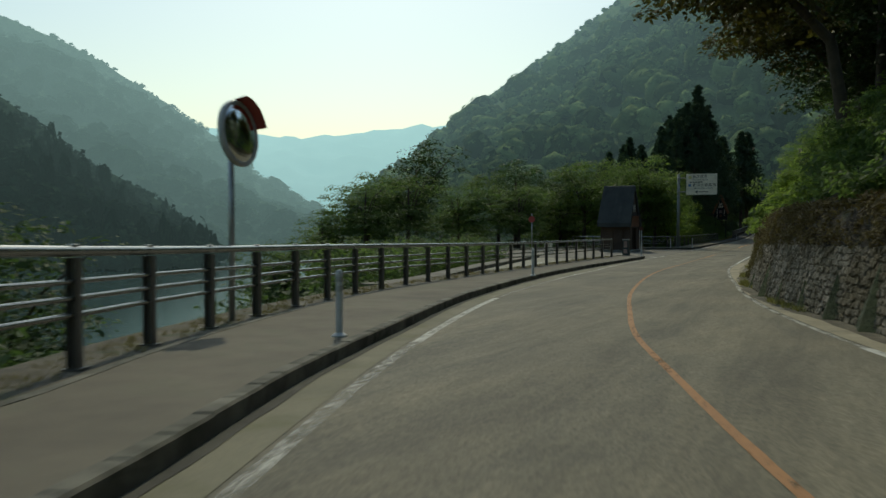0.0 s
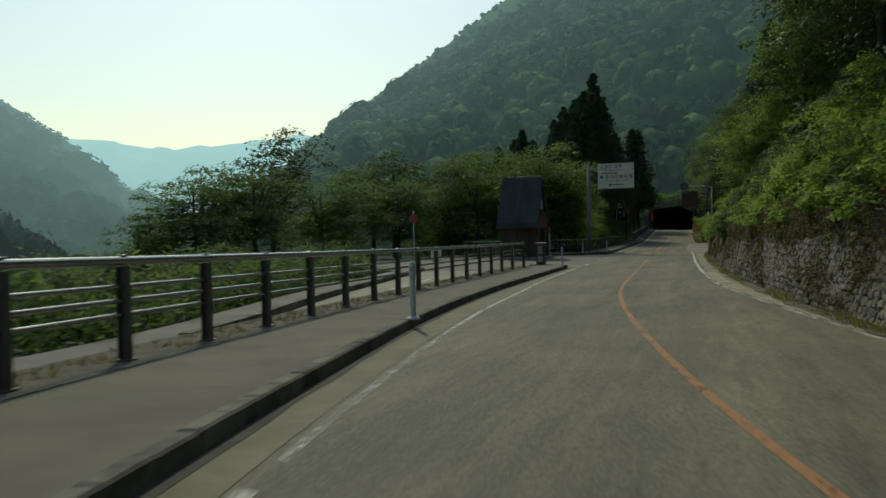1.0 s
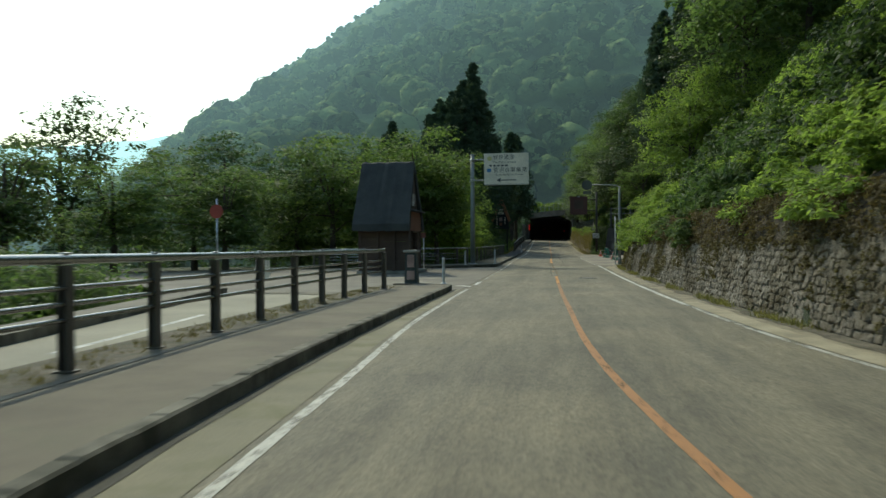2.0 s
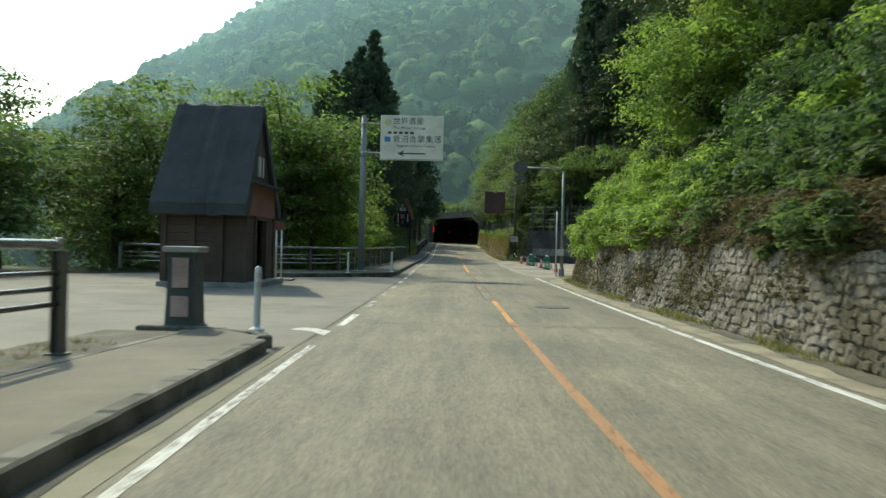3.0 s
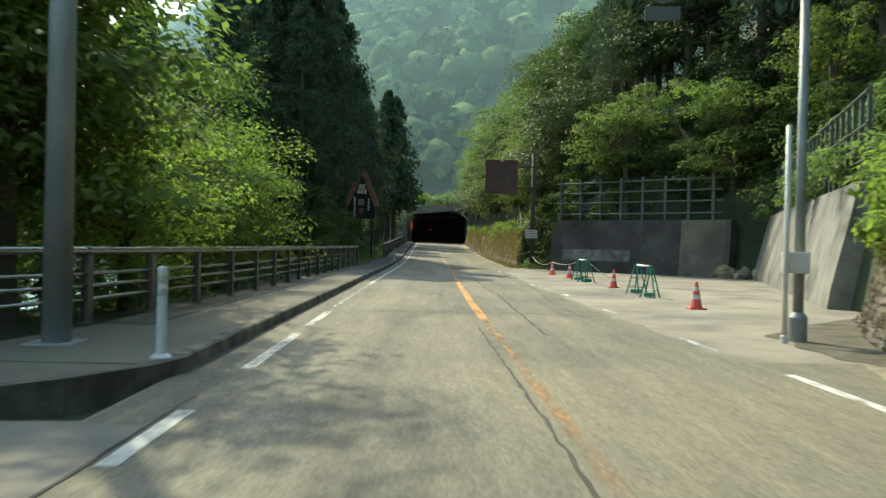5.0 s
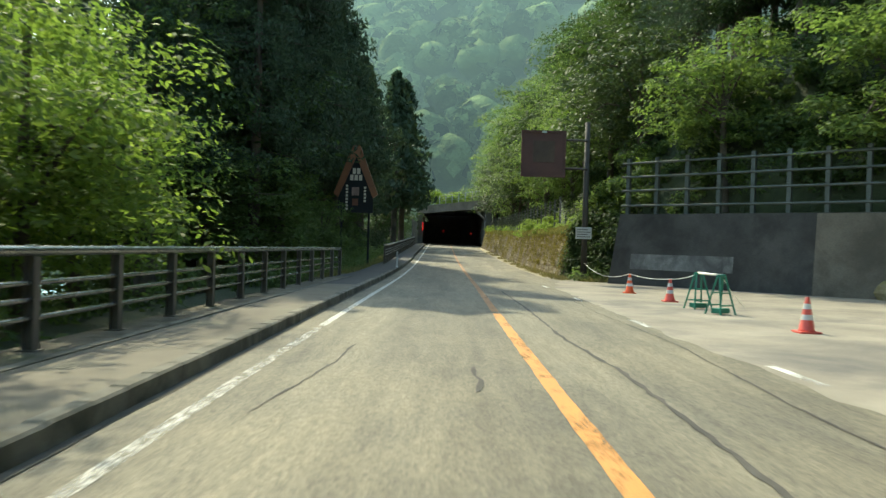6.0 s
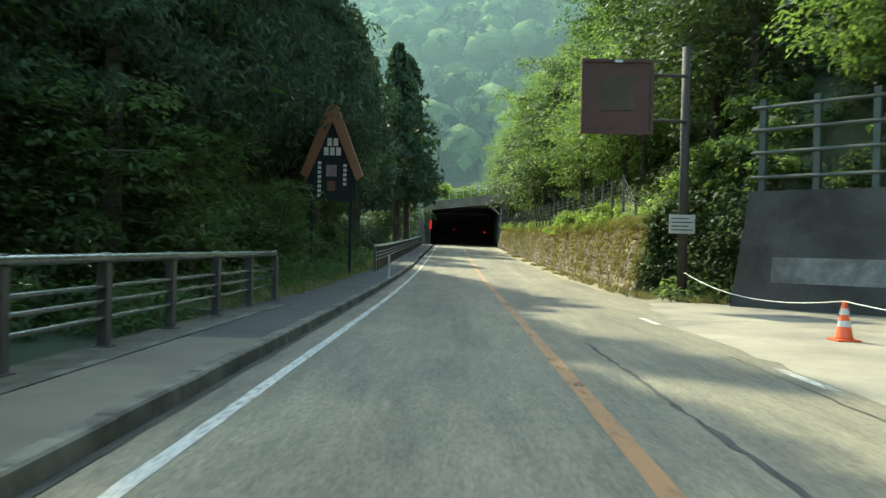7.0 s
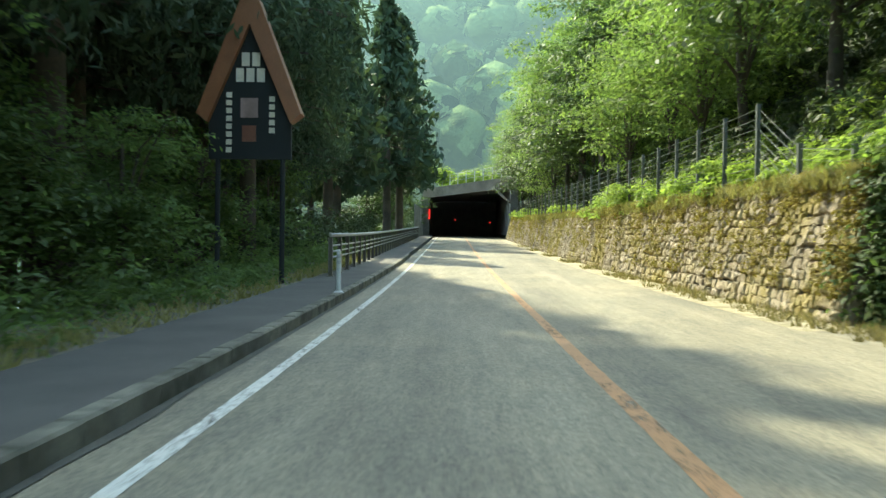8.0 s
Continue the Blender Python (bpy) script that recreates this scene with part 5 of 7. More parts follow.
low_plants("wall_end_shrubs", [(r.uniform(-0.9, 1.6), r.uniform(113.6, 117.6), r.uniform(0.0, 0.5)) for _ in range(70)], 70, 0.2, LEAF, "green shrubs between the two walls", 65, 0.6)
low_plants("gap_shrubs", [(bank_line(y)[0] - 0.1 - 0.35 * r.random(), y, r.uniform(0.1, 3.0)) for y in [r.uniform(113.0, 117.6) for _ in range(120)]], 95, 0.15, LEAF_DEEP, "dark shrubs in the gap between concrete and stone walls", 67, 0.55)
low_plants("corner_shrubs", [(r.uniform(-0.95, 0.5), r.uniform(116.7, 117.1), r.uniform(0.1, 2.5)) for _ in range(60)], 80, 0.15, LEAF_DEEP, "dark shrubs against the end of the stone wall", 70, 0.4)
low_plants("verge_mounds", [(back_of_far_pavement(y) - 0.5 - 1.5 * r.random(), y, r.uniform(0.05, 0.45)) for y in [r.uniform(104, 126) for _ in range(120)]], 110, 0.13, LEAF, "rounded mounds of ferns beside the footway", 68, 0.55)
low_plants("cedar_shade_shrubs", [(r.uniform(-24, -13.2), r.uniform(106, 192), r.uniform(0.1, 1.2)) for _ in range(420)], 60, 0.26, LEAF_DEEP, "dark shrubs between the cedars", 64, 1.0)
# shade-coloured leaves added to fill bright gaps between the far trunks
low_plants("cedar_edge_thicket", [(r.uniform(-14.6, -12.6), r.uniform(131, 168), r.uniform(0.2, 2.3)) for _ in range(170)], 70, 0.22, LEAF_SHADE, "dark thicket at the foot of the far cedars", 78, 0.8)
low_plants("junction_shrubs", [(r.uniform(-26, -11.8), r.uniform(76.5, 110), r.uniform(0, 0.7)) for _ in range(330)], 70, 0.2, LEAF, "green shrubs behind the railing", 63, 0.6)


def grass_tufts(name, spots, mat, label, seed, tall=0.22):
    rng = np.random.default_rng(seed)
    p = np.array(spots)
    n = len(p)
    per = 9
    base = np.repeat(p, per, 0) + np.concatenate([rng.normal(size=(n * per, 2)) * 0.05, np.zeros((n * per, 1))], 1)
    lean = rng.normal(size=(n * per, 3)) * 0.45
    lean[:, 2] = 1
    tip = base + lean * tall * rng.uniform(0.4, 1.2, (n * per, 1))
    side = np.cross(lean, rng.normal(size=lean.shape))
    side = side / np.linalg.norm(side, axis=1, keepdims=True) * 0.012
    v = np.stack([base - side, base + side, tip], 1).reshape(-1, 3)
    tagged(new(name, mesh_arrays(name, v, np.arange(len(v)).reshape(-1, 3), mat)), label, "grass", kind="stuff")


grass_tufts("wall_foot_grass", [(wall_right(y) - 0.25 * r.random() ** 2, y, ground_z(y)) for y in [r.choice((18, 27, 33, 41, 46, 52, 57, 63, 69, 73)) + r.gauss(0, 0.9) for _ in range(420)]], GRASS, "sparse dry grass at the foot of the wall", 71, 0.14)
grass_tufts("far_verge_grass", [(stone_far(y) - 0.7 * r.random() ** 1.5, y, ground_z(y)) for y in [r.choice((115.5, 117, 119, 122.5, 125, 129, 131, 136, 142, 149, 158, 166)) + r.gauss(0, 0.8) for _ in range(420)]], STRAW, "dry yellow grass at the foot of the stone wall", 72, 0.16)
grass_tufts("rail_grass", [(rail_left(y) - 0.6 + 0.7 * r.random(), y, ground_z(y) + 0.1) for y in [r.uniform(3, 50) for _ in range(600)]], STRAW, "short dry grass under the railing", 73, 0.1)
grass_tufts("cedar_verge_grass", [(back_of_far_pavement(y) - 0.1 - 0.9 * r.random(), y, ground_z(y) + 0.1) for y in [r.uniform(107, 165) for _ in range(700)]], GRASS, "brownish grass beside the footway", 74, 0.18)
grass_tufts("gap_grass", [(-0.9 + 2.0 * r.random(), y, ground_z(y)) for y in [r.uniform(113.2, 117.4) for _ in range(420)]], GRASS, "yellow-green grass at the foot of the sign post", 75, 0.22)
grass_tufts("wall_top_grass", [(stone_far(y) + 0.28 + 0.5 * r.random(), y, ground_z(y) + 2.0 + 0.3 * r.random()) for y in [117.5 + 55 * r.random() ** 1.5 for _ in range(1500)]], GRASS, "dry grass hanging over the top of the stone wall", 76, 0.24)


# ---- railings ----
def mesh_of(bm, mat, name, smooth=False):
    me = bpy.data.meshes.new(name)
    bm.to_mesh(me)
    bm.free()
    if smooth:
        for p in me.polygons:
            p.use_smooth = True
    me.materials.append(mat)
    return me


def rail_post_mesh():
    bm = bmesh.new()
    box(bm, -0.055, -0.043, -0.06, 0.06, 0.0, 1.02)
    box(bm, 0.043, 0.055, -0.06, 0.06, 0.0, 1.02)
    box(bm, -0.043, 0.043, -0.008, 0.008, 0.0, 1.02)
    box(bm, -0.09, 0.09, -0.09, 0.09, 0.0, 0.02)
    return mesh_of(bm, RAIL_BROWN, "post")


POST = rail_post_mesh()
CAP = mesh_of(boxed(-0.035, 0.035, -0.06, 0.06, 1.125, 1.145, bevel=0.006), STEEL, "cap")


def railing(name, pts, label, base=0.15, top_mat=RAIL_GLOSS, bar_mat=RAIL_BAR, heights=(0.80, 0.645, 0.49), top=1.08):
    """Handrail on posts with three bars; pts: x, y, heading of each post."""
    rail = thing(name, (pts[0][0], pts[0][1], ground_z(pts[0][1]) + base), label, "railing")
    inv = rail.matrix_world.inverted()
    for x, y, turn in pts:
        p = part("post", POST, RAIL_BROWN, rail)
        p.matrix_local = inv @ pose(x, y, ground_z(y) + base, 0, 0, turn) @ Matrix.Diagonal((1, 1, top / 1.08, 1))
        part("cap", CAP, STEEL, p, "small pale cap on the handrail")
    line = [Vector((x, y, ground_z(y) + base)) for x, y, _ in pts]
    for h, rad, mat, nm in [(top, 0.052, top_mat, "handrail")] + [(h, 0.027, bar_mat, "bar") for h in heights]:
        side = Vector((0.0, 0, 0))
        ob = part(nm, tube([inv @ (p + side + Vector((0, 0, h))) for p in line], rad, 10), mat, rail, smooth=True)
    return rail


railing("railing", along(rail_left, -5, 50.6, 1.9), "dark brown metal railing with a polished handrail", 0.13, heights=(0.82, 0.665, 0.51), top=1.1)
# pillar at the end of the first railing
end = thing("end_pillar", (-9.98, 51.75, ground_z(51) + 0.12), "dark stone pillar with a flat cap at the railing's end", "pillar")
shaft = lathe([(0.36, -0.1), (0.35, 0.0), (0.29, 0.06), (0.265, 0.5), (0.25, 1.02)], 4)
part("shaft", shaft, PILLAR, end)
part("cap", boxed(-0.24, 0.24, -0.24, 0.24, 1.02, 1.1, bevel=0.02), SHED_CONCRETE, end, "pale concrete cap")
part("plate", boxed(-0.11, 0.11, -0.225, -0.19, 0.55, 0.95, bevel=0.006), PLATE_PINK, end, "faded pinkish picture plate")
part("plate", boxed(-0.12, 0.12, -0.235, -0.2, 0.16, 0.44, bevel=0.006), PLATE_PINK, end, "faded pinkish picture plate")
for ob in end.children:
    if ob.name.startswith("shaft"):
        ob.matrix_local = pose(0, 0, 0, 0, 0, 45)

second = [(-19.5, 72.4), (-17.6, 72.7), (-15.7, 73.1), (-13.9, 73.7), (-12.4, 74.7), (-11.4, 76.2), (-10.95, 78.0)]
second = [(x, y, math.degrees(math.atan2(-(bx - x), by - y))) for (x, y), (bx, by) in zip(second, second[1:])]
railing("railing_beyond", second + along(curve((-10.95, 78), (-10.55, 84), (-10.5, 95), (-10.42, 110)), 78, 110.2, 1.95), "dark brown metal railing curving round the junction", 0.14, heights=(0.65, 0.49, 0.315), top=0.955)
railing("guard_rail", along(curve((-10.15, 126.5), (-10.6, 145), (-11.0, 190)), 126.5, 190, 1.95), "pale galvanised railing below the cedars", 0.14, STEEL, STEEL)

# ---- delineator posts ----
def delineator(at, label):
    d = thing("delineator_post", at, label, "delineator", "delineator posts")
    part("tube", lathe([(0.055, 0.0), (0.05, 0.03), (0.045, 0.06), (0.045, 0.80), (0.04, 0.84), (0.0, 0.86)]), WHITE_PLASTIC, d, smooth=True)
    for z in (0.58, 0.70):
        part("reflector_band", lathe([(0.047, z), (0.0485, z + 0.01), (0.0485, z + 0.06), (0.047, z + 0.07)]), STEEL, d, "silver reflective band")
    part("base", lathe([(0.10, 0.0), (0.10, 0.02), (0.06, 0.05)]), WHITE_PLASTIC, d)
    return d


first = delineator((-4.06, 7.5, ground_z(7.5) + 0.15), "white plastic delineator post on the footway edge")
for x, y, h, s in ((-7.52, 25.4, 0.15, 1.12), (-8.9, 51.35, 0.15, 0.98), (-10.5, 72.6, 0.13, 1.0), (-8.95, 75.0, 0.14, 1.02), (-9.05, 120.6, 0.14, 0.95)):
    c = copy_thing(first, pose(x, y, ground_z(y) + h))
    c.scale = (s, s, s)

# ---- convex traffic mirror ----
mir = thing("traffic_mirror", (-6.62, 8.5, ground_z(8.5) + 0.12), "round convex traffic mirror with a red hood on a pale pole", "traffic mirror")
part("pole", rodded((0, 0, 0), (0, 0, 3.0), 0.05, 0.045), STEEL, mir, smooth=True)
face = part("mirror", lathe([(0.47, 0.0), (0.44, 0.035), (0.36, 0.07), (0.24, 0.1), (0.12, 0.115), (0.0, 0.12)], 32), MIRROR, mir, "convex mirror glass", smooth=True)
rim = part("rim", lathe([(0.45, -0.05), (0.49, -0.04), (0.505, 0.01), (0.49, 0.05), (0.45, 0.04)], 32), WHITE_PLASTIC, mir, "pale rim", smooth=True)
back = part("backing", lathe([(0.0, -0.14), (0.2, -0.13), (0.4, -0.08), (0.48, -0.04)], 32), STEEL, mir, "grey backing", smooth=True)
hood = bmesh.new()
rows = []
for k in range(17):
    a = math.pi * (0.28 + 0.44 * k / 16)
    rows.append([hood.verts.new((math.cos(a) * q, math.sin(a) * q, z)) for q, z in ((0.505, 0.0), (0.53, 0.2), (0.54, 0.2), (0.52, 0.0))])
for p, q in zip(rows, rows[1:]):
    for k in range(3):
        hood.faces.new((p[k], p[k + 1], q[k + 1], q[k]))
hd = part("hood", hood, RED, mir, "red sun hood", smooth=True)
for ob in (face, rim, back, hd):
    ob.matrix_local = pose(0.18, -0.05, 2.84, 84, 0, 98) @ pose(0, 0, 0, 0, 0, -38 if ob is hd else 0)
part("bracket", rodded((0, 0, 2.8), (0.14, -0.04, 2.84), 0.03), STEEL, mir)

# ---- small gassho-style hut at the junction ----
hut = thing("thatched_hut", (-13.25, 64.95, ground_z(65)), "small dark timber hut with a steep thatched roof", "hut")
hut.scale = (0.98, 0.9, 1.0)


part("inner_wall", boxed(-1.2, -1.1, -1.86, 1.86, 0.1, 2.2), WOOD_DARK, hut)
for i in range(9):
    z = 0.18 + i * 0.225
    for x0, x1, y0, y1 in ((-1.2, 1.1, -1.92, -1.86), (-1.2, 1.1, 1.86, 1.92), (-1.26, -1.2, -1.86, 1.86), (1.04, 1.1, -1.86, -0.75), (1.04, 1.1, 0.75, 1.86)):
        part("plank", boxed(x0, x1, y0, y1, z, z + 0.215), WOOD_DARK, hut)
for x, y in ((1.07, -1.89), (1.07, 1.89), (-1.23, -1.89), (-1.23, 1.89), (1.07, -0.75), (1.07, 0.75), (0.4, -1.93), (-0.4, -1.93)):
    part("corner_post", boxed(x - 0.08, x + 0.08, y - 0.08, y + 0.08, 0.1, 2.25), WOOD_DARK, hut)
part("plinth", boxed(-1.4, 1.45, -2.05, 2.05, -0.05, 0.16, bevel=0.03), SHED_CONCRETE, hut, "pale concrete plinth")


def thatch():
    bm = bmesh.new()
    outer = [(-2.45, 2.02), (-2.4, 2.35), (-0.12, 5.36), (0.0, 5.42), (0.12, 5.36), (2.4, 2.35), (2.45, 2.02), (2.05, 2.12), (0.0, 5.1), (-2.05, 2.12)]
    rings = []
    n = 14
    for i in range(n + 1):
        x = -1.5 + 2.75 * i / n
        rings.append([bm.verts.new((x + (0.03 * noise.noise(Vector((i, k, 0))) if 0 < i < n else 0) - (0.12 * (z - 2.0) / 3.6 if i == n else 0), y + 0.05 * noise.noise(Vector((i * 0.7, k * 3.1, 1))), z + 0.05 * noise.noise(Vector((i * 0.6, k, 5))))) for k, (y, z) in enumerate(outer)])
    m = len(outer)
    for a, b in zip(rings, rings[1:]):
        for k in range(m):
            bm.faces.new((a[k], a[(k + 1) % m], b[(k + 1) % m], b[k]))
    for ring, way in ((rings[0], 1), (rings[-1], -1)):
        bm.faces.new(ring[::way])
    bmesh.ops.recalc_face_normals(bm, faces=bm.faces)
    bmesh.ops.triangulate(bm, faces=[f for f in bm.faces if len(f.verts) > 4])
    return bm


part("roof", thatch(), THATCH, hut, "thick steep grey thatched roof")
for x, nm, mat in ((1.0, "gable", WOOD_DARK), (-1.3, "gable", WOOD_DARK)):
    bm = bmesh.new()
    vs = [bm.verts.new((x + d, y, z)) for d in (0.0, 0.06) for y, z in ((-1.95, 2.2), (1.95, 2.2), (0, 5.05))]
    bm.faces.new(vs[:3])
    bm.faces.new(vs[3:][::-1])
    for a, b in ((0, 1), (1, 2), (2, 0)):
        bm.faces.new((vs[a], vs[b], vs[b + 3], vs[a + 3]))
    bmesh.ops.recalc_face_normals(bm, faces=bm.faces)
    part(nm, bm, mat, hut)
part("gable_board", boxed(1.08, 1.17, -1.75, 1.75, 2.05, 2.95, bevel=0.01), WOOD_RED, hut, "reddish boarding over the doorway")
part("gable_awning", boxed(1.06, 1.42, -1.8, 1.8, 2.95, 3.02, bevel=0.01), THATCH, hut)
win = part("gable_window", boxed(1.06, 1.10, -0.35, 0.35, 3.25, 3.85), WHITE_PLASTIC, hut, "small white papered window")
part("mullion", boxed(1.10, 1.125, -0.02, 0.02, 3.25, 3.85), WOOD_DARK, win)
part("doorway_lintel", boxed(1.02, 1.16, -0.8, 0.8, 1.95, 2.08), WOOD_DARK, hut)

# signposts by the side road
def small_sign(at, height, label, turn=0.0, plate=True):
    s = thing("sign_post", at, label, "road sign", turn=turn)
    part("pole", rodded((0, 0, 0), (0, 0, height), 0.03), STEEL, s, smooth=True)
    part("disc", rodded((0, -0.05, height - 0.42), (0, -0.03, height - 0.42), 0.23, sides=28), RED, s, "dull red round sign face")
    if plate:
        part("plate", boxed(-0.2, 0.2, -0.05, -0.04, height - 0.75, height - 0.56), WHITE_SIGN, s, "small white plate")
    return s


small_sign((-16.5, 51.7, ground_z(51.7)), 2.95, "dull red round road sign on a thin steel pole", plate=False)
sb = thing("slatted_barrier", (-17.3, 58.0, ground_z(58)), "low white slatted barrier at the side road", "barrier", turn=-17)
for i in range(6):
    part("slat", boxed(-0.36 + i * 0.125, -0.27 + i * 0.125, -0.012, 0.012, 0.04, 0.8, bevel=0.004), WHITE_SIGN, sb)
for z in (0.2, 0.62):
    part("rail", boxed(-0.38, 0.38, 0.012, 0.04, z, z + 0.07), GREY_POLE, sb)
for x in (-0.32, 0.28):
    part("foot", boxed(x, x + 0.05, -0.2, 0.25, 0.0, 0.04), GREY_POLE, sb)
hp = thing("marker_stand", (-12.35, 68.4, ground_z(68.4)), "pale pole stand with a small reddish top on a slab", "marker post")
for dx in (-0.09, 0.09):
    part("pole", rodded((dx, 0, 0.06), (dx, 0, 1.85), 0.03), WHITE_PLASTIC, hp, smooth=True)
part("top_plate", boxed(-0.2, 0.2, -0.03, 0.03, 1.72, 2.0, bevel=0.01), WOOD_RED, hp, "faded reddish plate")
part("slab", boxed(-0.5, 0.5, -0.35, 0.35, 0.0, 0.06, bevel=0.01), PALE_CONCRETE, hp)

# ---- lettering ----
def lettering(words, size, at, parent, mat, align="CENTER", name="lettering"):
    cu = bpy.data.curves.new(name, "FONT")
    cu.body, cu.size, cu.align_x, cu.align_y, cu.extrude = words, size, align, "CENTER", 0.001
    tmp = new("tmp", cu)
    bpy.context.view_layer.update()
    me = bpy.data.meshes.new_from_object(tmp.evaluated_get(bpy.context.evaluated_depsgraph_get()))
    bpy.data.objects.remove(tmp)
    me.materials.clear()
    me.materials.append(mat)
    ob = part(name, me, mat, parent)
    ob.matrix_local = pose(*at, 90, 0, 0)
    return ob


# ---- overhead direction sign ----
big = thing("direction_sign", (-10.38, 75.97, ground_z(76) + 0.13), "white overhead direction sign on a tall grey pole", "road sign")
part("pole", rodded((0, 0, 0), (0, 0, 6.75), 0.15, 0.115, 20), GREY_POLE, big, smooth=True)
part("pole_cap", lathe([(0.12, 6.75), (0.11, 6.8), (0.0, 6.83)]), GREY_POLE, big)
part("foot_plate", boxed(-0.25, 0.25, -0.25, 0.25, 0.0, 0.03), STEEL, big)
for z in (6.42, 5.15):
    part("arm", rodded((0, -0.2, z), (3.3, -0.42, z), 0.045), GREY_POLE, big)
    part("clamp", lathe([(0.15, z - 0.07), (0.165, z - 0.06), (0.165, z + 0.06), (0.15, z + 0.07)]), STEEL, big)
    part("bracket", rodded((0, 0, z), (0, -0.22, z), 0.04), STEEL, big)
panel = part("panel", boxed(0.8, 3.52, -0.54, -0.47, 4.83, 6.76, bevel=0.012), WHITE_SIGN, big, "white sign panel")
panel.matrix_local = pose(0, 0, 0, 0, 0, -2)
FACE = -0.5425
part("border", boxed(0.83, 3.49, -0.5424, -0.5415, 4.855, 4.875), INK, panel)
for i, sign in enumerate("世界遺産"):
    lettering(sign, 0.32, (1.5 + 0.335 * i, FACE, 6.5), panel, INK, name="character")
lettering("The World Heritage", 0.17, (2.05, FACE, 6.22), panel, INK)
for i in range(5):
    part("unread_character", boxed(1.12 + i * 0.24, 1.28 + i * 0.24, FACE, -0.54, 5.96, 6.06), INK, panel)
for i, sign in enumerate("菅沼合掌集落"):
    lettering(sign, 0.33, (1.5 + 0.355 * i, FACE, 5.72), panel, INK, name="character")
lettering("Suganuma Gassho Shuraku", 0.155, (2.35, FACE, 5.45), panel, INK)
part("emblem", rodded((1.13, FACE, 6.45), (1.13, -0.54, 6.45), 0.14, sides=24), SIGN_YELLOW, panel, "pale yellow round emblem")
part("emblem", boxed(0.98, 1.24, FACE, -0.54, 5.62, 5.84), SIGN_BLUE, panel, "blue square emblem")
bm = bmesh.new()
vs = [bm.verts.new((x, FACE, z)) for x, z in ((1.55, 5.12), (1.85, 5.27), (1.78, 5.15), (2.75, 5.15), (2.75, 5.09), (1.78, 5.09), (1.85, 4.97))]
bm.faces.new(vs)
bmesh.ops.recalc_face_normals(bm, faces=bm.faces)
part("arrow", bm, INK, panel, "dark arrow pointing to the side road")

# ---- lamp pole with round sign, beside the wall's end ----
lp = thing("sign_pole", (-1.2, 78.85, ground_z(79)), "tall dark pole with an arm holding a round sign", "pole")
part("pole", rodded((0, 0, 0), (0, 0, 5.0), 0.075, 0.06), GREY_POLE, lp, smooth=True)
part("arm", tube([(0, 0, 4.9), (-0.15, 0, 5.05), (-0.6, 0, 5.1), (-1.75, 0, 5.12)], 0.035), GREY_POLE, lp, smooth=True)
part("disc", rodded((-2.05, -0.05, 5.1), (-2.05, -0.03, 5.1), 0.33, sides=32), FENCE_GREY, lp, "grey round sign")
part("plate", boxed(-2.3, -1.8, -0.05, -0.035, 4.52, 4.72), FENCE_GREY, lp)
part("box", boxed(-0.3, 0.06, -0.22, -0.08, 0.98, 1.28, bevel=0.015), WHITE_PLASTIC, lp, "white junction box")
part("base", lathe([(0.13, 0.0), (0.13, 0.35), (0.08, 0.42)]), GREY_POLE, lp)
thin = thing("thin_post", (-1.5, 78.6, ground_z(79)), "slim white post beside a taller pole", "post")
part("pole", rodded((0, 0, 0), (0, 0, 3.05), 0.035), WHITE_PLASTIC, thin, smooth=True)
part("collar", lathe([(0.05, 0.0), (0.05, 0.1), (0.036, 0.12)]), WHITE_PLASTIC, thin)

# ---- cones, trestles and rope along the lay-by ----
def cone(at, label, mat):
    c = thing("traffic_cone", at, label, "traffic cone", "cones along the lay-by")
    part("base", boxed(-0.18, 0.18, -0.18, 0.18, 0.0, 0.035, bevel=0.012), mat, c)
    part("body", lathe([(0.14, 0.035), (0.125, 0.06), (0.035, 0.56), (0.03, 0.6), (0.0, 0.605)], 24), mat, c, smooth=True)
    for z in (0.22, 0.40):
        r0 = 0.125 - 0.18 * (z - 0.06) + 0.003
        part("band", lathe([(r0, z), (r0 - 0.016, z + 0.09)], 24), WHITE_PLASTIC, c, "white reflective band")
    return c


def trestle(at, label, turn):
    s = thing("trestle", at, label, "barricade stand", "green trestles along the lay-by", turn=turn)
    for y in (-1, 1):
        for x in (-1, 1):
            part("leg", rodded((x * 0.24, y * 0.2, 0.0), (x * 0.09, y * 0.03, 0.80), 0.02), GREEN_PAINT, s)
        part("foot_bar", rodded((-0.2, y * 0.16, 0.2), (0.2, y * 0.16, 0.2), 0.016), GREEN_PAINT, s)
        part("mid_bar", rodded((-0.16, y * 0.1, 0.46), (0.16, y * 0.1, 0.46), 0.014), GREEN_PAINT, s)
    part("top_bar", rodded((-0.12, 0, 0.82), (0.12, 0, 0.82), 0.028), GREEN_PAINT, s)
    part("bottle", boxed(-0.17, 0.17, -0.11, 0.11, 0.03, 0.14, bevel=0.02), GREEN_PAINT, s)
    return s


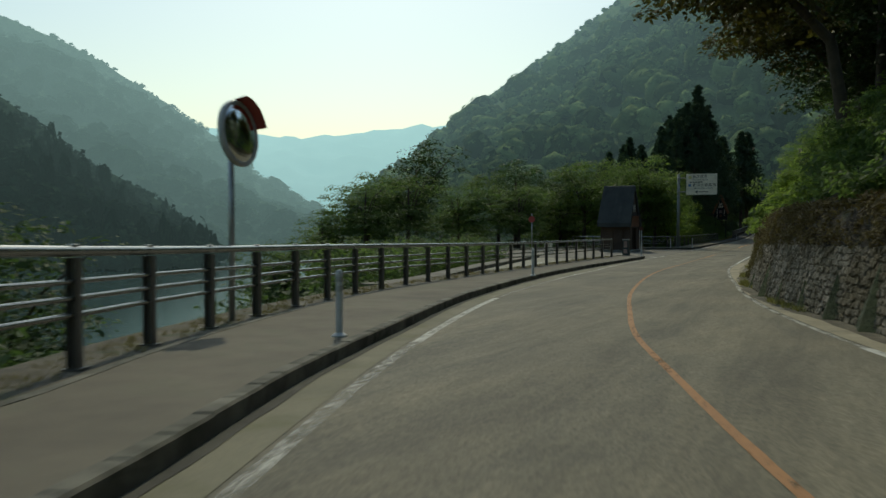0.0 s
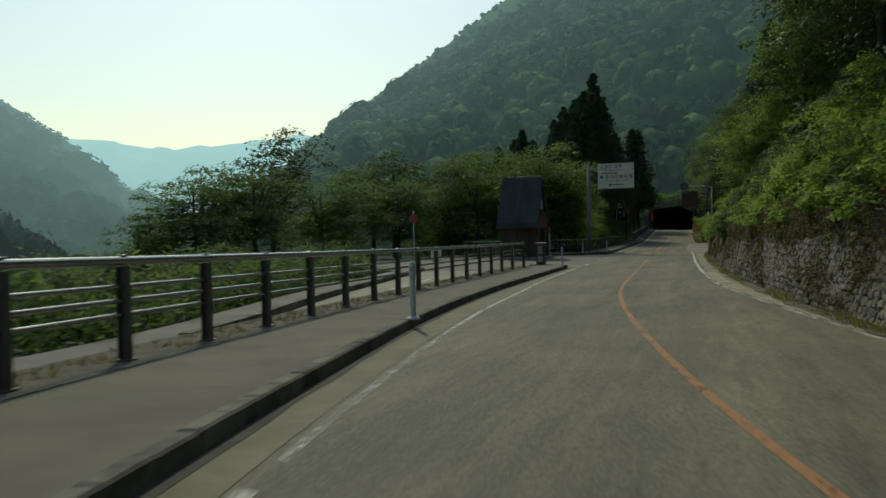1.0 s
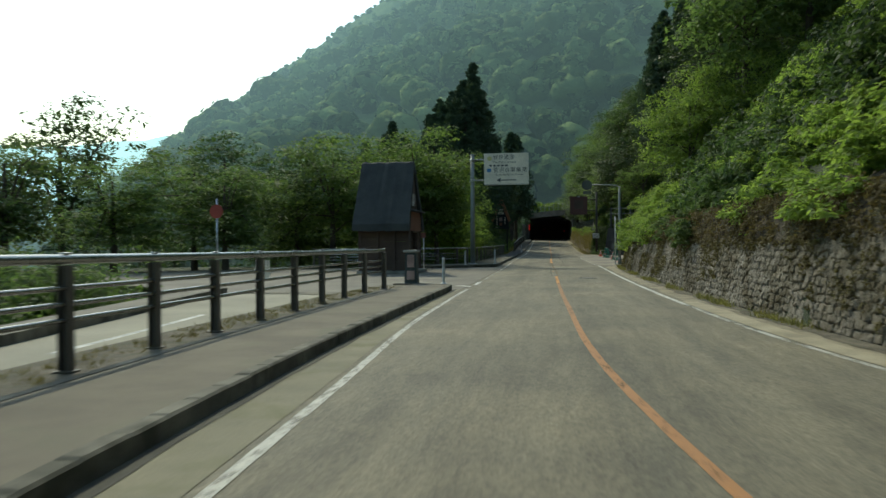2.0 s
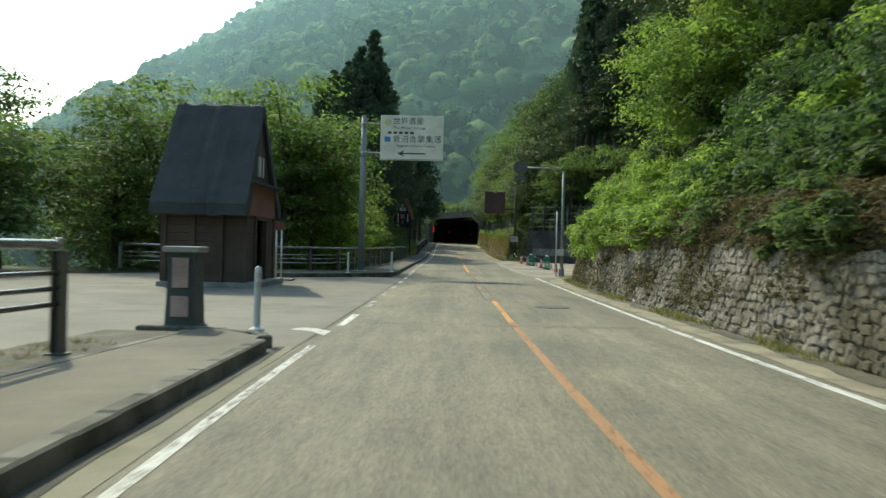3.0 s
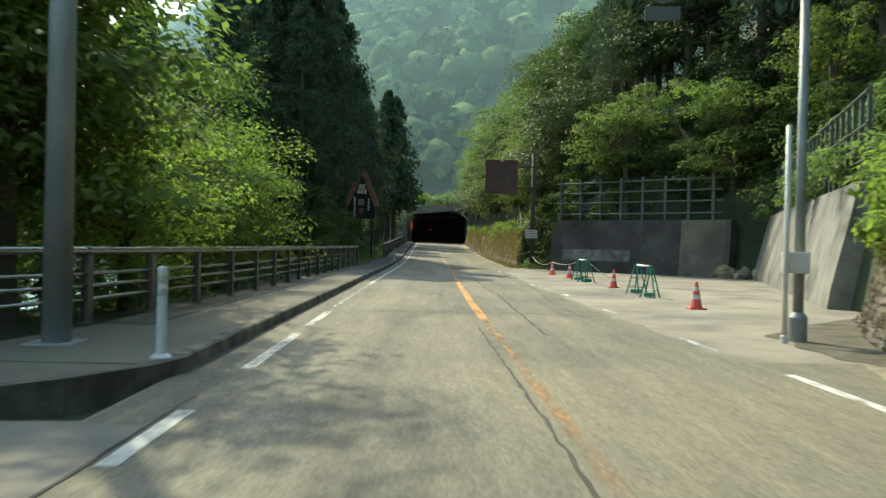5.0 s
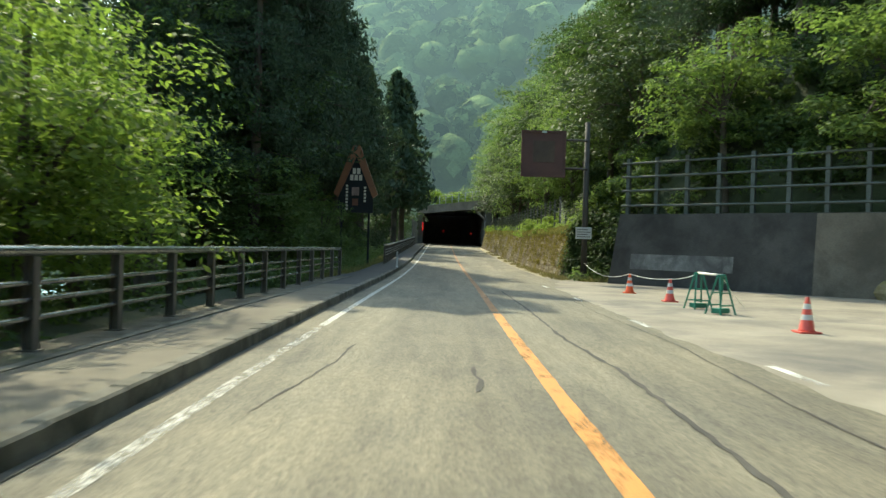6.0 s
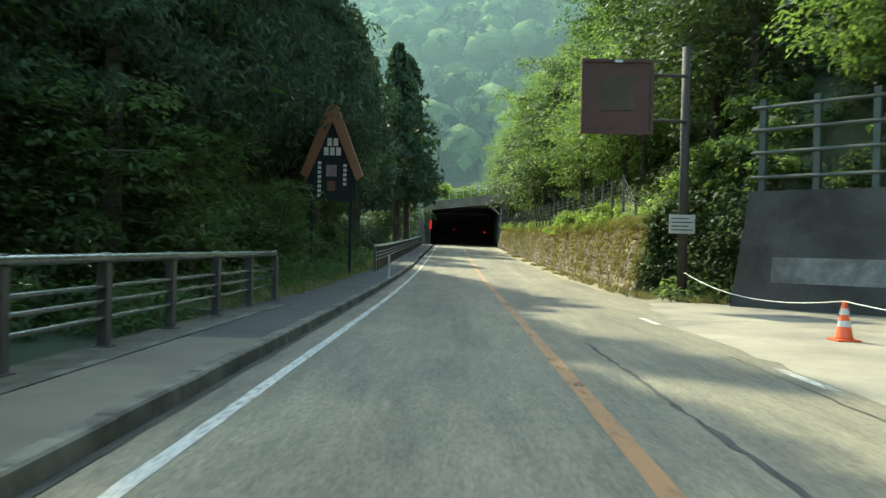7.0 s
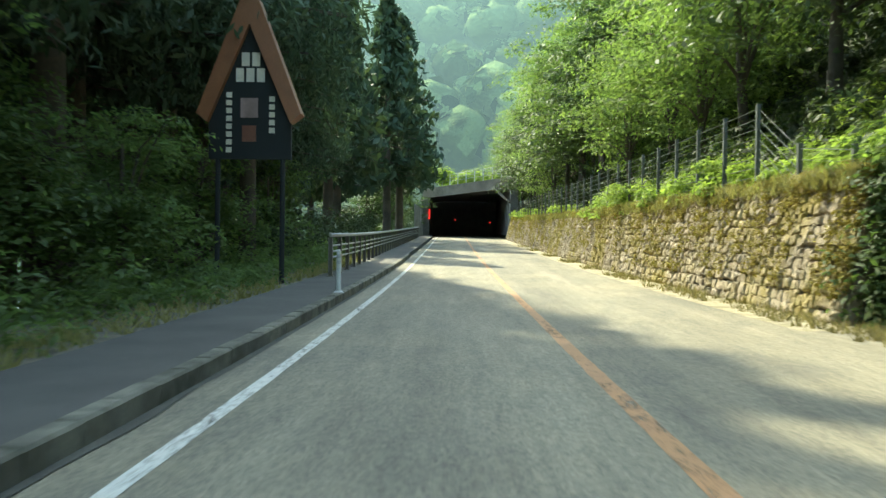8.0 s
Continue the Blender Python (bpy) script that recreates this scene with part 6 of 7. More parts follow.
cone((-0.85, 105.05, ground_z(105)), "orange-red traffic cone without bands", RED_ORANGE)
for x, y in ((-0.7, 101.1), (-0.55, 93.5), (-0.7, 84.8)):
    cone((x, y, ground_z(y)), "red traffic cone with white bands", CONE_RED)
stands = [(-0.72, 98.7), (-0.75, 97.1), (-0.6, 90.3), (-0.68, 88.6)]
for i, (x, y) in enumerate(stands):
    trestle((x, y, ground_z(y)), "green steel trestle holding a rope", 20 + 13 * i)
knots = [(-0.72, 114.0, 0.75), (-0.85, 105.05, 0.60), (-0.7, 101.1, 0.60), (-0.72, 98.7, 0.83), (-0.75, 97.1, 0.83)]
loose = [(-0.75, 97.1, 0.83), (0.9, 100.3, 0.02)]
for k, ((xa, ya, za), (xb, yb, zb), sag) in enumerate([*zip(knots, knots[1:], (0.28, 0.06, 0.05, 0.0)), (*loose, 0.05), ((-0.6, 90.3, 0.83), (-0.68, 88.6, 0.83), 0.0)]):
    pts = [(xa + (xb - xa) * i / 12, ya + (yb - ya) * i / 12, ground_z(ya) + za + (zb - za) * i / 12 - sag * 4 * (i / 12) * (1 - i / 12)) for i in range(13)]
    if sag:
        tagged(part("rope", tube(pts, 0.009, 6), ROPE), "white rope strung between cones and trestles", "rope", "rope along the lay-by")
    else:
        tagged(part("white_pipe", tube([pts[0], pts[-1]], 0.028, 10), ROPE, smooth=True), "white plastic pipe laid across two green trestles", "pipe", "pipes on the trestles")

# ---- brown sign seen from behind ----
bs = thing("brown_sign", (-0.7, 114.3, ground_z(114)), "dark brown sign board seen from behind on a brown pole", "road sign")
part("pole", rodded((0, 0, 0), (0, 0, 6.75), 0.13, 0.11, 16), POLE_DARK, bs, smooth=True)
for z in (5.95, 4.75):
    part("arm", rodded((0, -0.12, z), (-2.75, -0.3, z), 0.05), POLE_DARK, bs)
board = part("board", boxed(-2.85, -0.98, -0.48, -0.42, 4.33, 6.28, bevel=0.01), BROWN_PAINT, bs, "brown painted board")
for x0, x1, z0, z1 in ((-2.85, -0.98, 6.2, 6.28), (-2.85, -0.98, 4.33, 4.41), (-2.85, -2.77, 4.41, 6.2), (-1.06, -0.98, 4.41, 6.2)):
    part("frame_edge", boxed(x0, x1, -0.53, -0.48, z0, z1), BROWN_PAINT, board)
part("inner_panel", boxed(-2.35, -1.45, -0.50, -0.482, 4.95, 5.85), WOOD_DARK, board, "duller brown square")
part("top_plate", boxed(-2.0, -1.8, -0.535, -0.53, 6.18, 6.26), STEEL, board, "small pale plate")
plate = part("side_plate", boxed(-0.42, 0.26, -0.2, -0.16, 1.78, 2.28, bevel=0.01), STEEL, bs, "small pale notice plate")
for i in range(4):
    part("unread_line", boxed(-0.36, 0.2 - 0.11 * (i % 2), -0.2035, -0.2, 1.86 + i * 0.1, 1.89 + i * 0.1), CAST, plate)

# ---- concrete wall with steel fence behind the lay-by ----
A, B = Vector((0.15, 112.75, 0)), Vector((7.7, 105.4, 0))
D = (B - A).normalized()
N = Vector((D.y, -D.x, 0))
G = ground_z(110)
cw = thing("retaining_wall", (0, 0, 0), "dark stained concrete retaining wall with a paler patch", "retaining wall", kind="structure")
bm = bmesh.new()
vs = []
for p, lean in ((A, 0.35), (B, 0.0)):
    for out, z in ((0.32, -0.3), (0.0, 2.8), (-0.55, 2.8), (-0.9, -0.3)):
        vs.append(bm.verts.new(p + N * out + D * (lean * (1 if z > 0 else 0)) + Vector((0, 0, G + z))))
for k in range(4):
    bm.faces.new((vs[k], vs[(k + 1) % 4], vs[4 + (k + 1) % 4], vs[4 + k]))
bm.faces.new(vs[:4])
bm.faces.new(vs[4:][::-1])
bmesh.ops.recalc_face_normals(bm, faces=bm.faces)
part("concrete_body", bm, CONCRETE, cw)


def on_wall(u0, u1, z0, z1, proud, mat, name, label):
    b2 = bmesh.new()
    q = []
    for u, z in ((u0, z0), (u1, z0), (u1, z1), (u0, z1)):
        lean = 0.32 - 0.32 * (z + 0.3) / 3.1
        q.append(A + D * u + N * (lean + proud) + Vector((0, 0, G + z)))
    f = [b2.verts.new(p) for p in q] + [b2.verts.new(p - N * (proud + 0.05)) for p in q]
    b2.faces.new(f[:4])
    for k in range(4):
        b2.faces.new((f[k], f[(k + 1) % 4], f[4 + (k + 1) % 4], f[4 + k]))
    bmesh.ops.recalc_face_normals(b2, faces=b2.faces)
    part(name, b2, mat, cw, label)


on_wall(1.0, 5.2, 0.62, 1.22, 0.012, PALE_CONCRETE, "repair_patch", "pale rectangular repair patch")
on_wall(8.0, 10.3, 0.0, 2.78, 0.010, MID_CONCRETE, "newer_section", "paler newer concrete section")
for x, y, w, h in ((7.35, 105.2, 0.55, 0.5), (8.0, 104.55, 0.45, 0.42), (7.55, 104.0, 0.3, 0.25), (8.35, 103.6, 0.4, 0.4)):
    bm = bmesh.new()
    bmesh.ops.create_icosphere(bm, subdivisions=2, radius=1.0)
    for v in bm.verts:
        v.co = Vector((v.co.x * w, v.co.y * w, v.co.z * h)) * (0.85 + 0.4 * noise.noise(v.co * 1.7 + Vector((x * 3, y, 0))))
        v.co += Vector((x, y, ground_z(y) + h * 0.45))
    tagged(part("boulder", bm, MOSSY_STONE), "rough brown boulder at the foot of the concrete wall", "boulder", "boulders behind the lay-by")
fence = thing("rockfall_fence", tuple(A + Vector((0, 0, G + 2.8))), "grey steel rockfall fence on the concrete wall", "fence")
for i in range(8):
    p = D * (0.55 + i * 1.28) - N * 0.25
    part("post", boxed(-0.075, 0.075, -0.075, 0.075, 0.0, 2.25), FENCE_GREY, fence).matrix_local = pose(p.x, p.y, 0, 0, 0, -44)
for z in (0.35, 0.95, 1.5, 2.05):
    part("rail", tube([D * 0.3 - N * 0.17 + Vector((0, 0, z)), D * 10.0 - N * 0.17 + Vector((0, 0, z))], 0.045), FENCE_GREY, fence)

# ---- leaning concrete wall with a bar fence between the stone wall and the lay-by's back ----
P, Q = BUTTRESS
along_b = (Q - P).normalized()
out_b = Vector((-along_b.y, along_b.x, 0))
bw = thing("leaning_wall", (0, 0, 0), "leaning weathered concrete wall with pale streaks beside the lay-by", "retaining wall", kind="structure")
LIFTS = 9
for i in range(LIFTS):
    bm = bmesh.new()
    ring = []
    for u in (i / LIFTS + 0.0008, (i + 1) / LIFTS - 0.0008):
        p = P.lerp(Q, u)
        ring.append([bm.verts.new(p + out_b * o + Vector((0, 0, ground_z(p.y) + z))) for o, z in ((0.0, -0.3), (-0.12, 0.5), (-0.68, 2.95), (-1.15, 2.95), (-1.15, -0.3))])
    for k in range(5):
        bm.faces.new((ring[0][k], ring[0][(k + 1) % 5], ring[1][(k + 1) % 5], ring[1][k]))
    bm.faces.new(ring[0])
    bm.faces.new(ring[1][::-1])
    bmesh.ops.recalc_face_normals(bm, faces=bm.faces)
    part("concrete_lift", bm, LEAN_CONCRETE, bw)
bf = thing("bar_fence", tuple(P + Vector((0, 0, ground_z(86) + 2.95))), "dark steel bar fence on top of the leaning wall", "fence")
for i in range(24):
    p = along_b * (0.25 + i * 0.82) - out_b * 0.88
    part("bar", boxed(-0.045, 0.045, -0.045, 0.045, -0.02, 2.15), FENCE_GREY, bf).matrix_local = pose(p.x, p.y, 0, 0, 0, -17)
for z in (0.5, 1.3, 2.05):
    part("rail", tube([along_b * 0.1 - out_b * 0.81 + Vector((0, 0, z)), along_b * 19.4 - out_b * 0.81 + Vector((0, 0, z))], 0.03), FENCE_GREY, bf)

# ---- gassho-shaped signboard under the cedars ----
gs = thing("gable_signboard", (-11.62, 123.95, ground_z(124)), "dark gable-shaped signboard with an orange-brown roof edge", "signboard")
for x in (-0.75, 0.75):
    part("leg", rodded((x, 0, 0), (x, 0, 3.4), 0.06), PANEL_DARK, gs)
bm = bmesh.new()
vs = [bm.verts.new((x, y, z)) for y in (-0.06, 0.06) for x, z in ((-0.95, 2.95), (0.95, 2.95), (0.95, 4.1), (0.0, 6.3), (-0.95, 4.1))]
bm.faces.new(vs[:5])
bm.faces.new(vs[5:][::-1])
for k in range(5):
    bm.faces.new((vs[k], vs[(k + 1) % 5], vs[5 + (k + 1) % 5], vs[5 + k]))
bmesh.ops.recalc_face_normals(bm, faces=bm.faces)
gp = part("panel", bm, PANEL_DARK, gs, "near-black painted panel")
for s in (-1, 1):
    bm = bmesh.new()
    vs = [bm.verts.new((s * x, y, z)) for y in (-0.22, 0.22) for x, z in ((0.0, 6.66), (0.1, 6.66), (0.2, 6.6), (1.2, 3.98), (0.95, 3.78), (0.0, 6.02))]
    bm.faces.new(vs[:6])
    bm.faces.new(vs[6:][::-1])
    for k in range(6):
        bm.faces.new((vs[k], vs[(k + 1) % 6], vs[6 + (k + 1) % 6], vs[6 + k]))
    bmesh.ops.recalc_face_normals(bm, faces=bm.faces)
    part("roof_edge", bm, ORANGE_WOOD, gs, "orange-brown roof board")
for x0, z0 in ((-0.20, 5.08), (0.04, 5.08), (-0.33, 4.72), (-0.09, 4.72), (0.15, 4.72)):
    part("window_square", boxed(x0, x0 + 0.18, -0.075, -0.06, z0, z0 + 0.31), WHITE_SIGN, gp, "pale yellowish white square")
for x0, z0, n in ((0.44, 3.55, 5), (-0.55, 3.1, 8)):
    for i in range(n):
        part("unread_character", boxed(x0, x0 + 0.13, -0.068, -0.06, z0 + i * 0.18, z0 + 0.12 + i * 0.18), WHITE_SIGN, gp, "white character")
part("picture", boxed(-0.22, 0.18, -0.07, -0.06, 3.9, 4.35), PLATE_PINK, gp, "small faded picture")
part("picture", boxed(-0.18, 0.14, -0.07, -0.06, 3.35, 3.72), WOOD_RED, gp, "small reddish picture")

# ---- snow shed over the road ----
shed = thing("snow_shed", (0, 0, 0), "dark concrete snow shed over the road with a fence on top", "tunnel", kind="structure")
L0, R0 = Vector((-10.6, 203, 0)), Vector((-1.35, 189, 0))
LEN = 18.0


def shed_slab(z_of, thick, x_pad, y_back, front=0.0):
    bm = bmesh.new()
    vs = []
    for p, pad in ((L0, -x_pad), (R0, x_pad)):
        for y in (p.y - front, p.y + y_back):
            for dz in (0, thick):
                vs.append(bm.verts.new((p.x + pad, y, z_of(p) + dz)))
    bmesh.ops.convex_hull(bm, input=bm.verts)
    return bm


def beam_z(p):
    return 6.25 if p is L0 else 6.75


part("beam", shed_slab(beam_z, 1.15, 0.5, 0.8, 0.25), MID_CONCRETE, shed, "pale concrete portal beam")
part("roof_slab", shed_slab(lambda p: beam_z(p) + 0.25, 0.6, 0.5, LEN), SHED_CONCRETE, shed)
# left side is closed up to keep daylight out of the bore
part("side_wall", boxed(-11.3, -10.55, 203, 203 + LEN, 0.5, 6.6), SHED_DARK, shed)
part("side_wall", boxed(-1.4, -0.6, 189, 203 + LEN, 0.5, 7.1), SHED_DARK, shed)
# added across the road, so that daylight and hill glow stay out
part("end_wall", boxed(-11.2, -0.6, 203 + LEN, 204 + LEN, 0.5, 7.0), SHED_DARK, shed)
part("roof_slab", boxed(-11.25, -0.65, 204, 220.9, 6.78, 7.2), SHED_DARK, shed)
part("pillar", boxed(-10.95, -10.3, 202.2, 203, 1.2, 6.3), SHED_DARK, shed)
part("brace", rodded((-1.5, 189.3, 5.2), (-3.0, 191.2, 6.75), 0.13), MID_CONCRETE, shed)
part("red_lamp", boxed(-10.40, -10.20, 202.0, 202.15, 3.7, 4.9, bevel=0.03), RED_LAMP, shed, "tall red warning light")
for x, y, z in ((-7.2, 216, 4.0), (-2.6, 212, 3.6)):
    part("red_lamp", rodded((x, y, z), (x, y - 0.1, z), 0.1, sides=16), RED_LAMP, shed, "small red light")
sf = thing("shed_fence", (-10.6, 203, 7.4), "thin steel fence along the top of the snow shed", "fence")
for i in range(11):
    u = i / 10
    p = L0.lerp(R0, u)
    part("post", boxed(-0.05, 0.05, -0.05, 0.05, 0, 1.3), STEEL, sf).matrix_local = pose(p.x + 10.6, p.y - 203, 0.5 * u)
for z in (0.5, 0.9, 1.25):
    part("rail", tube([Vector((0, 0, z)), Vector((R0.x + 10.6, R0.y - 203, z + 0.5))], 0.025), GREY_POLE, sf)
r = random.Random(91)
places = [(r.uniform(-10.5, -3.0), r.uniform(199, 206), 8.6 + r.uniform(-0.3, 0.8)) for _ in range(60)]
rng = np.random.default_rng(92)
v, f = clumps_of_leaves(np.array(places), rng.uniform(0.6, 1.1, 60), 90, 0.35, 0.18, rng)
tagged(new("shed_top_bushes", mesh_arrays("shed_top_bushes", v, f, LEAF_BRIGHT)), "bright sunlit bushes on top of the snow shed", "bush", kind="stuff")
pale_fence = thing("bar_fence", (-11.2, 186, ground_z(186)), "pale vertical-barred fence before the snow shed", "fence")
for i in range(16):
    part("bar", boxed(-0.04, 0.04, -0.04, 0.04, 0.2, 3.6), SHED_CONCRETE, pale_fence).matrix_local = pose(0.01 * i, i * 1.05, 0)

# ---- manhole ----
mh = thing("manhole_cover", (-4.1, 58.85, ground_z(58.85) + 0.004), "round dark cast-iron manhole cover in the lane", "manhole cover")
part("ring", lathe([(0.40, 0.0), (0.40, 0.006), (0.35, 0.006), (0.35, 0.0)], 36), CAST, mh)
part("lid", lathe([(0.345, 0.0), (0.345, 0.004), (0.2, 0.005), (0.0, 0.005)], 36), CAST, mh)

# ---- mesh fence along the top of the far stone wall ----
ff = thing("wall_fence", (stone_far(118) + 0.5, 118, ground_z(118) + 2.3), "grey steel post fence on top of the stone wall", "fence")
pts = along(off(stone_far, 0.62), 118.2, 185, 2.0)
inv = ff.matrix_world.inverted()
PF = mesh_of(boxed(-0.042, 0.042, -0.042, 0.042, -0.3, 1.8), FENCE_GREY, "post")


def step_down(y):
    return float(np.interp(y, [118, 119.5, 120.8, 122.2], [1.3, 1.2, 0.9, 0.0]))


for x, y, turn in pts:
    part("post", PF, FENCE_GREY, ff).matrix_local = inv @ pose(x, y, ground_z(y) + 2.25 - 0.004 * (y - 118) - step_down(y))
for z in (0.1, 0.3, 0.5, 0.7, 0.9, 1.1, 1.3, 1.5, 1.7):
    part("wire", tube([inv @ Vector((x, y, ground_z(y) + 2.25 - 0.004 * (y - 118) - step_down(y) + z)) for x, y, _ in pts], 0.008, 5), FENCE_GREY, ff)

# ---- stone walls ----
def stone_meshes(mat, seed, count=14):
    rng = random.Random(seed)
    out = []
    for _ in range(count):
        bm = bmesh.new()
        w, h = 0.5, 0.5
        back = [bm.verts.new((x * w + rng.uniform(-0.03, 0.03), 0.0, z * h + rng.uniform(-0.03, 0.03))) for x, z in ((-1, -1), (0, -1), (1, -1), (1, 0), (1, 1), (0, 1), (-1, 1), (-1, 0))]
        front = [bm.verts.new((v.co.x * 0.8 + rng.uniform(-0.13, 0.13), -rng.uniform(0.55, 1.0), v.co.z * 0.8 + rng.uniform(-0.13, 0.13))) for v in back]
        mid = bm.verts.new((rng.uniform(-0.2, 0.2), -rng.uniform(0.75, 1.15), rng.uniform(-0.2, 0.2)))
        for k in range(8):
            bm.faces.new((back[k], back[(k + 1) % 8], front[(k + 1) % 8], front[k]))
            bm.faces.new((front[k], front[(k + 1) % 8], mid))
        bmesh.ops.recalc_face_normals(bm, faces=bm.faces)
        out.append(mesh_of(bm, mat, "stone"))
    return out


def stone_wall(name, line, y0, y1, height, lean, size, mat, label, near, seed, tilt=10, proud=(0.03, 0.11), wide=(0.65, 1.35), loose=0.16):
    """Coursed rubble wall: joints behind, each stone proud; stones within the stretch near are parts, the others joined."""
    wall = thing(name, (0, 0, 0), label, "stone wall", kind="structure")
    bm = bmesh.new()
    rows = []
    for y in steps(y0, y1, 0.7):
        x, g, h = line(y), ground_z(y), height(y)
        rows.append([bm.verts.new(p) for p in ((x + 0.02, y, g - 0.2), (x + lean, y, g + h), (x + lean + 0.8, y, g + h + 0.02), (x + lean + 0.8, y, g - 0.2))])
    for a, b in zip(rows, rows[1:]):
        for k in range(4):
            bm.faces.new((a[k], a[(k + 1) % 4], b[(k + 1) % 4], b[k]))
    bm.faces.new(rows[0])
    bm.faces.new(rows[-1][::-1])
    bmesh.ops.recalc_face_normals(bm, faces=bm.faces)
    part("joint_bed", bm, MORTAR, wall, "dark recessed joints")
    rng = random.Random(seed)
    kinds = stone_meshes(mat, seed)
    arrays = []
    for me in kinds:
        v = np.empty(len(me.vertices) * 3, np.float32)
        me.vertices.foreach_get("co", v)
        arrays.append((v.reshape(-1, 3), [list(p.vertices) for p in me.polygons]))
    vs, tris, quads, n, singles = [], [], [], 0, 0
    z = 0.0
    course = 0
    top = max(height(y) for y in steps(y0, y1, 1))
    while z < top - size * 0.4:
        h = size * rng.uniform(0.8, 1.15)
        y = y0 + rng.uniform(0, 0.2)
        while y < y1 - 0.15:
            w = size * rng.uniform(*wide)
            s = (line(y + 0.3) - line(y - 0.3)) / 0.6
            yc = y + w / 2 / math.hypot(1, s)
            if z + h * 0.6 < height(yc):
                u = (z + h / 2) / top
                x = line(yc) + 0.02 + lean * u
                m = pose(x, yc, ground_z(yc) + z + h / 2 + rng.uniform(-loose, loose) * size, math.degrees(math.atan(lean / top)) * -1, 0, -90 - math.degrees(math.atan(s))) @ pose(0, 0, 0, rng.uniform(-7, 7), rng.uniform(-tilt, tilt), rng.uniform(-7, 7)) @ Matrix.Diagonal((w * rng.uniform(0.88, 1.08), rng.uniform(*proud), h * rng.uniform(0.85 - 0.5 * (loose - 0.16), 1.15 + 0.5 * (loose - 0.16)), 1))
                i = rng.randrange(len(kinds))
                if near[0] < yc < near[1] and singles < 300:
                    ob = part("stone", kinds[i], mat, wall)
                    ob.matrix_local = m
                    singles += 1
                else:
                    a, faces = arrays[i]
                    mm = np.array(m)
                    vs.append(a @ mm[:3, :3].T + mm[:3, 3])
                    quads += [[q + n for q in fc] for fc in faces if len(fc) == 4]
                    tris += [[q + n for q in fc] for fc in faces if len(fc) == 3]
                    n += len(a)
            y += w / math.hypot(1, s)
        z += h
        course += 1
    me = bpy.data.meshes.new("stones")
    me.from_pydata(np.concatenate(vs).tolist(), [], quads + tris)
    me.materials.append(mat)
    tagged(part("stones", me, mat, wall), kind="stuff")
    return wall


stone_wall("stone_wall", wall_right, 6, 81.6, lambda y: 1.4 + 0.08 * math.sin(y * 0.7) - max(0, (y - 80.6)) * 0.7, 0.36, 0.135, STONE, "rough grey rubble retaining wall with brown mossy patches", (50, 54.5), 81, 19, (0.012, 0.05), (0.55, 1.5), 0.22)
stone_wall("stone_wall_mossy", stone_far, 117.3, 189, lambda y: 2.2 - 0.004 * (y - 117) + 0.06 * math.sin(y), 0.5, 0.2, MOSSY_STONE, "tall mossy stone retaining wall in sunlight", (117, 126), 82, 14)
# soil and moss on the top of the far wall, with moss tufts creeping down its face
bm = bmesh.new()
rows = []
for y in steps(117.4, 188, 0.25):
    g = ground_z(y) + 2.2 - 0.004 * (y - 117)
    rows.append([bm.verts.new((stone_far(y) + d + 0.06 * noise.noise(Vector((y * 2.7, d, 1))), y, g + h + 0.14 * noise.noise(Vector((y * 1.1, d, 4))) + 0.07 * noise.noise(Vector((y * 3.7, d, 8))))) for d, h in ((0.47, -0.1), (0.5, 0.1), (0.66, 0.24), (1.0, 0.3), (1.6, 0.3), (2.4, 0.25))])
for p, q in zip(rows, rows[1:]):
    for k in range(5):
        bm.faces.new((p[k], q[k], q[k + 1], p[k + 1]))
tagged(part("moss_bank", bm, MOSS, smooth=True), "golden moss and soil slumped over the wall top", "moss", kind="structure")
r = random.Random(83)
rng = np.random.default_rng(83)
spots = []
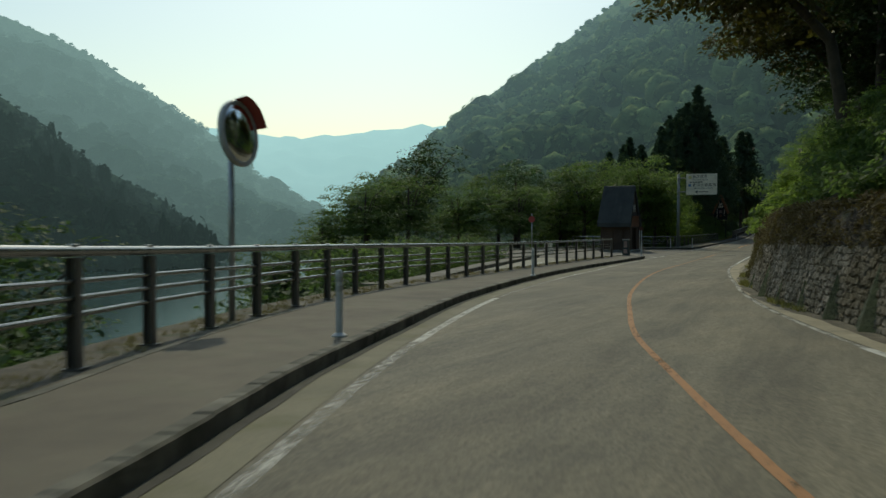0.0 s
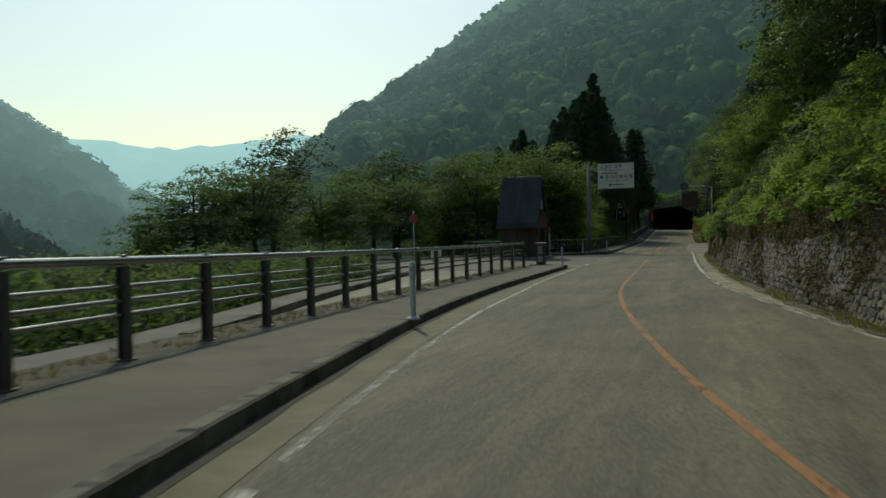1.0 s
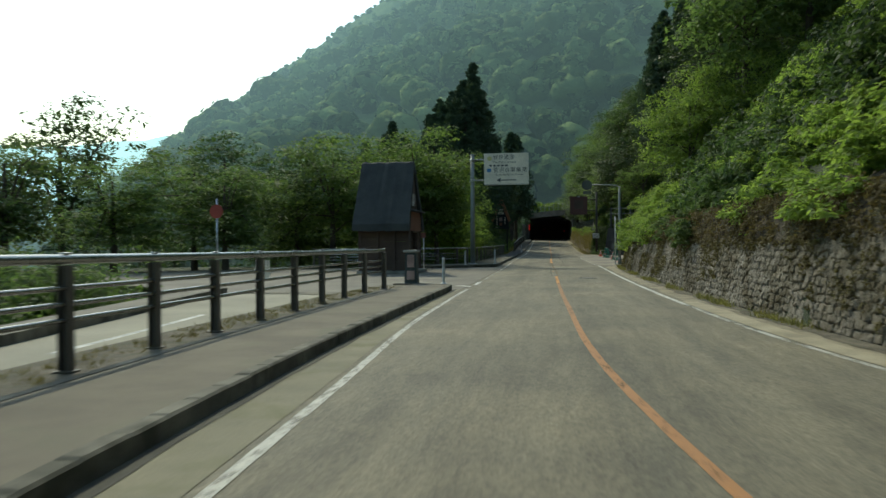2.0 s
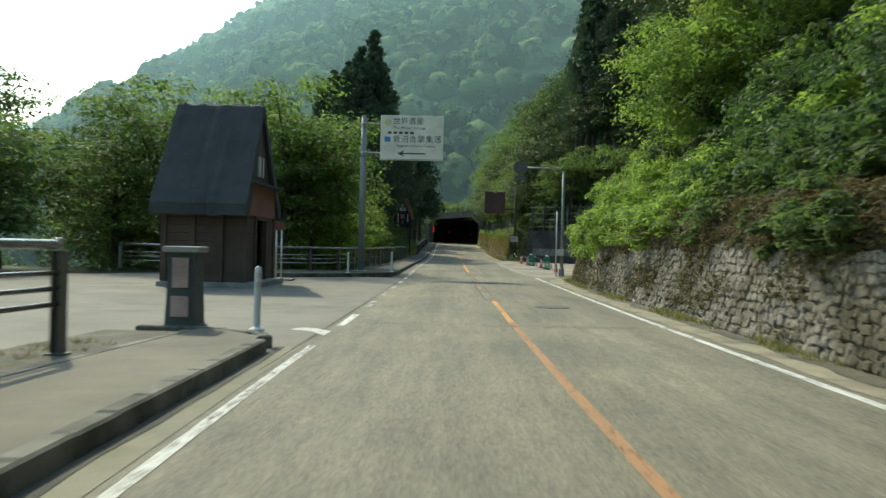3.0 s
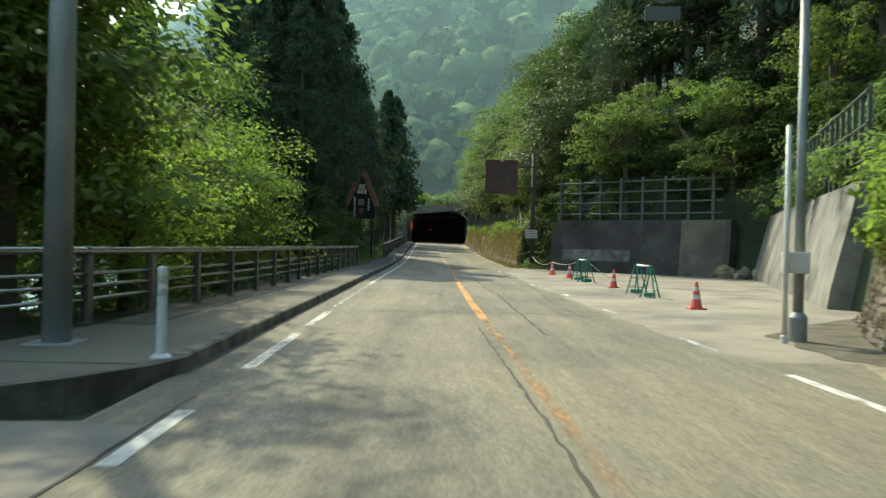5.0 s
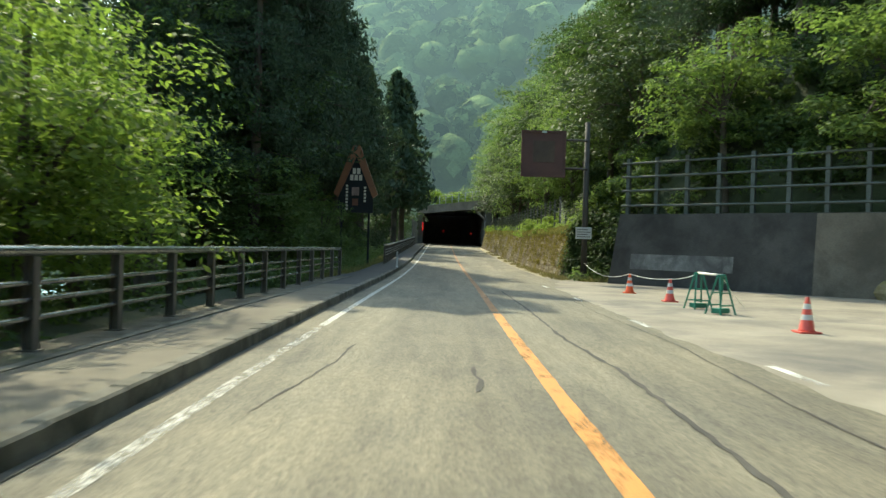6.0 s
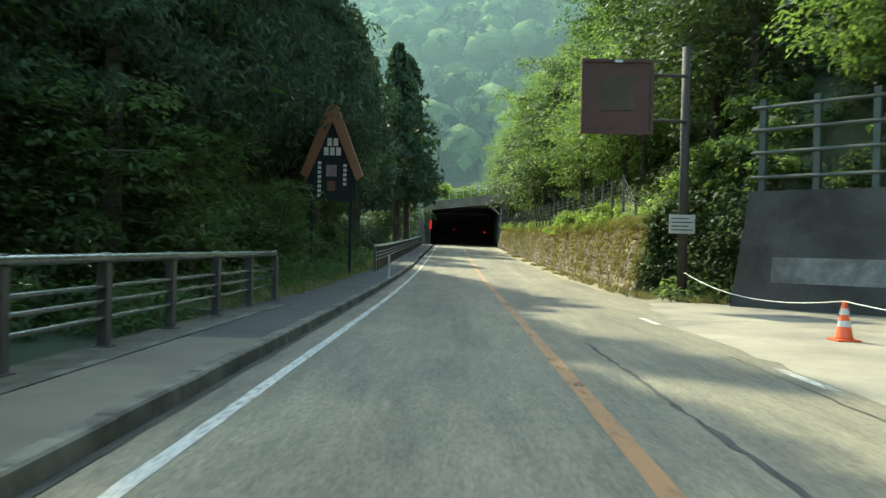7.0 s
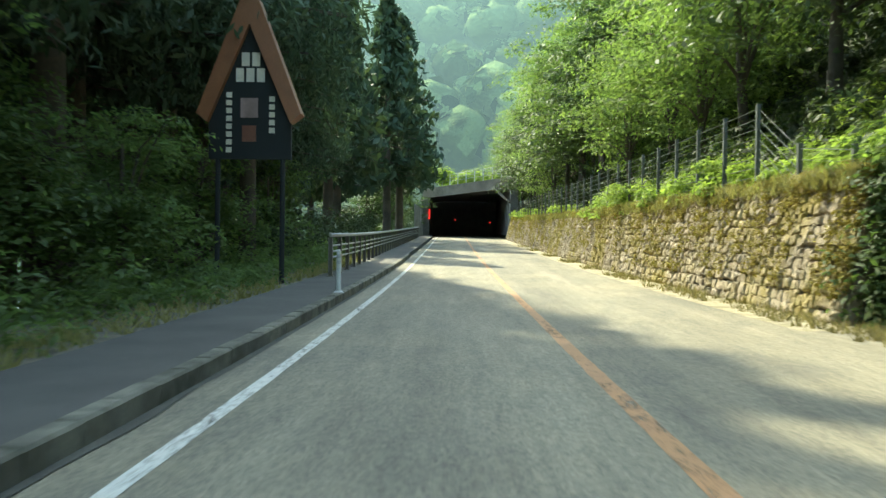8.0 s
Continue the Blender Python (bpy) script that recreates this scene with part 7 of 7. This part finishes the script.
while len(spots) < 1700:
    y = 117.3 + 70 * r.random() ** 1.5
    h = 2.35 - 1.9 * r.random() ** 1.6
    if 0.35 + 0.35 * (h - 1.2) + noise.noise(Vector((y * 0.5, h * 0.7, 2))) + 0.5 * noise.noise(Vector((y * 1.9, h * 2.1, 5))) > 0.2:
        spots.append((stone_far(y) + 0.5 * h / 2.2 - 0.07, y, ground_z(y) + h))
v, f = clumps_of_leaves(np.array(spots), rng.uniform(0.07, 0.19, len(spots)), 34, 0.055, 0.03, rng, 0.9, droop=0.8)
tagged(new("wall_moss", mesh_arrays("wall_moss", v, f, MOSS_TUFT)), "golden brown moss creeping over the stones", "moss", kind="stuff")
spots = []
while len(spots) < 1100:
    y = r.uniform(24, 81)
    h = 1.42 - 1.3 * r.random() ** 1.5
    if 0.25 * (h - 0.7) + noise.noise(Vector((y * 0.45, h * 0.9, 7))) + 0.5 * noise.noise(Vector((y * 1.7, h * 2.1, 9))) > 0.16:
        spots.append((wall_right(y) + 0.36 * h / 1.4 - 0.03, y, ground_z(y) + h))
v, f = clumps_of_leaves(np.array(spots), rng.uniform(0.05, 0.15, len(spots)), 20, 0.07, 0.03, rng, 0.9, droop=0.8)
tagged(new("brown_wall_moss", mesh_arrays("brown_wall_moss", v, f, BROWN_MOSS)), "brown and olive moss patches on the rubble wall", "moss", kind="stuff")
# bare soil above the first wall
bm = bmesh.new()
rows = []
for y in steps(6, 81.0, 0.22):
    x, g = wall_right(y) + 0.36, ground_z(y) + 1.38 - 1.1 * max(0.0, (y - 74.0) / 7.0) ** 2
    rows.append([bm.verts.new((x + d + 0.12 * noise.noise(Vector((y, d * 3, 0))) + 0.09 * noise.noise(Vector((y * 3.3, h * 5, 2))), y, g + h + 0.14 * noise.noise(Vector((y * 1.3, d * 3, 5))))) for d, h in ((0.0, -0.05), (0.06, 0.3), (0.16, 0.62), (0.42, 0.84), (1.0, 1.15), (2.2, 1.8))])
for p, q in zip(rows, rows[1:]):
    for k in range(5):
        bm.faces.new((p[k], q[k], q[k + 1], p[k + 1]))
tagged(part("soil_bank", bm, SOIL, smooth=True), "steep brown soil bank with roots above the wall", "bank", kind="structure")
